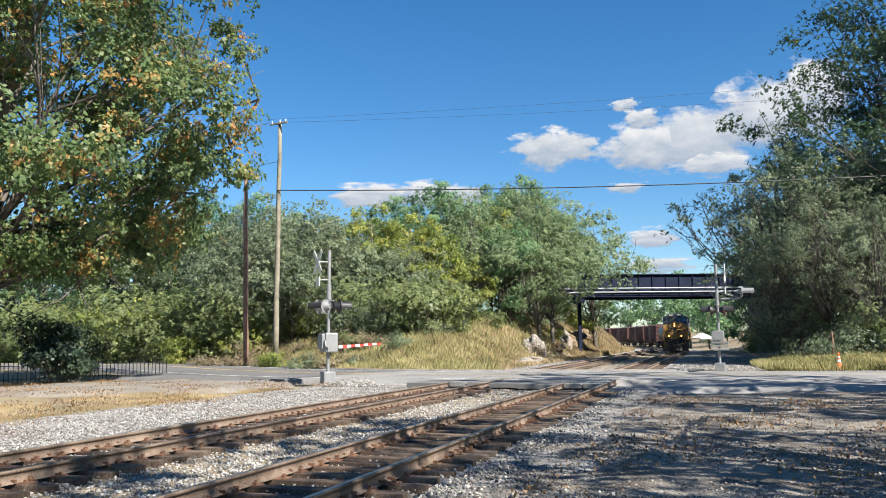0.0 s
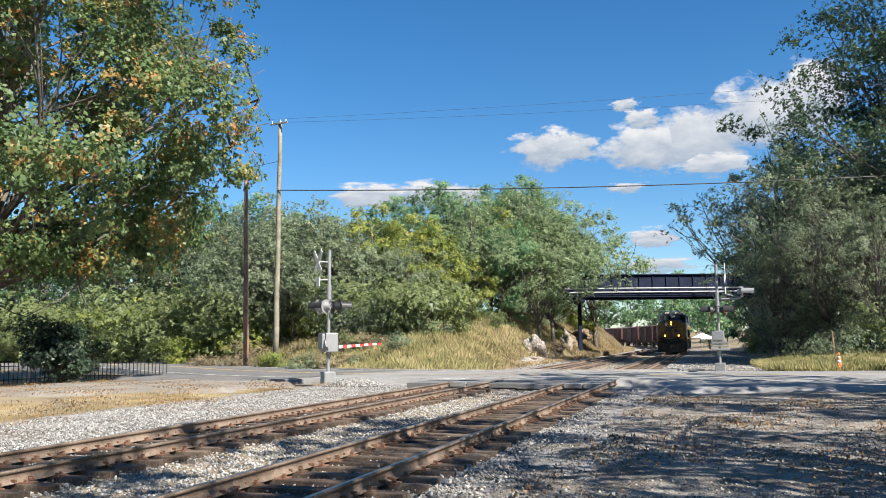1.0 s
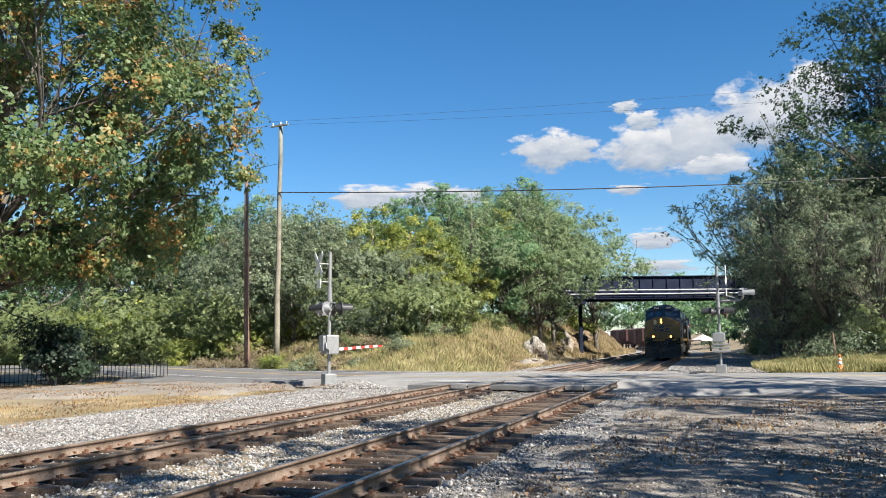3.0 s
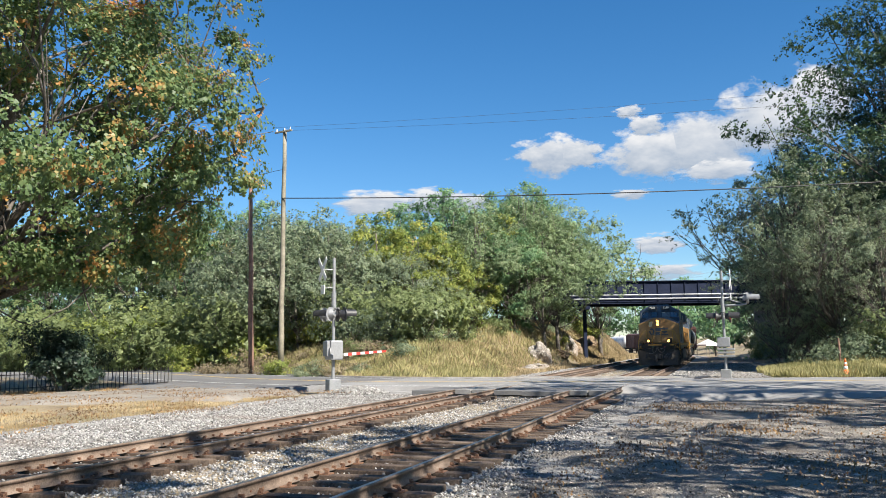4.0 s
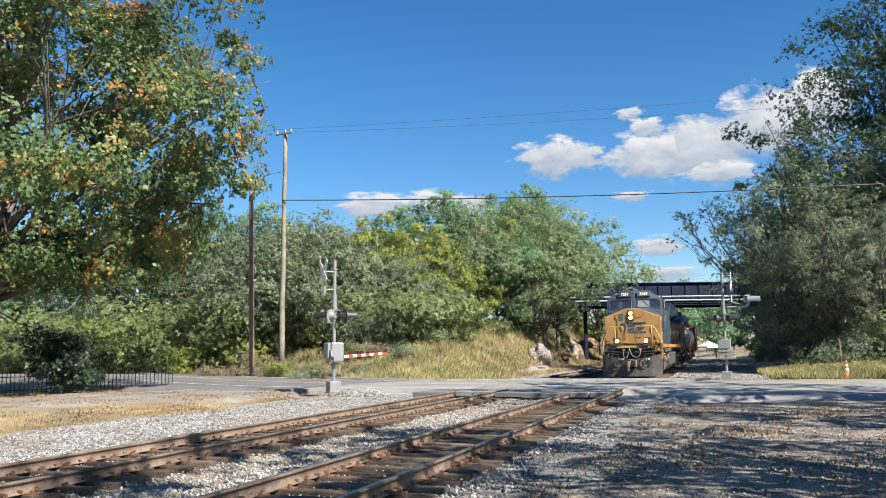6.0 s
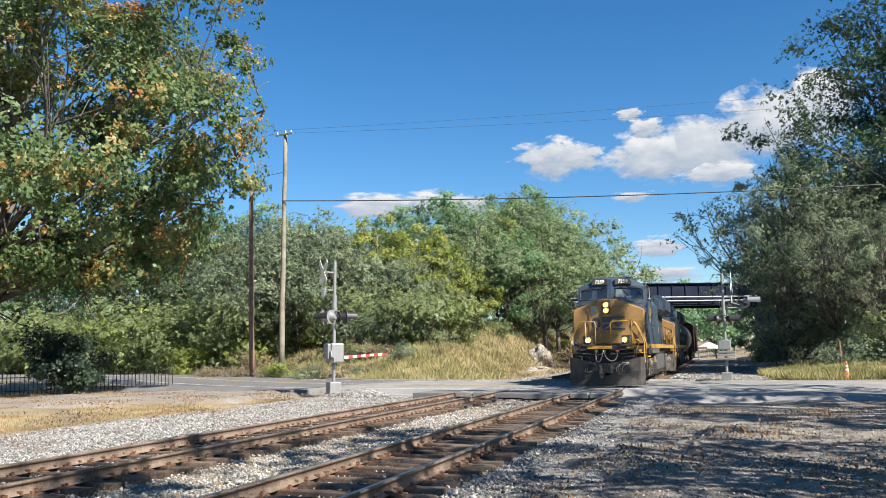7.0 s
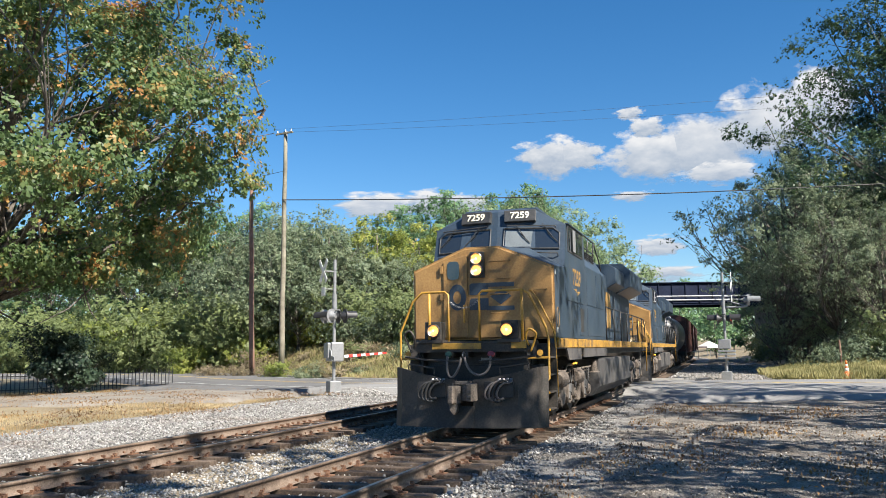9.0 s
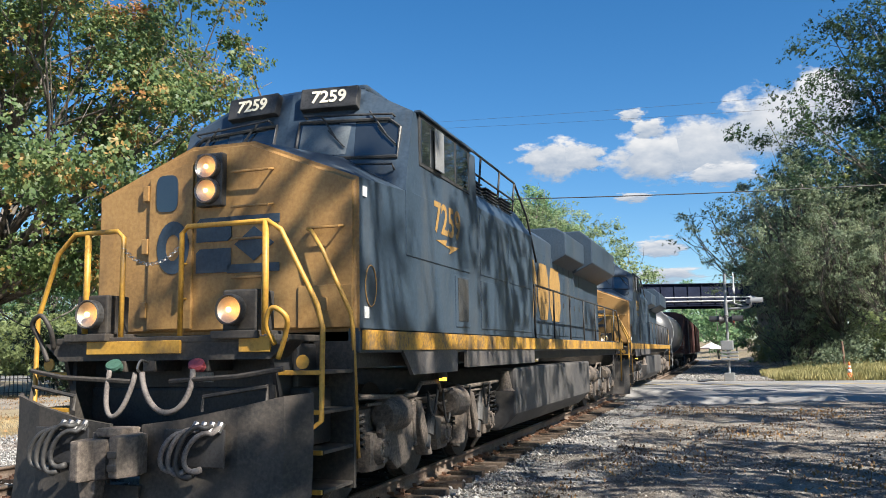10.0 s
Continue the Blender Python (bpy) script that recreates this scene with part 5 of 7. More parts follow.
def fence():
    f = empty("iron_fence", label="low black iron picket fence", category="fence")
    a, b = Vector((-25.5, 37.0)), Vector((-14.9, 46.6))
    n = 70
    for i in range(n + 1):
        q = a.lerp(b, i / n)
        z = foot(q.x, q.y)
        bm = BM()
        box(bm, (0, 0, 0.5), (0.03, 0.03, 1.05 if i % 10 else 1.2))
        o = part("picket" if i % 10 else "post", bm, M["sig_black"], f)
        o.matrix_basis = pose(q.x, q.y, z, 0, rb.uniform(-2, 2), 0)
    for h in (0.2, 0.85):
        bm = BM()
        tube(bm, [(a.lerp(b, t).x, a.lerp(b, t).y, foot(*a.lerp(b, t)) + h) for t in np.linspace(0, 1, 12)], 0.02, 6)
        part("rail", bm, M["sig_black"], f)


fence()


def boulder(x, y, r, h, seed, rz=0, mat="rock"):
    bm = BM()
    bmesh.ops.create_icosphere(bm, subdivisions=4, radius=1)
    for v in bm.verts:
        q = v.co.copy()
        n1 = noise.noise(q * 1.3 + Vector((seed, 0, 0)))
        n2 = noise.cell(q * 2.2 + Vector((seed, 3, 1)))
        n3 = noise.noise(q * 5 + Vector((0, seed, 0)))
        k = 1 + 0.5 * n1 + 0.07 * n2 + 0.10 * n3 + 0.05 * noise.noise(q * 11)
        v.co = Vector((q.x * r * k, q.y * r * 0.7 * k, q.z * h * k))
    ob = part("boulder", bm, M[mat])
    ob.matrix_basis = pose(x, y, foot(x, y) + h * 0.25, 0, 0, rz)
    tagged(ob, "pale weathered limestone boulder in the cut bank" if mat == "rock" else "brown earthy rock face of the cutting", "boulder", group="rocks of the cutting")
    return ob


for i, (s, lat, r, h, rz, mat) in enumerate(((70.5, -10.1, 1.15, 1.1, 60, "rock"), (72.8, -10.3, 0.9, 0.7, 75, "rock"), (86.5, -10.2, 1.0, 1.15, 70, "rock"), (62, -9.2, 1.5, 0.35, 70, "rock"), (66, -9.4, 1.2, 0.3, 65, "rock"), (80, -10.0, 1.1, 0.45, 70, "earth"), (89.5, -10.3, 1.1, 0.8, 75, "earth"), (93, -10.4, 1.3, 0.8, 70, "earth"), (97, -10.6, 1.4, 0.7, 70, "earth"), (102, -10.8, 1.5, 0.7, 65, "earth"), (107, -11.2, 1.5, 0.7, 60, "earth"))):
    x, y = sl_xy(s, lat - 0.0001 * s * s)
    boulder(x, y, r, h, i * 3.7, rz, mat)



def canopy_tent(x, y):
    z = foot(x, y)
    t = empty("canopy_tent", pose(x, y, z, 0, 0, 20), label="white pop-up canopy tent on thin poles", category="canopy tent")
    for sx in (-1.6, 1.6):
        for sy in (-1.6, 1.6):
            bm = BM()
            cyl(bm, (sx, sy, -0.3), (sx, sy, 2.1), 0.04, seg=8)
            part("pole", bm, M["galv"], t)
    bm = BM()
    r = bmesh.ops.create_cone(bm, cap_ends=False, segments=4, radius1=2.55, radius2=0.1, depth=1.0, matrix=Matrix.Translation((0, 0, 2.7)) @ Euler((0, 0, radians(45))).to_matrix().to_4x4())
    for k in range(4):
        box(bm, (0, 1.78, 2.1), (3.6, 0.02, 0.25), 0, Euler((0, 0, radians(90 * k))).to_matrix().to_4x4())
    part("canopy", bm, M["tank_white"], t)
    t.scale = (0.72, 0.72, 0.85)


canopy_tent(41.8, 134)

# ---------------------------------------------------------------- clouds, far away


def cloud_mat():
    m, n, l, b = node_mat("cloud")
    tc = n.new("ShaderNodeTexCoord").outputs["Object"]
    oi = n.new("ShaderNodeObjectInfo").outputs["Random"]
    vm = n.new("ShaderNodeVectorMath")
    vm.operation = "LENGTH"
    l.new(tc, vm.inputs[0])
    cmb = n.new("ShaderNodeCombineXYZ")
    mul = n.new("ShaderNodeMath")
    mul.operation = "MULTIPLY"
    mul.inputs[1].default_value = 40
    l.new(oi, mul.inputs[0])
    l.new(mul.outputs[0], cmb.inputs[2])
    add = n.new("ShaderNodeVectorMath")
    l.new(tc, add.inputs[0])
    l.new(cmb.outputs[0], add.inputs[1])
    f = noise_tex(n, l, 2.2, 7, 0.58, add.outputs[0])
    a = n.new("ShaderNodeMath")
    a.operation = "MULTIPLY_ADD"
    l.new(f, a.inputs[0])
    a.inputs[1].default_value = 1.5
    s = n.new("ShaderNodeMath")
    s.operation = "SUBTRACT"
    s.inputs[0].default_value = 0.12
    l.new(vm.outputs["Value"], s.inputs[1])
    l.new(s.outputs[0], a.inputs[2])
    alpha = ramp(n, l, a.outputs[0], [(0.18, (0, 0, 0)), (0.42, (1, 1, 1))])
    sep = n.new("ShaderNodeSeparateXYZ")
    l.new(tc, sep.inputs[0])
    sh = n.new("ShaderNodeMath")
    sh.operation = "MULTIPLY_ADD"
    l.new(sep.outputs["Y"], sh.inputs[0])
    sh.inputs[1].default_value = 0.45
    l.new(f, sh.inputs[2])
    col = ramp(n, l, sh.outputs[0], [(0.3, (0.46, 0.55, 0.68)), (0.85, (0.95, 0.96, 0.98))])
    em = n.new("ShaderNodeEmission")
    l.new(col, em.inputs["Color"])
    em.inputs["Strength"].default_value = 0.35
    tr = n.new("ShaderNodeBsdfTransparent")
    mx = n.new("ShaderNodeMixShader")
    l.new(alpha, mx.inputs[0])
    l.new(tr.outputs[0], mx.inputs[1])
    l.new(em.outputs[0], mx.inputs[2])
    l.new(mx.outputs[0], n["Material Output"].inputs["Surface"])
    return m


CLOUD = cloud_mat()


def cloud(az, el, w, h, d=3000):
    """A far cloud bank at compass azimuth and elevation (degrees), w by h degrees."""
    x, y, z = d * math.sin(radians(az)) * math.cos(radians(el)), d * math.cos(radians(az)) * math.cos(radians(el)), d * math.sin(radians(el))
    V = [(-1, -1, 0), (1, -1, 0), (1, 1, 0), (-1, 1, 0)]
    ob = raw("backdrop_cloud", V, [(0, 1, 2, 3)], CLOUD)
    ob.matrix_basis = look((x, y, z), (2 * x, 2 * y, 2 * z)) @ Matrix.Diagonal((d * radians(w) / 2 * 1.38, d * radians(h) / 2 * 1.38, 1, 1))
    tagged(ob, "white cumulus cloud bank in a blue sky", "cloud", kind="structure")


# azimuth, elevation, width, height
for c in ((7.4, 13.2, 5.0, 2.9), (9.4, 13.3, 4.0, 2.2), (14.3, 12.9, 6.5, 3.6), (17.6, 13.4, 7.5, 4.6), (21.5, 14.3, 7.0, 5.0), (24.5, 15.0, 6.0, 5.0), (18.5, 11.6, 5.0, 1.6), (14.0, 14.8, 3.0, 1.5), (12.9, 15.8, 2.1, 1.0), (12.8, 10.4, 3.0, 0.8), (14.5, 7.0, 4.2, 1.4), (14.8, 5.2, 5.0, 1.2), (-4.4, 10.1, 7.0, 1.9), (-0.3, 10.3, 6.0, 1.9), (1.9, 10.2, 3.0, 1.4)):
    cloud(*c)

# ---------------------------------------------------------------- rolling stock
# In each vehicle's space: x to the viewer's right as it comes, y towards its rear, z up from the rail head.
WHEEL_R = 0.53
SPINNING = []


def wheelset(parent, y, r=WHEEL_R):
    ws = empty("wheelset")
    ws.parent = parent
    ws.location = (0, y, r)
    for sx in (-0.75, 0.75):
        bm = BM()
        cyl(bm, (sx - 0.065, 0, 0), (sx + 0.065, 0, 0), r, seg=28)
        cyl(bm, (sx - 0.09 * (1 if sx > 0 else -1) - 0.015, 0, 0), (sx - 0.09 * (1 if sx > 0 else -1) + 0.015, 0, 0), r + 0.028, seg=28)
        cyl(bm, (sx - 0.1, 0, 0), (sx + 0.1, 0, 0), 0.14, seg=16)
        for k in range(5):
            a = k * 2 * math.pi / 5
            cyl(bm, (sx - 0.075, 0.3 * math.cos(a), 0.3 * math.sin(a)), (sx + 0.075, 0.3 * math.cos(a), 0.3 * math.sin(a)), 0.05, seg=8)
        part("wheel", bm, M["wheel_dark"], ws)
    bm = BM()
    cyl(bm, (-1.0, 0, 0), (1.0, 0, 0), 0.09, seg=12)
    part("axle", bm, M["frame_black"], ws)
    SPINNING.append((ws, y, r))
    return ws


def text_part(name, body, size, material, parent, m, depth=0.004):
    cu = bpy.data.curves.new(name, "FONT")
    cu.body, cu.size, cu.extrude, cu.align_x, cu.align_y = body, size, depth, "CENTER", "CENTER"
    cu.offset = 0.02 * size
    tmp = new(name, cu)
    dg = bpy.context.evaluated_depsgraph_get()
    me = bpy.data.meshes.new_from_object(tmp.evaluated_get(dg))
    bpy.data.objects.remove(tmp)
    me.materials.clear()
    me.materials.append(material)
    ob = new(name, me)
    ob.parent = parent
    ob.matrix_basis = m
    return ob


def truck(parent, yc, axles=(-2.05, 0.0, 2.05)):
    """Side frames, springs, boxes and brake gear of a three-axle truck."""
    for sx in (-1, 1):
        bm = BM()
        x0, x1 = sx * 0.98, sx * 1.16
        prof = [(-2.8, 0.72), (-2.55, 0.96), (-1.75, 0.96), (-1.45, 0.82), (-1.2, 0.80), (-0.7, 0.98), (0.7, 0.98), (1.2, 0.80), (1.45, 0.82), (1.75, 0.96), (2.55, 0.96), (2.8, 0.72), (2.5, 0.66), (1.7, 0.66), (1.45, 0.44), (0.75, 0.40), (0.45, 0.66), (-0.45, 0.66), (-0.75, 0.40), (-1.45, 0.44), (-1.7, 0.66), (-2.5, 0.66)]
        prism(bm, [(yc + a, z) for a, z in prof], "x", min(x0, x1), max(x0, x1))
        fr = part("side_frame", bm, M["truck_grime"], parent)
        for a in axles:
            bm = BM()
            box(bm, (sx * 1.16, yc + a, WHEEL_R), (0.2, 0.42, 0.40), 0.06)
            cyl(bm, (sx * 1.24, yc + a, WHEEL_R), (sx * 1.33, yc + a, WHEEL_R), 0.15, 0.12, 18)
            cyl(bm, (sx * 1.33, yc + a, WHEEL_R), (sx * 1.35, yc + a, WHEEL_R), 0.07, 0.06, 12)
            for k in range(4):
                q = k * math.pi / 2 + .78
                cyl(bm, (sx * 1.30, yc + a + .1 * math.cos(q), WHEEL_R + .1 * math.sin(q)), (sx * 1.35, yc + a + .1 * math.cos(q), WHEEL_R + .1 * math.sin(q)), 0.02, seg=6)
            part("journal_box", bm, M["truck_grime"], fr)
            for b in (-0.42, 0.42):
                bm = BM()
                turn = np.linspace(0, 10 * math.pi, 46)
                tube(bm, [(sx * 1.2 + 0.075 * math.cos(w), yc + a + b + 0.075 * math.sin(w), 0.60 + 0.0105 * w) for w in turn], 0.017, 5)
                part("coil_spring", bm, M["frame_black"], fr)
        for a in (-1.05, 1.05):
            # sloping frame struts in a chevron, hollow between
            for b, lean in ((-0.42, 0.34), (0.42, -0.34)):
                bm = BM()
                p = [(yc + a + b - 0.11, 0.34), (yc + a + b + 0.11, 0.32), (yc + a + b + lean + 0.10, 0.98), (yc + a + b + lean - 0.13, 1.02)]
                prism(bm, p, "x", sx * 1.24 - 0.07, sx * 1.24 + 0.07, 0.025)
                part("strut", bm, M["truck_grime"], fr)
            bm = BM()
            cyl(bm, (sx * 1.3, yc + a - 0.95, 0.90), (sx * 1.3, yc + a - 0.58, 0.90), 0.17, 0.19, seg=20)
            cyl(bm, (sx * 1.3, yc + a - 0.58, 0.90), (sx * 1.3, yc + a - 0.50, 0.90), 0.19, 0.10, seg=20)
            cyl(bm, (sx * 1.3, yc + a - 1.0, 0.90), (sx * 1.3, yc + a - 0.95, 0.90), 0.12, 0.17, seg=20)
            tube(bm, [(sx * 1.32, yc + a - 0.52, 0.90), (sx * 1.32, yc + a - 0.2, 0.86), (sx * 1.33, yc + a - 0.14, 0.5)], 0.03, 8)
            part("brake_cylinder", bm, M["truck_grime"], fr, smooth=False)
            bm = BM()
            box(bm, (sx * 1.30, yc + a + 0.62, 0.62), (0.10, 0.20, 0.24), 0.02)
            part("valve_box", bm, M["frame_black"], fr)
            bm = BM()
            prism(bm, [(yc + a + 0.1, 0.24), (yc + a + 0.24, 0.20), (yc + a + 0.34, 0.62), (yc + a + 0.22, 0.66)], "x", sx * 1.02 - 0.05, sx * 1.02 + 0.05, 0.015)
            part("brake_shoe", bm, M["frame_black"], fr)
            bm = BM()
            cyl(bm, (sx * 1.30, yc + a + 0.32, 0.42), (sx * 1.26, yc + a + 0.62, 0.98), 0.045, seg=10)
            cyl(bm, (sx * 1.29, yc + a + 0.40, 0.56), (sx * 1.275, yc + a + 0.52, 0.78), 0.07, seg=12)
            part("damper", bm, M["hose_black"], fr)
        # rounded casting cover over the leading axle
        bm = BM()
        prism(bm, [(yc - 2.0, 0.94), (yc - 1.5, 0.92), (yc - 1.1, 0.98), (yc - 1.12, 0.62), (yc - 1.35, 0.36), (yc - 1.7, 0.30), (yc - 1.95, 0.46), (yc - 2.1, 0.72)], "x", sx * 1.28 - 0.05, sx * 1.28 + 0.05, 0.03)
        part("casting_cover", bm, M["truck_grime"], fr)
        bm = BM()
        tube(bm, [(sx * 1.34, yc - 2.75, 1.12), (sx * 1.32, yc - 1.6, 1.06), (sx * 1.30, yc - 1.1, 1.06), (sx * 1.32, yc - 0.95, 1.18), (sx * 1.32, yc - .35, 1.18), (sx * 1.3, yc - .2, 1.06), (sx * 1.3, yc + 2.5, 1.08)], 0.026, 8)
        tube(bm, [(sx * 1.28, yc - 2.4, 1.02), (sx * 1.28, yc - 0.6, 1.0), (sx * 1.30, yc - 0.2, 0.9), (sx * 1.28, yc + 0.9, 1.0), (sx * 1.28, yc + 2.2, 1.0)], 0.018, 6)
        part("brake_pipe", bm, M["truck_grime"], fr)
        for y_, dr in ((-0.75, 0.30), (-0.2, 0.42), (0.6, 0.26), (1.6, 0.38)):
            bm = BM()
            tube(bm, [(sx * 1.33, yc + y_ + 0.36 * t, 1.08 - dr * 4 * t * (1 - t)) for t in np.linspace(0, 1, 9)], 0.017, 6)
            part("air_hose", bm, M["hose_black"], fr)
        for y_ in (-2.55, 2.55):
            bm = BM()
            tube(bm, [(sx * 0.98, yc + y_, 0.86), (sx * 1.0, yc + y_ + 0.05, 0.3), (sx * 0.82, yc + y_ + 0.1, 0.07)], 0.03, 7)
            part("sand_pipe", bm, M["truck_grime"], fr)
    bm = BM()
    box(bm, (0, yc, 0.85), (1.9, 1.0, 0.3), 0.05)
    box(bm, (0, yc - 1.05, 0.7), (1.3, 0.7, 0.5), 0.08)
    box(bm, (0, yc + 1.05, 0.7), (1.3, 0.7, 0.5), 0.08)
    part("bolster", bm, M["frame_black"], parent)
    for a in axles:
        wheelset(parent, yc + a)


def handrail(parent, pts, r=0.021, mat="bright_yellow", name="handrail"):
    bm = BM()
    tube(bm, pts, r, 8)
    return part(name, bm, M[mat], parent, smooth=True)


def lamp_parts(housing, at, r, name, label, rim):
    """A sealed-beam lamp that looks along -y: round rim, mirrored parabolic dish, bulb at its focus."""
    x, y, z = at
    f = r * 0.5
    rings = [(r * q / 7, (r * q / 7) ** 2 / (4 * f)) for q in range(1, 8)]
    depth = rings[-1][1]
    bm = BM()
    tip = bm.verts.new((x, y, z))
    turn = [2 * math.pi * k / 24 for k in range(24)]
    loops = [[bm.verts.new((x + q * math.cos(a), y - d, z + q * math.sin(a))) for a in turn] for q, d in rings]
    for k in range(24):
        bm.faces.new((tip, loops[0][k], loops[0][(k + 1) % 24]))
        for u, v in zip(loops, loops[1:]):
            bm.faces.new((u[k], v[k], v[(k + 1) % 24], u[(k + 1) % 24]))
    part("reflector", bm, M["reflector"], housing, "mirrored lamp dish", smooth=True)
    bm = BM()
    prof = [(r + 0.001, 0.012), (r + 0.022, 0.012), (r + 0.022, -depth - 0.004), (r + 0.012, -depth - 0.012), (r + 0.001, -depth - 0.002)]
    loops = [[bm.verts.new((x + q * math.cos(a), y + d, z + q * math.sin(a))) for a in turn] for q, d in prof]
    for u, v in zip(loops, loops[1:]):
        for k in range(24):
            bm.faces.new((u[k], u[(k + 1) % 24], v[(k + 1) % 24], v[k]))
    part("lamp_rim", bm, M[rim], housing)
    bm = BM()
    bmesh.ops.create_icosphere(bm, subdivisions=2, radius=r * 0.23, matrix=Matrix.Translation((x, y - f, z)))
    part(name, bm, M["headlight"], housing, label, smooth=True)


def build_loco():
    L = empty("locomotive", label="yellow-nosed dark blue diesel freight locomotive with lit headlights", category="locomotive")
    # nose: wide, with a gently peaked top
    bm = BM()
    front = [(-1.5, 1.74), (1.5, 1.74), (1.5, 3.2), (0.35, 3.66), (-0.35, 3.66), (-1.5, 3.2)]
    back = [(-1.5, 1.74), (1.5, 1.74), (1.5, 3.28), (0.75, 3.72), (-0.75, 3.72), (-1.5, 3.28)]
    fv, bv = [bm.verts.new((x, 0, z)) for x, z in front], [bm.verts.new((x, 1.25, z)) for x, z in back]
    bm.faces.new(fv[::-1]), bm.faces.new(bv)
    n = len(fv)
    for i in range(n):
        bm.faces.new((fv[i], fv[(i + 1) % n], bv[(i + 1) % n], bv[i]))
    bmesh.ops.recalc_face_normals(bm, faces=bm.faces[:])
    bmesh.ops.bevel(bm, geom=[e for e in bm.edges if all(v.co.y < 0.1 for v in e.verts)], offset=0.05, segments=3, affect="EDGES")
    bm.normal_update()
    bm.faces.ensure_lookup_table()
    nose = part("nose", bm, M["yellow"], L, "dusty yellow nose")
    nose.data.materials.append(M["blue"])
    for f in nose.data.polygons:
        if f.normal.y > -0.35 and f.center.y > 0.03:
            f.material_index = 1
    # cab
    bm = BM()
    layers = []
    for z, xo, xm, back_ in ((1.74, 1.5, 0.75, 0.0), (3.28, 1.5, 0.75, 0.0), (4.26, 1.48, 0.74, 0.30), (4.60, 0.86, 0.55, 0.40), (4.67, 0.78, 0.5, 0.52)):
        lo = [(-xo, 1.25 + back_), (-xm, 1.15 + back_), (0.0, 1.08 + back_), (xm, 1.15 + back_), (xo, 1.25 + back_), (xo, 4.0), (-xo, 4.0)]
        layers.append([bm.verts.new((x, y, z)) for x, y in lo])
    for a, b in zip(layers, layers[1:]):
        for i in range(7):
            bm.faces.new((a[i], a[(i + 1) % 7], b[(i + 1) % 7], b[i]))
    bm.faces.new(layers[-1])
    bm.faces.new(layers[0][::-1])
    bmesh.ops.recalc_face_normals(bm, faces=bm.faces[:])
    cab = part("cab", bm, M["blue"], L)
    # windscreens, framed, following the sloping front
    for sx in (-1, 1):
        def ws(u, v, out):
            """A point of one windscreen plane: u across, v up, out from the surface."""
            x0, x1 = 0.10, 1.42
            zz = 3.70 + 0.50 * v
            bk = 0.30 * (zz - 3.28) / 0.98
            xx = x0 + (x1 - x0) * u
            yy = 1.08 + (xx / 1.5) * 0.17 + bk
            return (sx * xx, yy - out, zz)
        bm = BM()
        q = [bm.verts.new(ws(u, v, 0.012)) for u, v in ((0.04, 0.08), (0.96, 0.0), (0.96, 0.72), (0.85, 0.95), (0.04, 1.0))]
        bm.faces.new(q)
        gl = part("windscreen", bm, M["glass"], cab, "dark reflecting windscreen")
        # added panel just off the glass: a reflection painted as a pale shape
        if sx > 0:
            bm = BM()
            bm.faces.new([bm.verts.new(ws(u, v, 0.018)) for u, v in ((0.07, 0.16), (0.50, 0.13), (0.52, 0.86), (0.07, 0.92))])
            part("sun_visor", bm, M["screen_reflection"], gl, "pale grey panel painted as a reflection on the windscreen")
        bm = BM()
        tube(bm, [ws(u, v, 0.015) for u, v in ((0.04, 0.08), (0.96, 0.0), (0.96, 0.72), (0.85, 0.95), (0.04, 1.0), (0.04, 0.08))], 0.022, 6)
        part("window_gasket", bm, M["lamp_ring"], gl)
        for u in (0.35, 0.8):
            bm = BM()
            tube(bm, [ws(u - .12, 1.16, 0.05), ws(u + .05, 0.55, 0.05)], 0.012, 5)
            tube(bm, [ws(u - .03, 0.75, 0.04), ws(u + .14, 0.3, 0.04)], 0.010, 5)
            part("wiper", bm, M["lamp_ring"], cab)
        bm = BM()
        tube(bm, [ws(0.1, 1.1, 0.02), ws(0.1, 1.12, 0.10), ws(0.9, 1.02, 0.10), ws(0.9, 1.0, 0.02)], 0.014, 6)
        part("grab_bar", bm, M["lamp_ring"], cab)
        bm = BM()
        tube(bm, [ws(0.05, -0.12, 0.02), ws(0.05, -0.02, 0.12), ws(0.45, -0.10, 0.14), ws(0.55, -0.16, 0.1), ws(0.95, -0.22, 0.10), ws(0.95, -0.32, 0.02)], 0.014, 6)
        part("grab_bar", bm, M["lamp_ring"], cab)
        # number board
        nb = pose(sx * 0.50, 1.45, 4.47, -14, 0, sx * 6)
        bm = BM()
        box(bm, (0, 0, 0), (0.70, 0.12, 0.27), 0.015, nb)
        board = part("number_board", bm, M["lamp_ring"], cab, "black illuminated number board")
        text_part("road_number", "7259", 0.215, M["num_white"], board, nb @ pose(0, -0.066, 0.0, 90, 0, 0))
        # cab side windows
        bm = BM()
        box(bm, (sx * 1.49, 2.68, 3.96), (0.03, 1.95, 0.60), 0.01)
        fr = part("side_window_frame", bm, M["lamp_ring"], cab)
        for yc, w in ((2.05, 0.58), (2.7, 0.56), (3.3, 0.5)):
            bm = BM()
            box(bm, (sx * 1.504, yc, 3.96), (0.012, w, 0.52), 0.004)
            part("side_window", bm, M["glass"], fr)
        bm = BM()
        box(bm, (sx * 1.54, 2.3, 3.95), (0.02, 0.3, 0.5), 0.006)
        part("wind_deflector", bm, M["galv"], fr)
        bm = BM()
        box(bm, (sx * 1.50, 2.7, 4.28), (0.08, 2.1, 0.03), 0.008)
        part("awning", bm, M["blue"], cab)
        bm = BM()
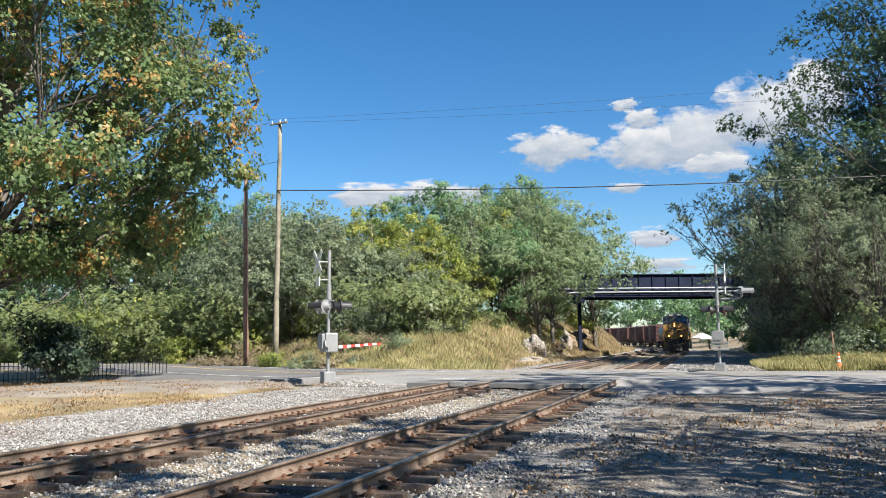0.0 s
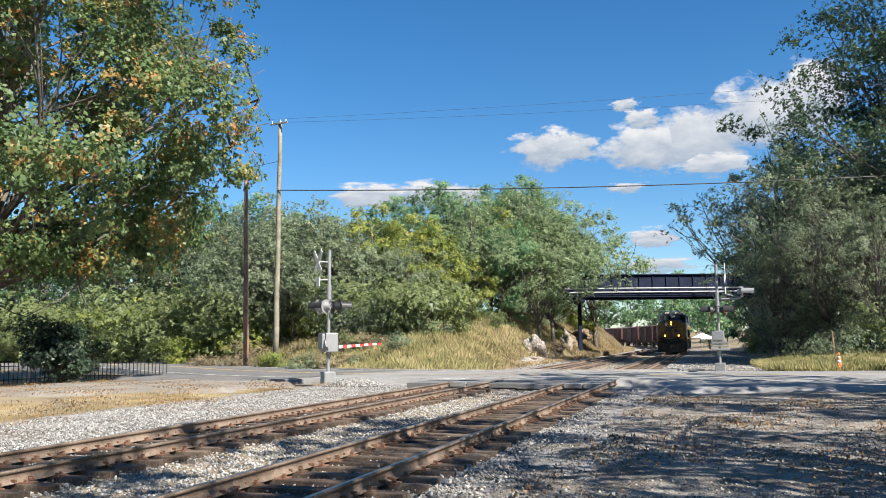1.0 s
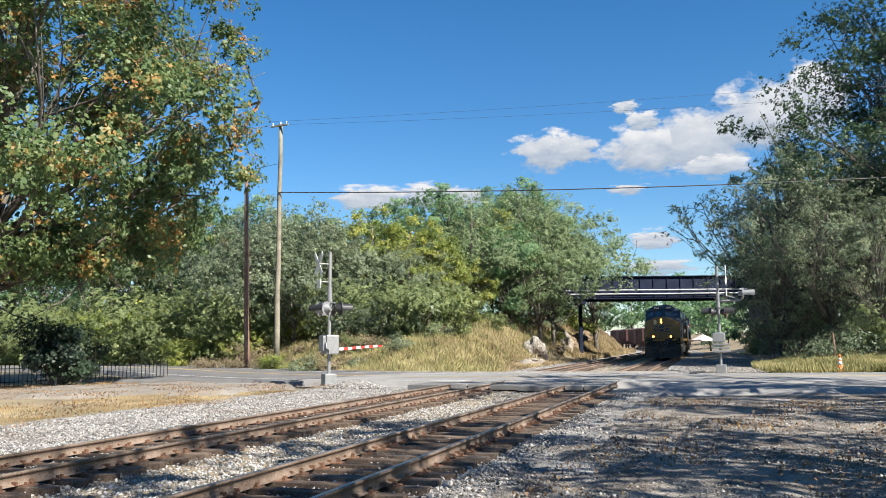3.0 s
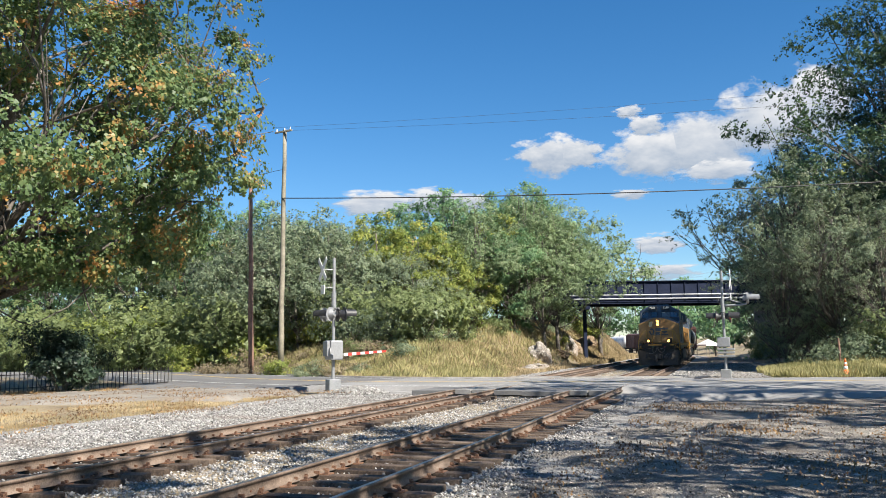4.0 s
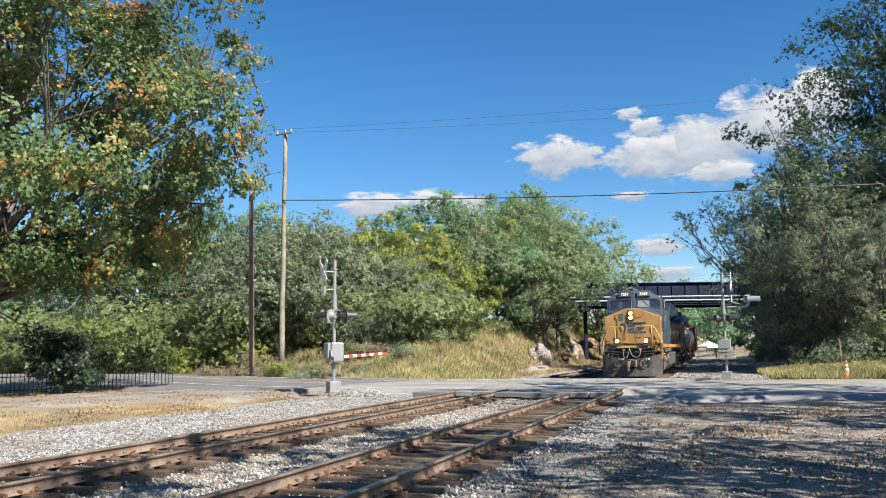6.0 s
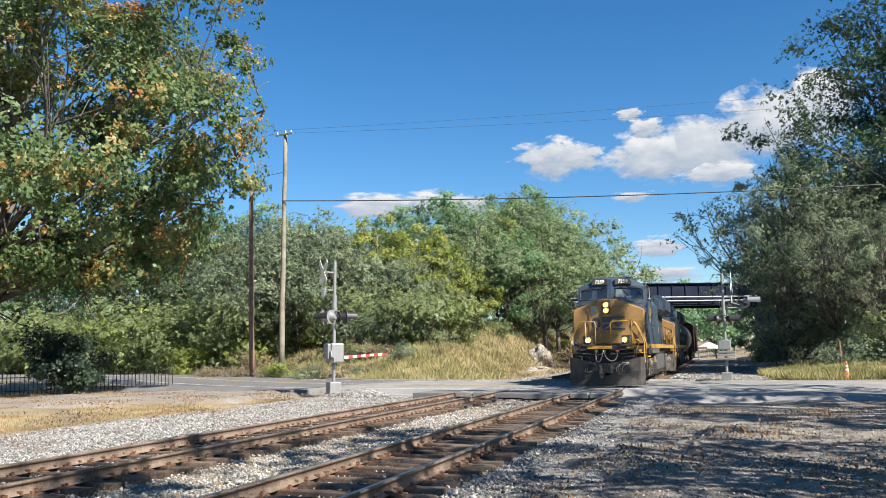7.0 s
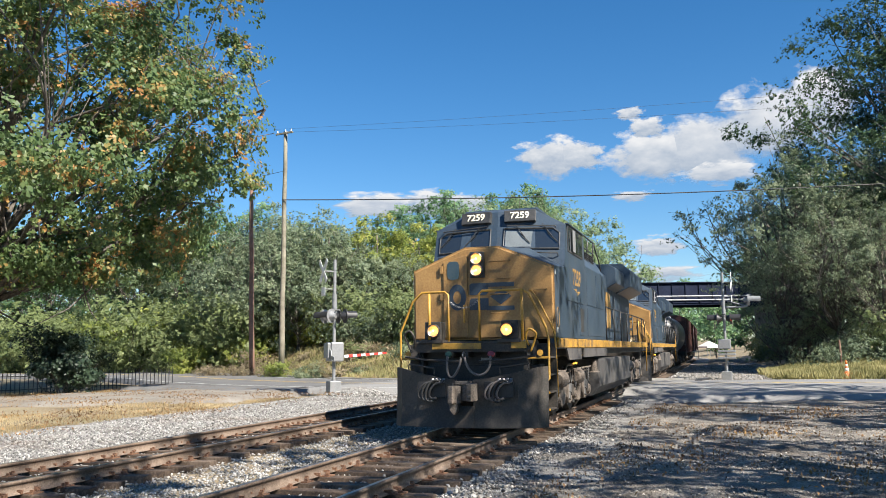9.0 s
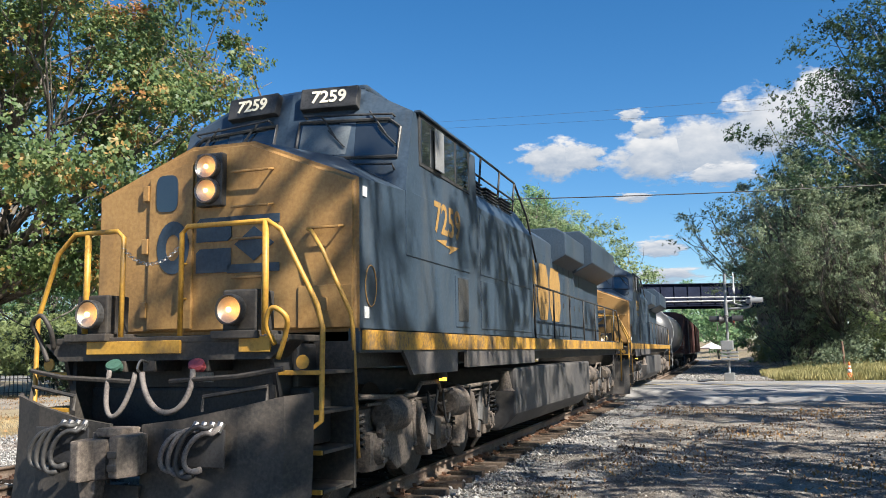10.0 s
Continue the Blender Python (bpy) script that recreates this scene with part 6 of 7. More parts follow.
        box(bm, (sx * 1.506, 0.16, 3.08), (0.012, 0.09, 0.1), 0.003)
        part("reflector_plate", bm, M["tank_white"], cab)
        bm = BM()
        box(bm, (sx * 1.506, 0.2, 1.92), (0.012, 0.1, 0.11), 0.003)
        part("data_plate", bm, M["tank_white"], cab)
        bm = BM()
        tube(bm, [(sx * 1.508, 0.3 + 0.13 * math.cos(w), 2.18 + 0.2 * math.sin(w)) for w in np.linspace(0, 2 * math.pi, 25)], 0.006, 5)
        part("oval_mark", bm, M["faded_yellow"], cab)
        bm = BM()
        cyl(bm, (sx * 1.36, 2.75, 1.22), (sx * 1.36, 2.75, 1.36), 0.09, 0.06, 14)
        ml = part("marker_lamp_housing", bm, M["frame_black"], L)
        bm = BM()
        cyl(bm, (sx * 1.40, 2.72, 1.19), (sx * 1.40, 2.72, 1.23), 0.05, 0.045, 14)
        part("marker_lamp", bm, M["amber"], ml, "small glowing amber lamp")
    # roof: horns, antenna dome
    bm = BM()
    box(bm, (0, 2.8, 4.66), (1.7, 2.2, 0.08), 0.03)
    box(bm, (0.2, 2.6, 4.73), (0.9, 0.7, 0.08), 0.03)
    part("roof_hatch", bm, M["blue"], cab)
    # headlight cluster in the nose
    bm = BM()
    box(bm, (-0.08, -0.03, 3.28), (0.30, 0.1, 0.54), 0.02)
    hl = part("headlight_box", bm, M["lamp_ring"], nose, "black twin headlight housing")
    for z in (3.40, 3.16):
        lamp_parts(hl, (-0.08, -0.083, z), 0.108, "headlight", "glowing warm headlight", "steel")
    # nose door, porthole, hatch, lettering blocks
    bm = BM()
    prism(bm, [(-0.82, 1.8), (-0.3, 1.8), (-0.3, 3.5), (-0.82, 3.36)], "y", -0.035, 0.01, 0.01)
    door = part("nose_door", bm, M["yellow"], nose)
    bm = BM()
    prism(bm, [(-0.60 + 0.13 * math.copysign(abs(math.cos(a)) ** 0.5, math.cos(a)), 3.18 + 0.19 * math.copysign(abs(math.sin(a)) ** 0.5, math.sin(a))) for a in np.linspace(0, 2 * math.pi, 24, endpoint=False)], "y", -0.045, -0.03)
    part("porthole", bm, M["glass"], door)
    for z in (2.0, 2.65, 3.2):
        bm = BM()
        box(bm, (-0.86, -0.03, z), (0.07, 0.04, 0.16), 0.008)
        part("hinge", bm, M["yellow"], door)
    bm = BM()
    tube(bm, [(-0.36, -0.03, 2.1), (-0.36, -0.1, 2.1), (-0.36, -0.1, 2.45), (-0.36, -0.03, 2.45)], 0.016, 6)
    part("door_handle", bm, M["bright_yellow"], door)
    bm = BM()
    box(bm, (1.17, -0.008, 1.98), (0.56, 0.02, 0.40), 0.006)
    box(bm, (1.15, -0.02, 2.0), (0.1, 0.02, 0.13), 0.004)
    part("sand_hatch", bm, M["yellow"], nose)
    # emblem: plain dark blue blocks in place of the lettering
    bm = BM()
    ring = [(math.cos(a) * 0.19, math.sin(a) * 0.27) for a in np.linspace(0, 2 * math.pi, 25)]
    for k in range(24):
        (x0, z0), (x1, z1) = ring[k], ring[k + 1]
        prism(bm, [(-0.52 + x0, 2.62 + z0), (-0.52 + x1, 2.62 + z1), (-0.52 + x1 * .45, 2.62 + z1 * .5), (-0.52 + x0 * .45, 2.62 + z0 * .5)], "y", -0.042, -0.03)
    bmesh.ops.remove_doubles(bm, verts=bm.verts[:], dist=1e-5)
    part("emblem_ring", bm, M["blue"], nose, "dark blue emblem ring")
    bm = BM()
    prism(bm, [(-0.26, 2.35), (0.10, 2.35), (0.14, 2.40), (0.14, 2.59), (-0.22, 2.59), (-0.26, 2.55)], "y", -0.014, -0.002)
    part("emblem_block", bm, M["blue"], nose)
    bm = BM()
    prism(bm, [(-0.26, 2.66), (0.10, 2.66), (0.14, 2.70), (0.14, 2.90), (-0.22, 2.90), (-0.26, 2.86)], "y", -0.014, -0.002)
    part("emblem_block", bm, M["blue"], nose)
    for z in (2.86, 2.38):
        bm = BM()
        box(bm, (0.39, -0.008, z), (0.58, 0.012, 0.085))
        part("emblem_bar", bm, M["blue"], nose)
    bm = BM()
    prism(bm, [(0.18, 2.62), (0.40, 2.79), (0.62, 2.62), (0.40, 2.45)], "y", -0.014, -0.002)
    part("emblem_block", bm, M["blue"], nose)
    # grab irons on the nose
    for z, x0, x1 in ((3.33, 0.18, 0.6), (2.98, 0.18, 0.6), (2.66, 0.2, 0.55), (2.28, 0.2, 0.55), (2.72, 1.05, 1.35)):
        bm = BM()
        tube(bm, [(x0, 0, z + .02), (x0, -0.09, z), (x1, -0.09, z), (x1, 0, z + .02)], 0.013, 6)
        part("grab_iron", bm, M["yellow"], nose)
    # front deck
    bm = BM()
    box(bm, (0, -0.42, 1.68), (2.3, 0.92, 0.06), 0.01)
    part("front_deck", bm, M["frame_black"], L)
    bm = BM()
    box(bm, (-0.28, -0.89, 1.615), (1.0, 0.03, 0.115), 0.006)
    part("deck_edge", bm, M["bright_yellow"], L, "yellow painted deck edge")
    bm = BM()
    box(bm, (0.96, -0.89, 1.625), (0.3, 0.03, 0.13), 0.006)
    part("deck_edge", bm, M["bright_yellow"], L)
    bm = BM()
    prism(bm, [(-1.1, 1.5), (1.1, 1.5), (1.28, 1.66), (-1.28, 1.66)], "y", -0.875, -0.6)
    part("anticlimber", bm, M["frame_black"], L)
    # ditch lights
    for sx in (-1, 1):
        bm = BM()
        box(bm, (sx * 0.78, -0.70, 1.92), (0.34, 0.30, 0.36), 0.02)
        box(bm, (sx * 0.78, -0.72, 1.71), (0.46, 0.44, 0.07), 0.01)
        dl = part("ditch_light", bm, M["frame_black"], L)
        lamp_parts(dl, (sx * 0.74, -0.90, 1.92), 0.112, "ditch_lamp", "glowing ditch lamp", "lamp_ring")
    # end hand rails
    for x0, x1 in ((0.18, 1.15),):
        handrail(L, [(x0, -0.85, 1.68), (x0, -0.85, 2.62), (x0 + .06, -0.85, 2.68), (x1 - .1, -0.85, 2.68), (x1 + 0.02, -0.84, 2.6), (1.46, -0.72, 1.95), (1.5, -0.7, 1.75), (1.5, -0.72, 0.98), (1.40, -0.9, 0.86)], 0.024)
        handrail(L, [(x1 - .12, -0.85, 1.68), (x1 - .12, -0.85, 2.68)], 0.03)
    handrail(L, [(-0.45, -0.85, 1.68), (-0.45, -0.85, 2.62), (-0.52, -0.85, 2.68), (-1.0, -0.85, 2.68), (-1.2, -0.84, 2.5), (-1.5, -0.75, 1.9), (-1.5, -0.75, 1.1), (-1.42, -0.85, 0.95)], 0.024)
    handrail(L, [(-0.85, -0.85, 1.68), (-0.85, -0.85, 2.66)], 0.03)
    handrail(L, [(1.0, -0.03, 2.72), (1.06, -0.09, 2.7), (1.2, -0.12, 2.5), (1.5, -0.14, 1.9), (1.52, -0.14, 1.75), (1.53, -0.05, 0.6)], 0.021, name="grab_rail")
    bm = BM()
    pts = [(-0.45 + 0.63 * t, -0.86, 2.52 - 0.16 * 4 * t * (1 - t)) for t in np.linspace(0, 1, 26)]
    for i, q in enumerate(pts):
        a = radians(90 * (i % 2))
        tube(bm, [(q[0] + 0.018 * math.cos(w), q[1] + 0.011 * math.sin(w) * math.cos(a), q[2] + 0.011 * math.sin(w) * math.sin(a) + .006 * math.sin(w)) for w in np.linspace(0, 2 * math.pi, 7)], 0.004, 4)
    part("safety_chain", bm, M["steel"], L)
    # draw gear, plow, hoses
    bm = BM()
    box(bm, (0, -0.20, 1.42), (2.3, 0.6, 0.42), 0.03)
    box(bm, (0, -0.28, 1.0), (2.6, 0.5, 0.5), 0.03)
    for x in (-1.08, 1.08):
        prism(bm, [(-0.86, 1.6), (-0.45, 1.6), (-0.45, 0.9), (-0.62, 0.9)], "x", x - 0.02, x + 0.02)
    # blacker than the underframe: the deep shade below the deck, put into colour
    part("pilot_beam", bm, M["sig_black"], L)
    for x in (-0.43, -0.115, 0.43):
        bm = BM()
        box(bm, (x, -0.68, 1.45), (0.13, 0.40, 0.10), 0.012)
        part("socket_bracket", bm, M["frame_black"], L)
    bm = BM()
    tube(bm, smooth_line([(-0.115, -0.86, 1.47), (-0.115, -0.98, 1.5), (-0.115, -1.03, 1.43), (-0.115, -0.98, 1.39)], 5), 0.012, 6)
    part("cable_hanger", bm, M["steel"], L)
    bm = BM()
    box(bm, (0.2, -0.502, 1.34), (0.2, 0.012, 0.09), 0.003)
    part("data_plate", bm, M["galv"], L)
    for sx in (-1, 1):
        bm = BM()
        cols = [(0.16, -1.30, 0.98), (0.5, -1.28, 1.02), (1.0, -1.2, 1.12), (1.35, -1.08, 1.2), (1.52, -0.9, 1.22)]
        rows_ = []
        for x, y, zt in cols:
            low = [bm.verts.new((sx * x, y + 0.05 * (1 - t) - (0.12 * (1 - t) ** 2), 0.10 + (zt - 0.10) * t)) for t in np.linspace(0, 1, 6)]
            rows_.append(low)
        for a, b in zip(rows_, rows_[1:]):
            for k in range(5):
                bm.faces.new((a[k], b[k], b[k + 1], a[k + 1]))
        bmesh.ops.recalc_face_normals(bm, faces=bm.faces[:])
        bmesh.ops.solidify(bm, geom=bm.faces[:], thickness=0.035)
        part("plow_blade", bm, M["frame_black"], L, "dusty black snow plow blade")
        if sx > 0:
            bm = BM()
            prism(bm, [(-1.385, 0.10), (-1.35, 0.10), (-1.32, 0.50), (-1.355, 0.50)], "x", -0.19, 0.19)
            part("plow_nose", bm, M["frame_black"], L)
        bm = BM()
        tube(bm, [(sx * 0.65, -1.18, 1.08), (sx * 0.65, -1.16, 1.2), (sx * 1.2, -1.08, 1.28), (sx * 1.2, -1.1, 1.15)], 0.018, 6)
        tube(bm, [(sx * 0.2, -1.0, 1.32), (sx * 0.9, -1.05, 1.36), (sx * 1.3, -1.0, 1.42)], 0.022, 6)
        part("uncoupling_lever", bm, M["frame_black"], L)
        bm = BM()
        box(bm, (sx * 0.66, -1.285, 0.80), (0.56, 0.03, 0.30), 0.01, None)
        part("hose_pocket", bm, M["sig_black"], L)
        bm = BM()
        tube(bm, smooth_line([(sx * 1.16, -0.9, 1.62), (sx * 1.12, -0.98, 1.78), (sx * 1.2, -1.02, 1.92), (sx * 1.32, -1.0, 1.84), (sx * 1.28, -0.94, 1.7), (sx * 1.2, -0.92, 1.5)], 5), 0.022, 8)
        part("lift_handle", bm, M["bright_yellow"] if sx > 0 else M["frame_black"], L, smooth=True)
        for k in range(4):
            bm = BM()
            x = sx * 0.66 + 0.075 * (k - 1.5)
            dr = 0.15 + 0.025 * ((k * 7) % 3)
            arc = [(x + 0.13, -1.29, 0.97)] + [(x + 0.12 * math.cos(w) + 0.06 * math.sin(w), -1.33 - 0.06 * math.sin(w * 0.5), 0.78 + dr * math.sin(w)) for w in np.linspace(1.2, 5.2, 13)]
            tube(bm, arc, [0.026] + [0.021] * 11 + [0.028, 0.028], 8)
            part("brake_hose", bm, M["hose_black"] if sx < 0 or k == 2 else M["rubber"], L, smooth=True)
            bm = BM()
            cyl(bm, (x + 0.13, -1.27, 1.0), (x + 0.115, -1.31, 0.93), 0.032, seg=10)
            part("hose_fitting", bm, M["steel"], L)
    bm = BM()
    box(bm, (0, -1.10, 0.72), (0.22, 0.6, 0.22), 0.02)
    prism(bm, [(0.02, -1.30), (-0.02, -1.46), (0.10, -1.50), (0.14, -1.66), (0.24, -1.68), (0.30, -1.52), (0.26, -1.34), (0.14, -1.26)], "z", 0.60, 0.92, 0.02)
    box(bm, (0.0, -1.38, 0.93), (0.26, 0.24, 0.07), 0.02)
    cp = part("coupler", bm, M["truck_grime"], L, "dusty knuckle coupler")
    bm = BM()
    prism(bm, [(-0.02, -1.34), (-0.20, -1.36), (-0.26, -1.50), (-0.22, -1.68), (-0.12, -1.70), (-0.10, -1.56), (-0.02, -1.50)], "z", 0.56, 0.88, 0.02)
    cyl(bm, (-0.16, -1.44, 0.50), (-0.16, -1.44, 0.93), 0.035, seg=12)
    prism(bm, [(-0.24, 0.56), (-0.06, 0.56), (-0.08, 0.40), (-0.14, 0.34), (-0.22, 0.42)], "y", -1.56, -1.44, 0.015)
    part("knuckle", bm, M["truck_grime"], cp)
    for z in (0.68, 0.78):
        bm = BM()
        box(bm, (0.19, -1.675, z), (0.08, 0.03, 0.055), 0.01)
        part("lock_slot", bm, M["sig_black"], cp)
    for sx, col in ((-1, "mu_green"), (1, "mu_red")):
        bm = BM()
        cyl(bm, (sx * 0.43, -0.95, 1.455), (sx * 0.43 + 0.005, -0.965, 1.475), 0.072, 0.066, 20)
        cyl(bm, (sx * 0.43, -0.86, 1.44), (sx * 0.43, -0.95, 1.44), 0.045, 0.045, 14)
        part("cable_socket", bm, M[col], L)
    bm = BM()
    tube(bm, [(-0.43 + 0.28 * (1 - math.cos(w)) / 2 - .05 * math.sin(w), -1.0 - 0.06 * math.sin(w), 1.42 - 0.40 * math.sin(w)) for w in np.linspace(0, math.pi * .98, 16)], 0.023, 8)
    tube(bm, [(0.43 - 0.52 * (1 - math.cos(w)) / 2 + .05 * math.sin(w), -1.0 - 0.06 * math.sin(w), 1.42 - 0.36 * math.sin(w)) for w in np.linspace(0, math.pi * .98, 16)], 0.025, 8)
    part("jumper_cable", bm, M["rubber"], L, "drooping pale dusty jumper cable", smooth=True)
    # steps
    for sx in (-1, 1):
        bm = BM()
        prism(bm, [(-0.75, 1.65), (-0.12, 1.65), (-0.12, 0.38), (-0.75, 0.38)], "x", sx * 1.05 - 0.03, sx * 1.05 + 0.03)
        box(bm, (sx * 1.28, -0.12, 1.0), (0.5, 0.05, 1.3))
        sw = part("step_well", bm, M["frame_black"], L)
        for z in (0.40, 0.72, 1.05, 1.38):
            bm = BM()
            box(bm, (sx * 1.28, -0.42, z), (0.48, 0.58, 0.03), 0.006)
            st = part("step", bm, M["frame_black"], sw)
            bm = BM()
            box(bm, (sx * 1.28, -0.725, z), (0.46, 0.03, 0.04), 0.006)
            part("step_edge", bm, M["bright_yellow"], sw)
        bm = BM()
        cyl(bm, (sx * 1.34, -0.745, 1.47), (sx * 1.34, -0.76, 1.47), 0.06, seg=20)
        part("marker_plate", bm, M["bright_yellow"], sw)
    # body side sill with the yellow stripe
    for sx in (-1, 1):
        bm = BM()
        box(bm, (sx * 1.52, 9.9, 1.66), (0.04, 19.6, 0.19), 0.006)
        part("sill_stripe", bm, M["sill_paint"], L, "worn yellow stripe along the sill")
        bm = BM()
        box(bm, (sx * 1.44, 9.9, 1.66), (0.12, 19.7, 0.24), 0.01)
        part("side_sill", bm, M["blue"], L)
        bm = BM()
        prism(bm, [(1.1, 1.56), (2.95, 1.56), (2.95, 1.30), (1.4, 1.30)], "x", sx * 1.5 - 0.02, sx * 1.5 + 0.02)
        prism(bm, [(3.35, 1.56), (7.3, 1.56), (7.3, 1.34), (3.35, 1.34)], "x", sx * 1.5 - 0.02, sx * 1.5 + 0.02)
        part("skirt_panel", bm, M["skirt_dust"], L)
    bm = BM()
    box(bm, (0, 9.8, 1.52), (2.6, 19.6, 0.26), 0.02)
    part("underframe", bm, M["frame_black"], L)
    # equipment cabinet behind the cab, full width, then the narrower hood
    bm = BM()
    prism(bm, [(-1.5, 1.74), (1.5, 1.74), (1.5, 3.55), (1.25, 3.95), (1.1, 4.1), (-1.1, 4.1), (-1.25, 3.95), (-1.5, 3.55)], "y", 3.98, 7.4, 0.02)
    cb = part("equipment_cabinet", bm, M["blue"], L)
    bm = BM()
    prism(bm, [(-0.95, 1.74), (0.95, 1.74), (0.95, 3.95), (0.7, 4.15), (-0.7, 4.15), (-0.95, 3.95)], "y", 7.38, 18.7, 0.02)
    hood = part("engine_hood", bm, M["blue"], L)
    for sx in (-1, 1):
        for y0, y1, z0, z1 in ((2.95, 3.55, 1.85, 2.5), (4.1, 7.2, 1.85, 2.52), (4.1, 5.6, 2.6, 3.45), (5.7, 7.2, 2.6, 3.45), (1.25, 3.6, 2.58, 3.3)):
            bm = BM()
            box(bm, (sx * 1.502, (y0 + y1) / 2, (z0 + z1) / 2), (0.02, y1 - y0, z1 - z0), 0.006)
            part("side_door", bm, M["blue"], cb)
        bm = BM()
        box(bm, (sx * 1.512, 3.25, 2.2), (0.02, 0.42, 0.55), 0.004)
        part("dark_vent", bm, M["lamp_ring"], cb)
        text_part("road_number", "7259", 0.52, M["faded_yellow"], cb, pose(sx * 1.516, 2.65, 3.12, 90, 0, 90 * sx), 0.001)
        bm = BM()
        prism(bm, [(2.2, 2.86), (2.6, 2.9), (2.55, 2.83), (3.1, 2.86), (2.7, 2.74), (2.75, 2.8)], "x", sx * 1.515 - .003, sx * 1.515 + .003)
        part("lightning_mark", bm, M["faded_yellow"], cb)
        for i in range(12):
            bm = BM()
            y = 7.7 + i * 0.72
            box(bm, (sx * 0.955, y, 2.75), (0.03, 0.68, 1.75), 0.008)
            d = part("hood_door", bm, M["blue"], hood)
            bm = BM()
            box(bm, (sx * 0.975, y + 0.28, 2.6), (0.02, 0.04, 0.12))
            part("latch", bm, M["frame_black"], d)
        # yellow emblem blocks on the hood side
        for y0, w in ((9.0, 1.05), (10.2, 1.05), (11.4, 1.2)):
            bm = BM()
            prism(bm, [(y0 + .2, 2.2), (y0 + w - .2, 2.2), (y0 + w, 2.5), (y0 + w, 3.1), (y0 + w - .2, 3.4), (y0 + .2, 3.4), (y0, 3.1), (y0, 2.5)], "x", sx * 0.976 - .004, sx * 0.976 + .004)
            part("side_emblem", bm, M["faded_yellow"], hood, "worn yellow emblem block")
        # roof-level railing behind the cab
        for y in (4.05, 5.1, 6.2, 7.2):
            handrail(cb, [(sx * 1.2, y, 3.9), (sx * 1.25, y, 4.5)], 0.018, "lamp_ring", "railing_post")
        handrail(cb, [(sx * 1.2, 4.0, 4.42), (sx * 1.25, 4.1, 4.52), (sx * 1.25, 7.2, 4.5), (sx * 1.3, 7.9, 4.0), (sx * 1.35, 8.4, 3.2)], 0.02, "lamp_ring", "railing")
        handrail(cb, [(sx * 1.24, 4.05, 4.2), (sx * 1.24, 7.2, 4.18)], 0.016, "lamp_ring", "railing")
        for i in range(3):
            bm = BM()
            for k in range(7):
                box(bm, (sx * 1.19, 4.5 + i * 0.9, 3.72 + k * 0.05), (0.3, 0.7, 0.015), 0, None)
            part("louvre", bm, M["lamp_ring"], cb)
        # side walkway rail
        pts = [(sx * 1.5, 7.5, 1.76), (sx * 1.5, 7.5, 2.7), (sx * 1.5, 18.6, 2.7), (sx * 1.5, 19.0, 2.5), (sx * 1.5, 19.3, 1.76)]
        handrail(L, pts, 0.02, "lamp_ring", "walkway_rail")
        for y in np.arange(9.2, 18.6, 1.75):
            handrail(L, [(sx * 1.5, y, 1.76), (sx * 1.5, y, 2.7)], 0.018, "lamp_ring", "rail_post")
        handrail(L, [(sx * 1.5, 19.35, 0.6), (sx * 1.52, 19.3, 1.7), (sx * 1.5, 19.1, 2.6)], 0.022, "bright_yellow", "grab_rail")
        bm = BM()
        box(bm, (sx * 1.22, 13.2, 1.735), (0.6, 11.6, 0.03))
        part("walkway", bm, M["frame_black"], L)
    # radiator wings at the rear
    bm = BM()
    prism(bm, [(-1.5, 3.75), (-1.0, 3.5), (1.0, 3.5), (1.5, 3.75), (1.5, 4.35), (1.2, 4.6), (-1.2, 4.6), (-1.5, 4.35)], "y", 14.4, 18.6, 0.03)
    prism(bm, [(-1.3, 3.7), (-0.9, 3.5), (0.9, 3.5), (1.3, 3.7), (1.3, 4.2), (1.05, 4.35), (-1.05, 4.35), (-1.3, 4.2)], "y", 11.8, 14.3, 0.03)
    part("radiator_wing", bm, M["blue"], L)
    bm = BM()
    cyl(bm, (0, 11.0, 4.1), (0, 11.0, 4.4), 0.28, seg=16)
    part("exhaust_stack", bm, M["frame_black"], L)
    # fuel tank
    bm = BM()
    prism(bm, [(-1.48, 0.55), (-1.2, 0.28), (1.2, 0.28), (1.48, 0.55), (1.48, 1.28), (-1.48, 1.28)], "y", 6.1, 13.4, 0.05)
    part("fuel_tank", bm, M["tank_grey"], L, "dusty grey fuel tank")
    for sx in (-1, 1):
        bm = BM()
        cyl(bm, (sx * 1.25, 13.55, 0.95), (sx * 1.25, 14.6, 0.95), 0.2, seg=18)
        part("air_reservoir", bm, M["truck_grime"], L)
        bm = BM()
        cyl(bm, (sx * 1.36, 5.85, 1.22), (sx * 1.36, 5.85, 1.10), 0.06, 0.085, seg=18)
        cyl(bm, (sx * 1.36, 5.85, 1.10), (sx * 1.36, 5.85, 0.96), 0.085, 0.11, seg=18)
        cyl(bm, (sx * 1.36, 5.85, 0.96), (sx * 1.36, 5.85, 0.92), 0.11, 0.15, seg=18)
        part("bell", bm, M["truck_grime"], L)
    bm = BM()
    box(bm, (0, 20.0, 1.0), (2.4, 0.3, 0.9), 0.03)
    box(bm, (0, 20.4, 0.65), (0.3, 0.7, 0.3), 0.05)
    part("rear_beam", bm, M["frame_black"], L)
    truck(L, 3.1)
    truck(L, 16.6)
    return L


M["mu_green"] = surface("green_socket_cap", [(0.3, (0.02, 0.06, 0.045)), (0.6, (0.035, 0.09, 0.065))], 6, 40, 0.6)
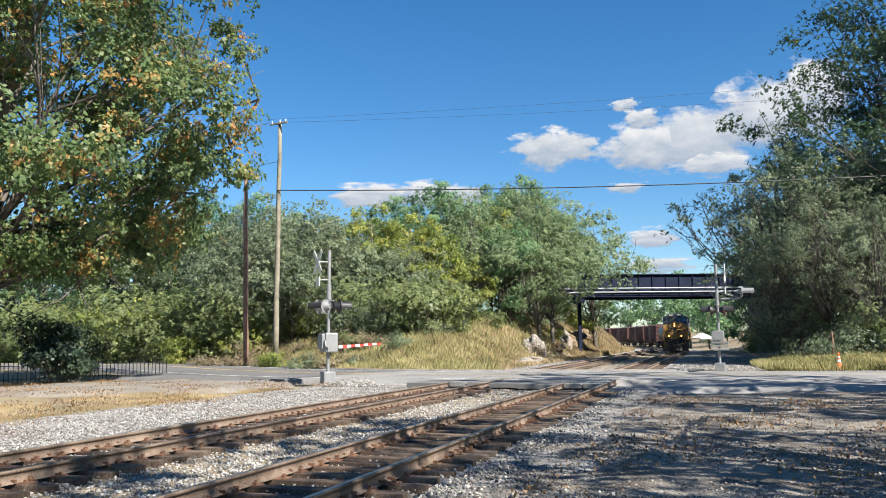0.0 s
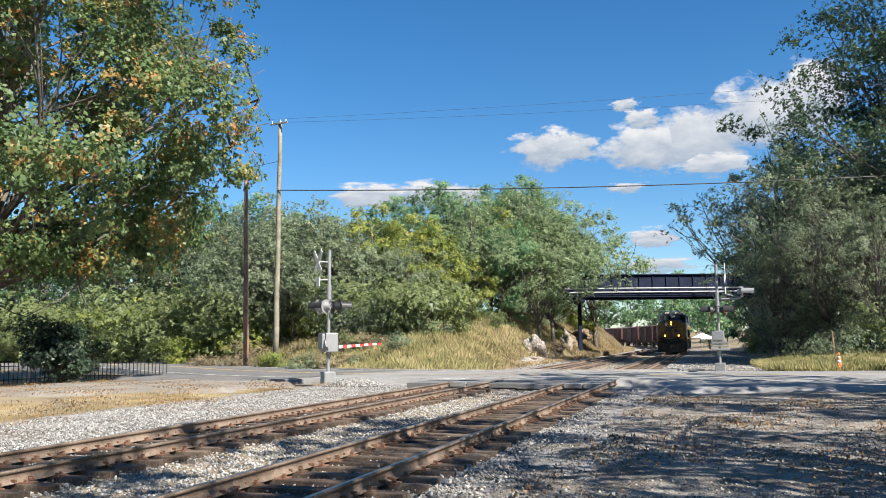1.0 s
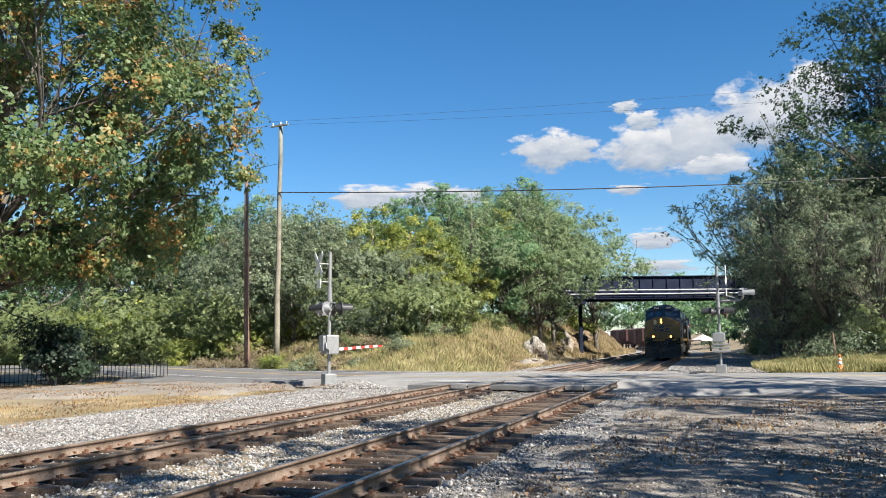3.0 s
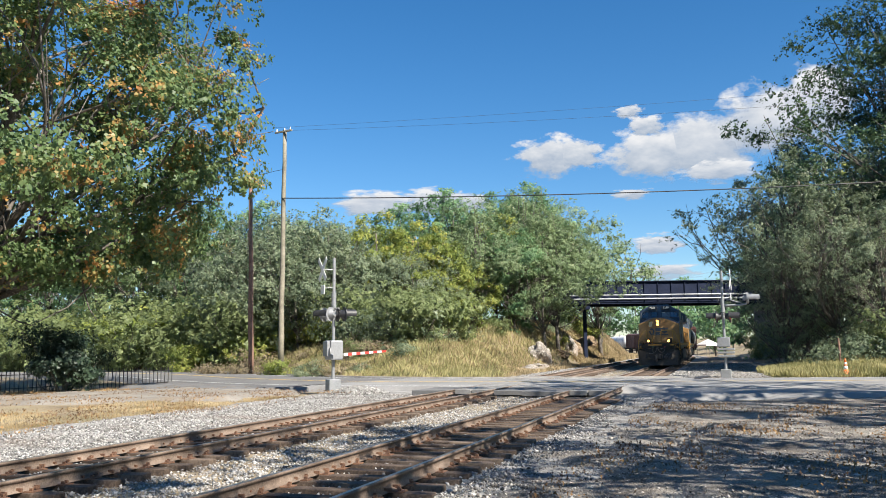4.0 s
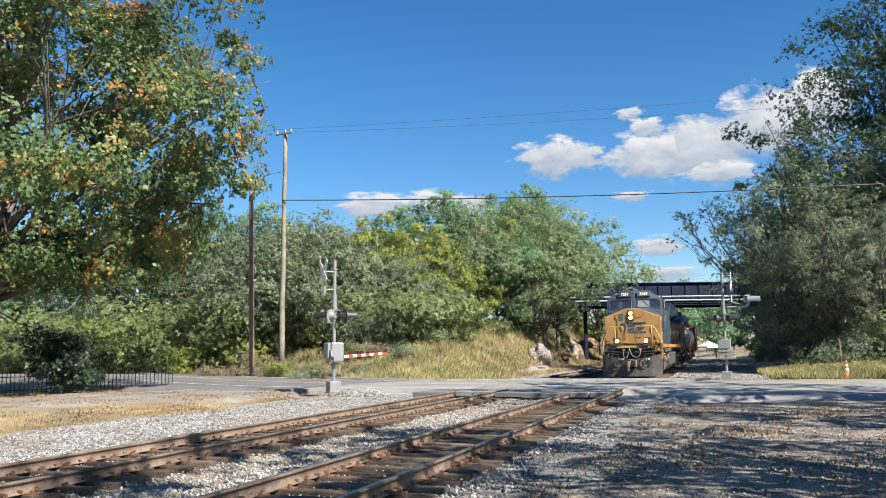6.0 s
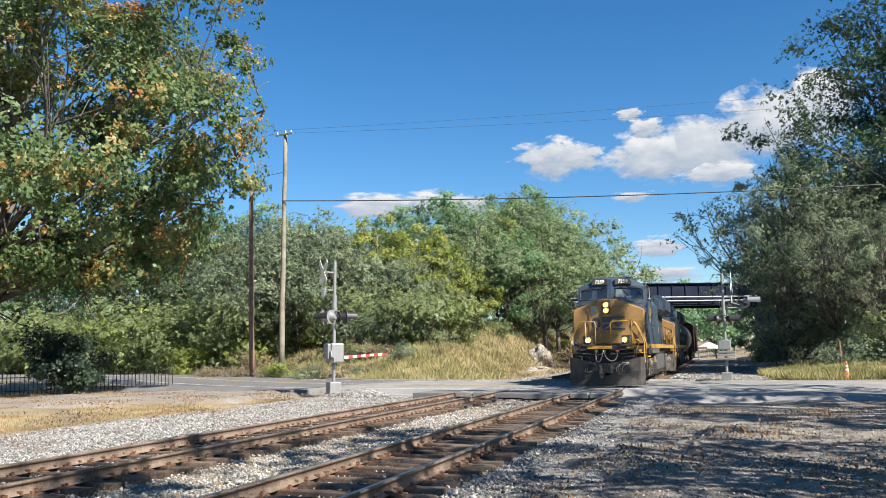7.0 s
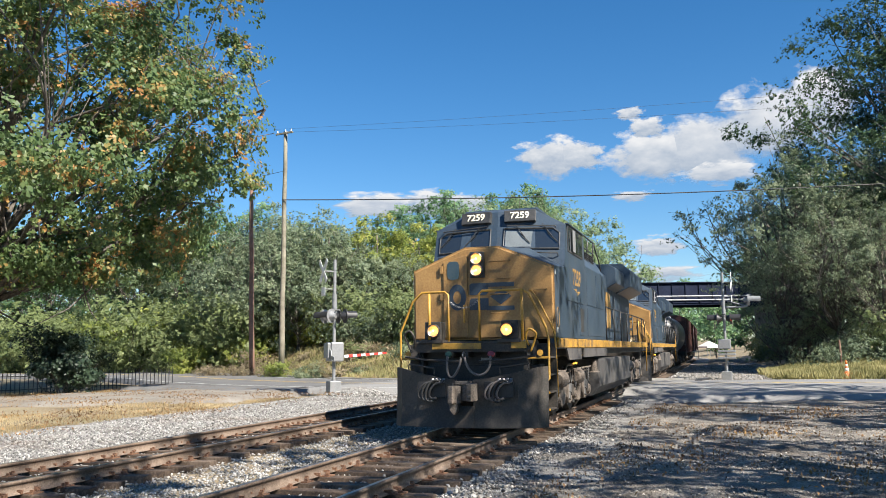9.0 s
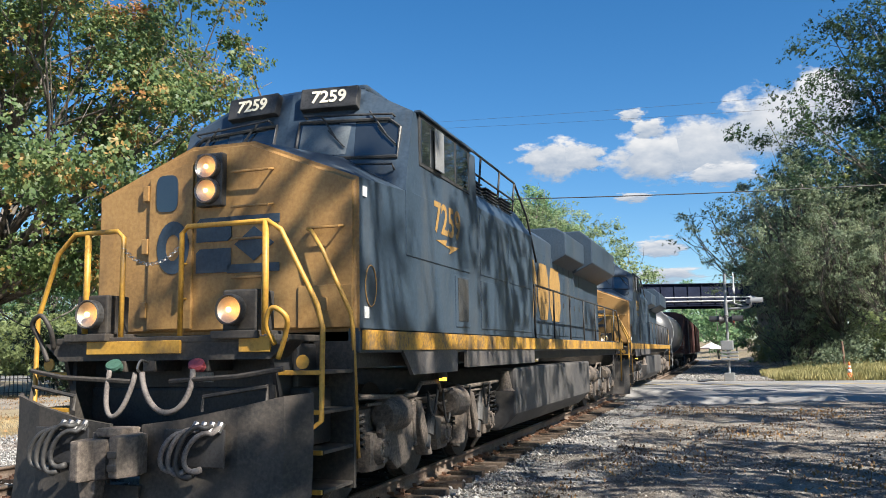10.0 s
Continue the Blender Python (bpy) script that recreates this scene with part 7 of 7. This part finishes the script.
M["mu_red"] = surface("red_socket_cap", [(0.3, (0.30, 0.05, 0.06)), (0.6, (0.40, 0.08, 0.09))], 6, 40, 0.6)

loco = build_loco()
loco_b = copy_thing(loco, Matrix())
loco_b["label"] = "second yellow and dark blue diesel locomotive with unlit lamps"
UNLIT = {}
for o in loco_b.children_recursive:
    if o.name.startswith(("headlight.", "ditch_lamp")):
        if o.data not in UNLIT:
            UNLIT[o.data] = o.data.copy()
            UNLIT[o.data].materials[0] = M["reflector"]
        o.data = UNLIT[o.data]
LOCO_B_SPIN = [(o, o.location.y, WHEEL_R) for o in loco_b.children if o.name.startswith("wheelset")]


def freight_truck(parent, yc):
    for sx in (-1, 1):
        bm = BM()
        prism(bm, [(yc - 1.15, 0.5), (yc - 0.9, 0.68), (yc - 0.3, 0.8), (yc + 0.3, 0.8), (yc + 0.9, 0.68), (yc + 1.15, 0.5), (yc + 0.8, 0.38), (yc + 0.4, 0.25), (yc - 0.4, 0.25), (yc - 0.8, 0.38)], "x", sx * 1.05 - .08, sx * 1.05 + .08, 0.02)
        part("side_frame", bm, M["truck_grime"], parent)
    for a in (-0.89, 0.89):
        wheelset(parent, yc + a, 0.457)


def build_tank_car(mat, label):
    t = empty("tank_car", label=label, category="tank car")
    bm = BM()
    prof = [(0.0, 0.15), (0.08, 0.7), (0.3, 1.15), (0.65, 1.45), (1.1, 1.53)]
    ys = [(0.8 + a, r) for a, r in prof] + [(15.2 - a, r) for a, r in prof[::-1]]
    rings = [[bm.verts.new((r * math.cos(k * math.pi / 16), y, 2.55 + r * math.sin(k * math.pi / 16))) for k in range(32)] for y, r in ys]
    for a, b in zip(rings, rings[1:]):
        for k in range(32):
            bm.faces.new((a[k], b[k], b[(k + 1) % 32], a[(k + 1) % 32]))
    bm.faces.new(rings[0]), bm.faces.new(rings[-1][::-1])
    bmesh.ops.recalc_face_normals(bm, faces=bm.faces[:])
    part("tank", bm, mat, t, smooth=True)
    bm = BM()
    cyl(bm, (0, 8, 4.0), (0, 8, 4.35), 0.5, seg=20)
    part("dome", bm, mat, t)
    for y in (1.9, 14.1):
        bm = BM()
        tube(bm, [(1.545 * math.cos(a), y, 2.55 + 1.545 * math.sin(a)) for a in np.linspace(0, 2 * math.pi, 33)], 0.02, 5)
        part("band", bm, M["galv"], t)
    bm = BM()
    box(bm, (0, 8, 1.0), (0.5, 15.6, 0.3), 0.02)
    for y in (0.2, 15.8):
        box(bm, (0, y, 1.05), (2.9, 0.25, 0.3), 0.02)
        box(bm, (0, y + (-0.35 if y < 1 else .35), 0.75), (0.3, 0.6, 0.3), 0.03)
    for y in (2.6, 13.4):
        box(bm, (0, y, 1.4), (1.6, 1.2, 0.8), 0.05)
    part("frame", bm, M["frame_black"], t)
    for sx in (-1, 1):
        for y in (0.2, 15.8):
            bm = BM()
            for z in (0.6, 1.0, 1.4, 1.8):
                tube(bm, [(sx * 1.3, y, z), (sx * 1.5, y, z)], 0.012, 5)
            tube(bm, [(sx * 1.5, y, 0.5), (sx * 1.5, y, 2.2)], 0.015, 5)
            part("ladder", bm, M["galv"], t)
    freight_truck(t, 2.6)
    freight_truck(t, 13.4)
    return t


def build_boxcar():
    t = empty("boxcar", label="maroon ribbed freight car with rusty sides", category="freight car")
    bm = BM()
    prism(bm, [(-1.5, 1.1), (1.5, 1.1), (1.5, 4.2), (0.9, 4.42), (-0.9, 4.42), (-1.5, 4.2)], "y", 0.6, 15.4, 0.03)
    part("body", bm, M["maroon"], t)
    for sx in (-1, 1):
        for i in range(15):
            bm = BM()
            box(bm, (sx * 1.53, 0.9 + i * 1.01, 2.65), (0.08, 0.1, 3.0))
            part("rib", bm, M["maroon"], t)
        bm = BM()
        box(bm, (sx * 1.55, 8.0, 2.6), (0.05, 2.9, 2.9), 0.01)
        part("sliding_door", bm, M["maroon"], t)
    bm = BM()
    box(bm, (0, 8, 4.45), (1.0, 14.4, 0.06), 0.01)
    part("roof_walk", bm, M["galv"], t)
    for y in (0.55, 15.45):
        for z in (1.6, 2.4, 3.2, 3.9):
            bm = BM()
            box(bm, (0, y, z), (2.8, 0.08, 0.14), 0.02)
            part("end_rib", bm, M["maroon"], t)
    bm = BM()
    box(bm, (0, 8, 0.95), (0.6, 15.9, 0.35), 0.02)
    box(bm, (0, -0.1, 0.75), (0.3, 0.7, 0.3), 0.03)
    box(bm, (0, 16.1, 0.75), (0.3, 0.7, 0.3), 0.03)
    part("frame", bm, M["frame_black"], t)
    freight_truck(t, 2.6)
    freight_truck(t, 13.4)
    return t


tank = build_tank_car(M["tank_black"], "dark grey railway tank car")
box_a = build_boxcar()
boxes = [box_a] + [copy_thing(box_a, Matrix()) for _ in range(4)]
tank_w = build_tank_car(M["tank_white"], "white railway tank car")
tank_w2 = copy_thing(tank_w, Matrix())

# front offset behind the leading nose, and the two truck places of each vehicle
TRAIN = [(loco, 0.0, 3.1, 16.6), (loco_b, 22.3, 3.1, 16.6), (tank, 44.2, 2.6, 13.4)]
for i, b in enumerate(boxes):
    TRAIN.append((b, 61.2 + i * 16.9, 2.6, 13.4))
TRAIN += [(tank_w, 61.2 + 5 * 16.9, 2.6, 13.4), (tank_w2, 61.2 + 6 * 16.9, 2.6, 13.4)]
LOCO_A_SPIN = [q for q in SPINNING if q[0].parent == loco]


def nose_at(t):
    """Distance along the line of the leading nose at t seconds."""
    return 31.08 - 9.77 * (t - 7.5) + 0.0768 * (t - 7.5) ** 2


def vehicle_pose(s, a, b):
    p, q = Vector(on_line(s + a)[:3]), Vector(on_line(s + b)[:3])
    d = (q - p).normalized()
    o = p - d * a
    return pose(o.x, o.y, o.z, math.degrees(math.asin(d.z)), 0, -math.degrees(math.atan2(d.x, d.y)))


def motions():
    times = [i * 0.25 for i in range(41)]
    for ob, off, a, b in TRAIN:
        walk(ob, [(t, vehicle_pose(nose_at(t) + off, a, b)) for t in times])
    for ws, y, r in LOCO_A_SPIN + LOCO_B_SPIN + [q for q in SPINNING if q[0].parent == tank]:
        walk(ws, [(t, pose(0, y, r, math.degrees((nose_at(0) - nose_at(t)) / r), 0, 0)) for t in [i / (15 if r > 0.5 else 30) for i in range(151 if r > 0.5 else 301)]])


motions()
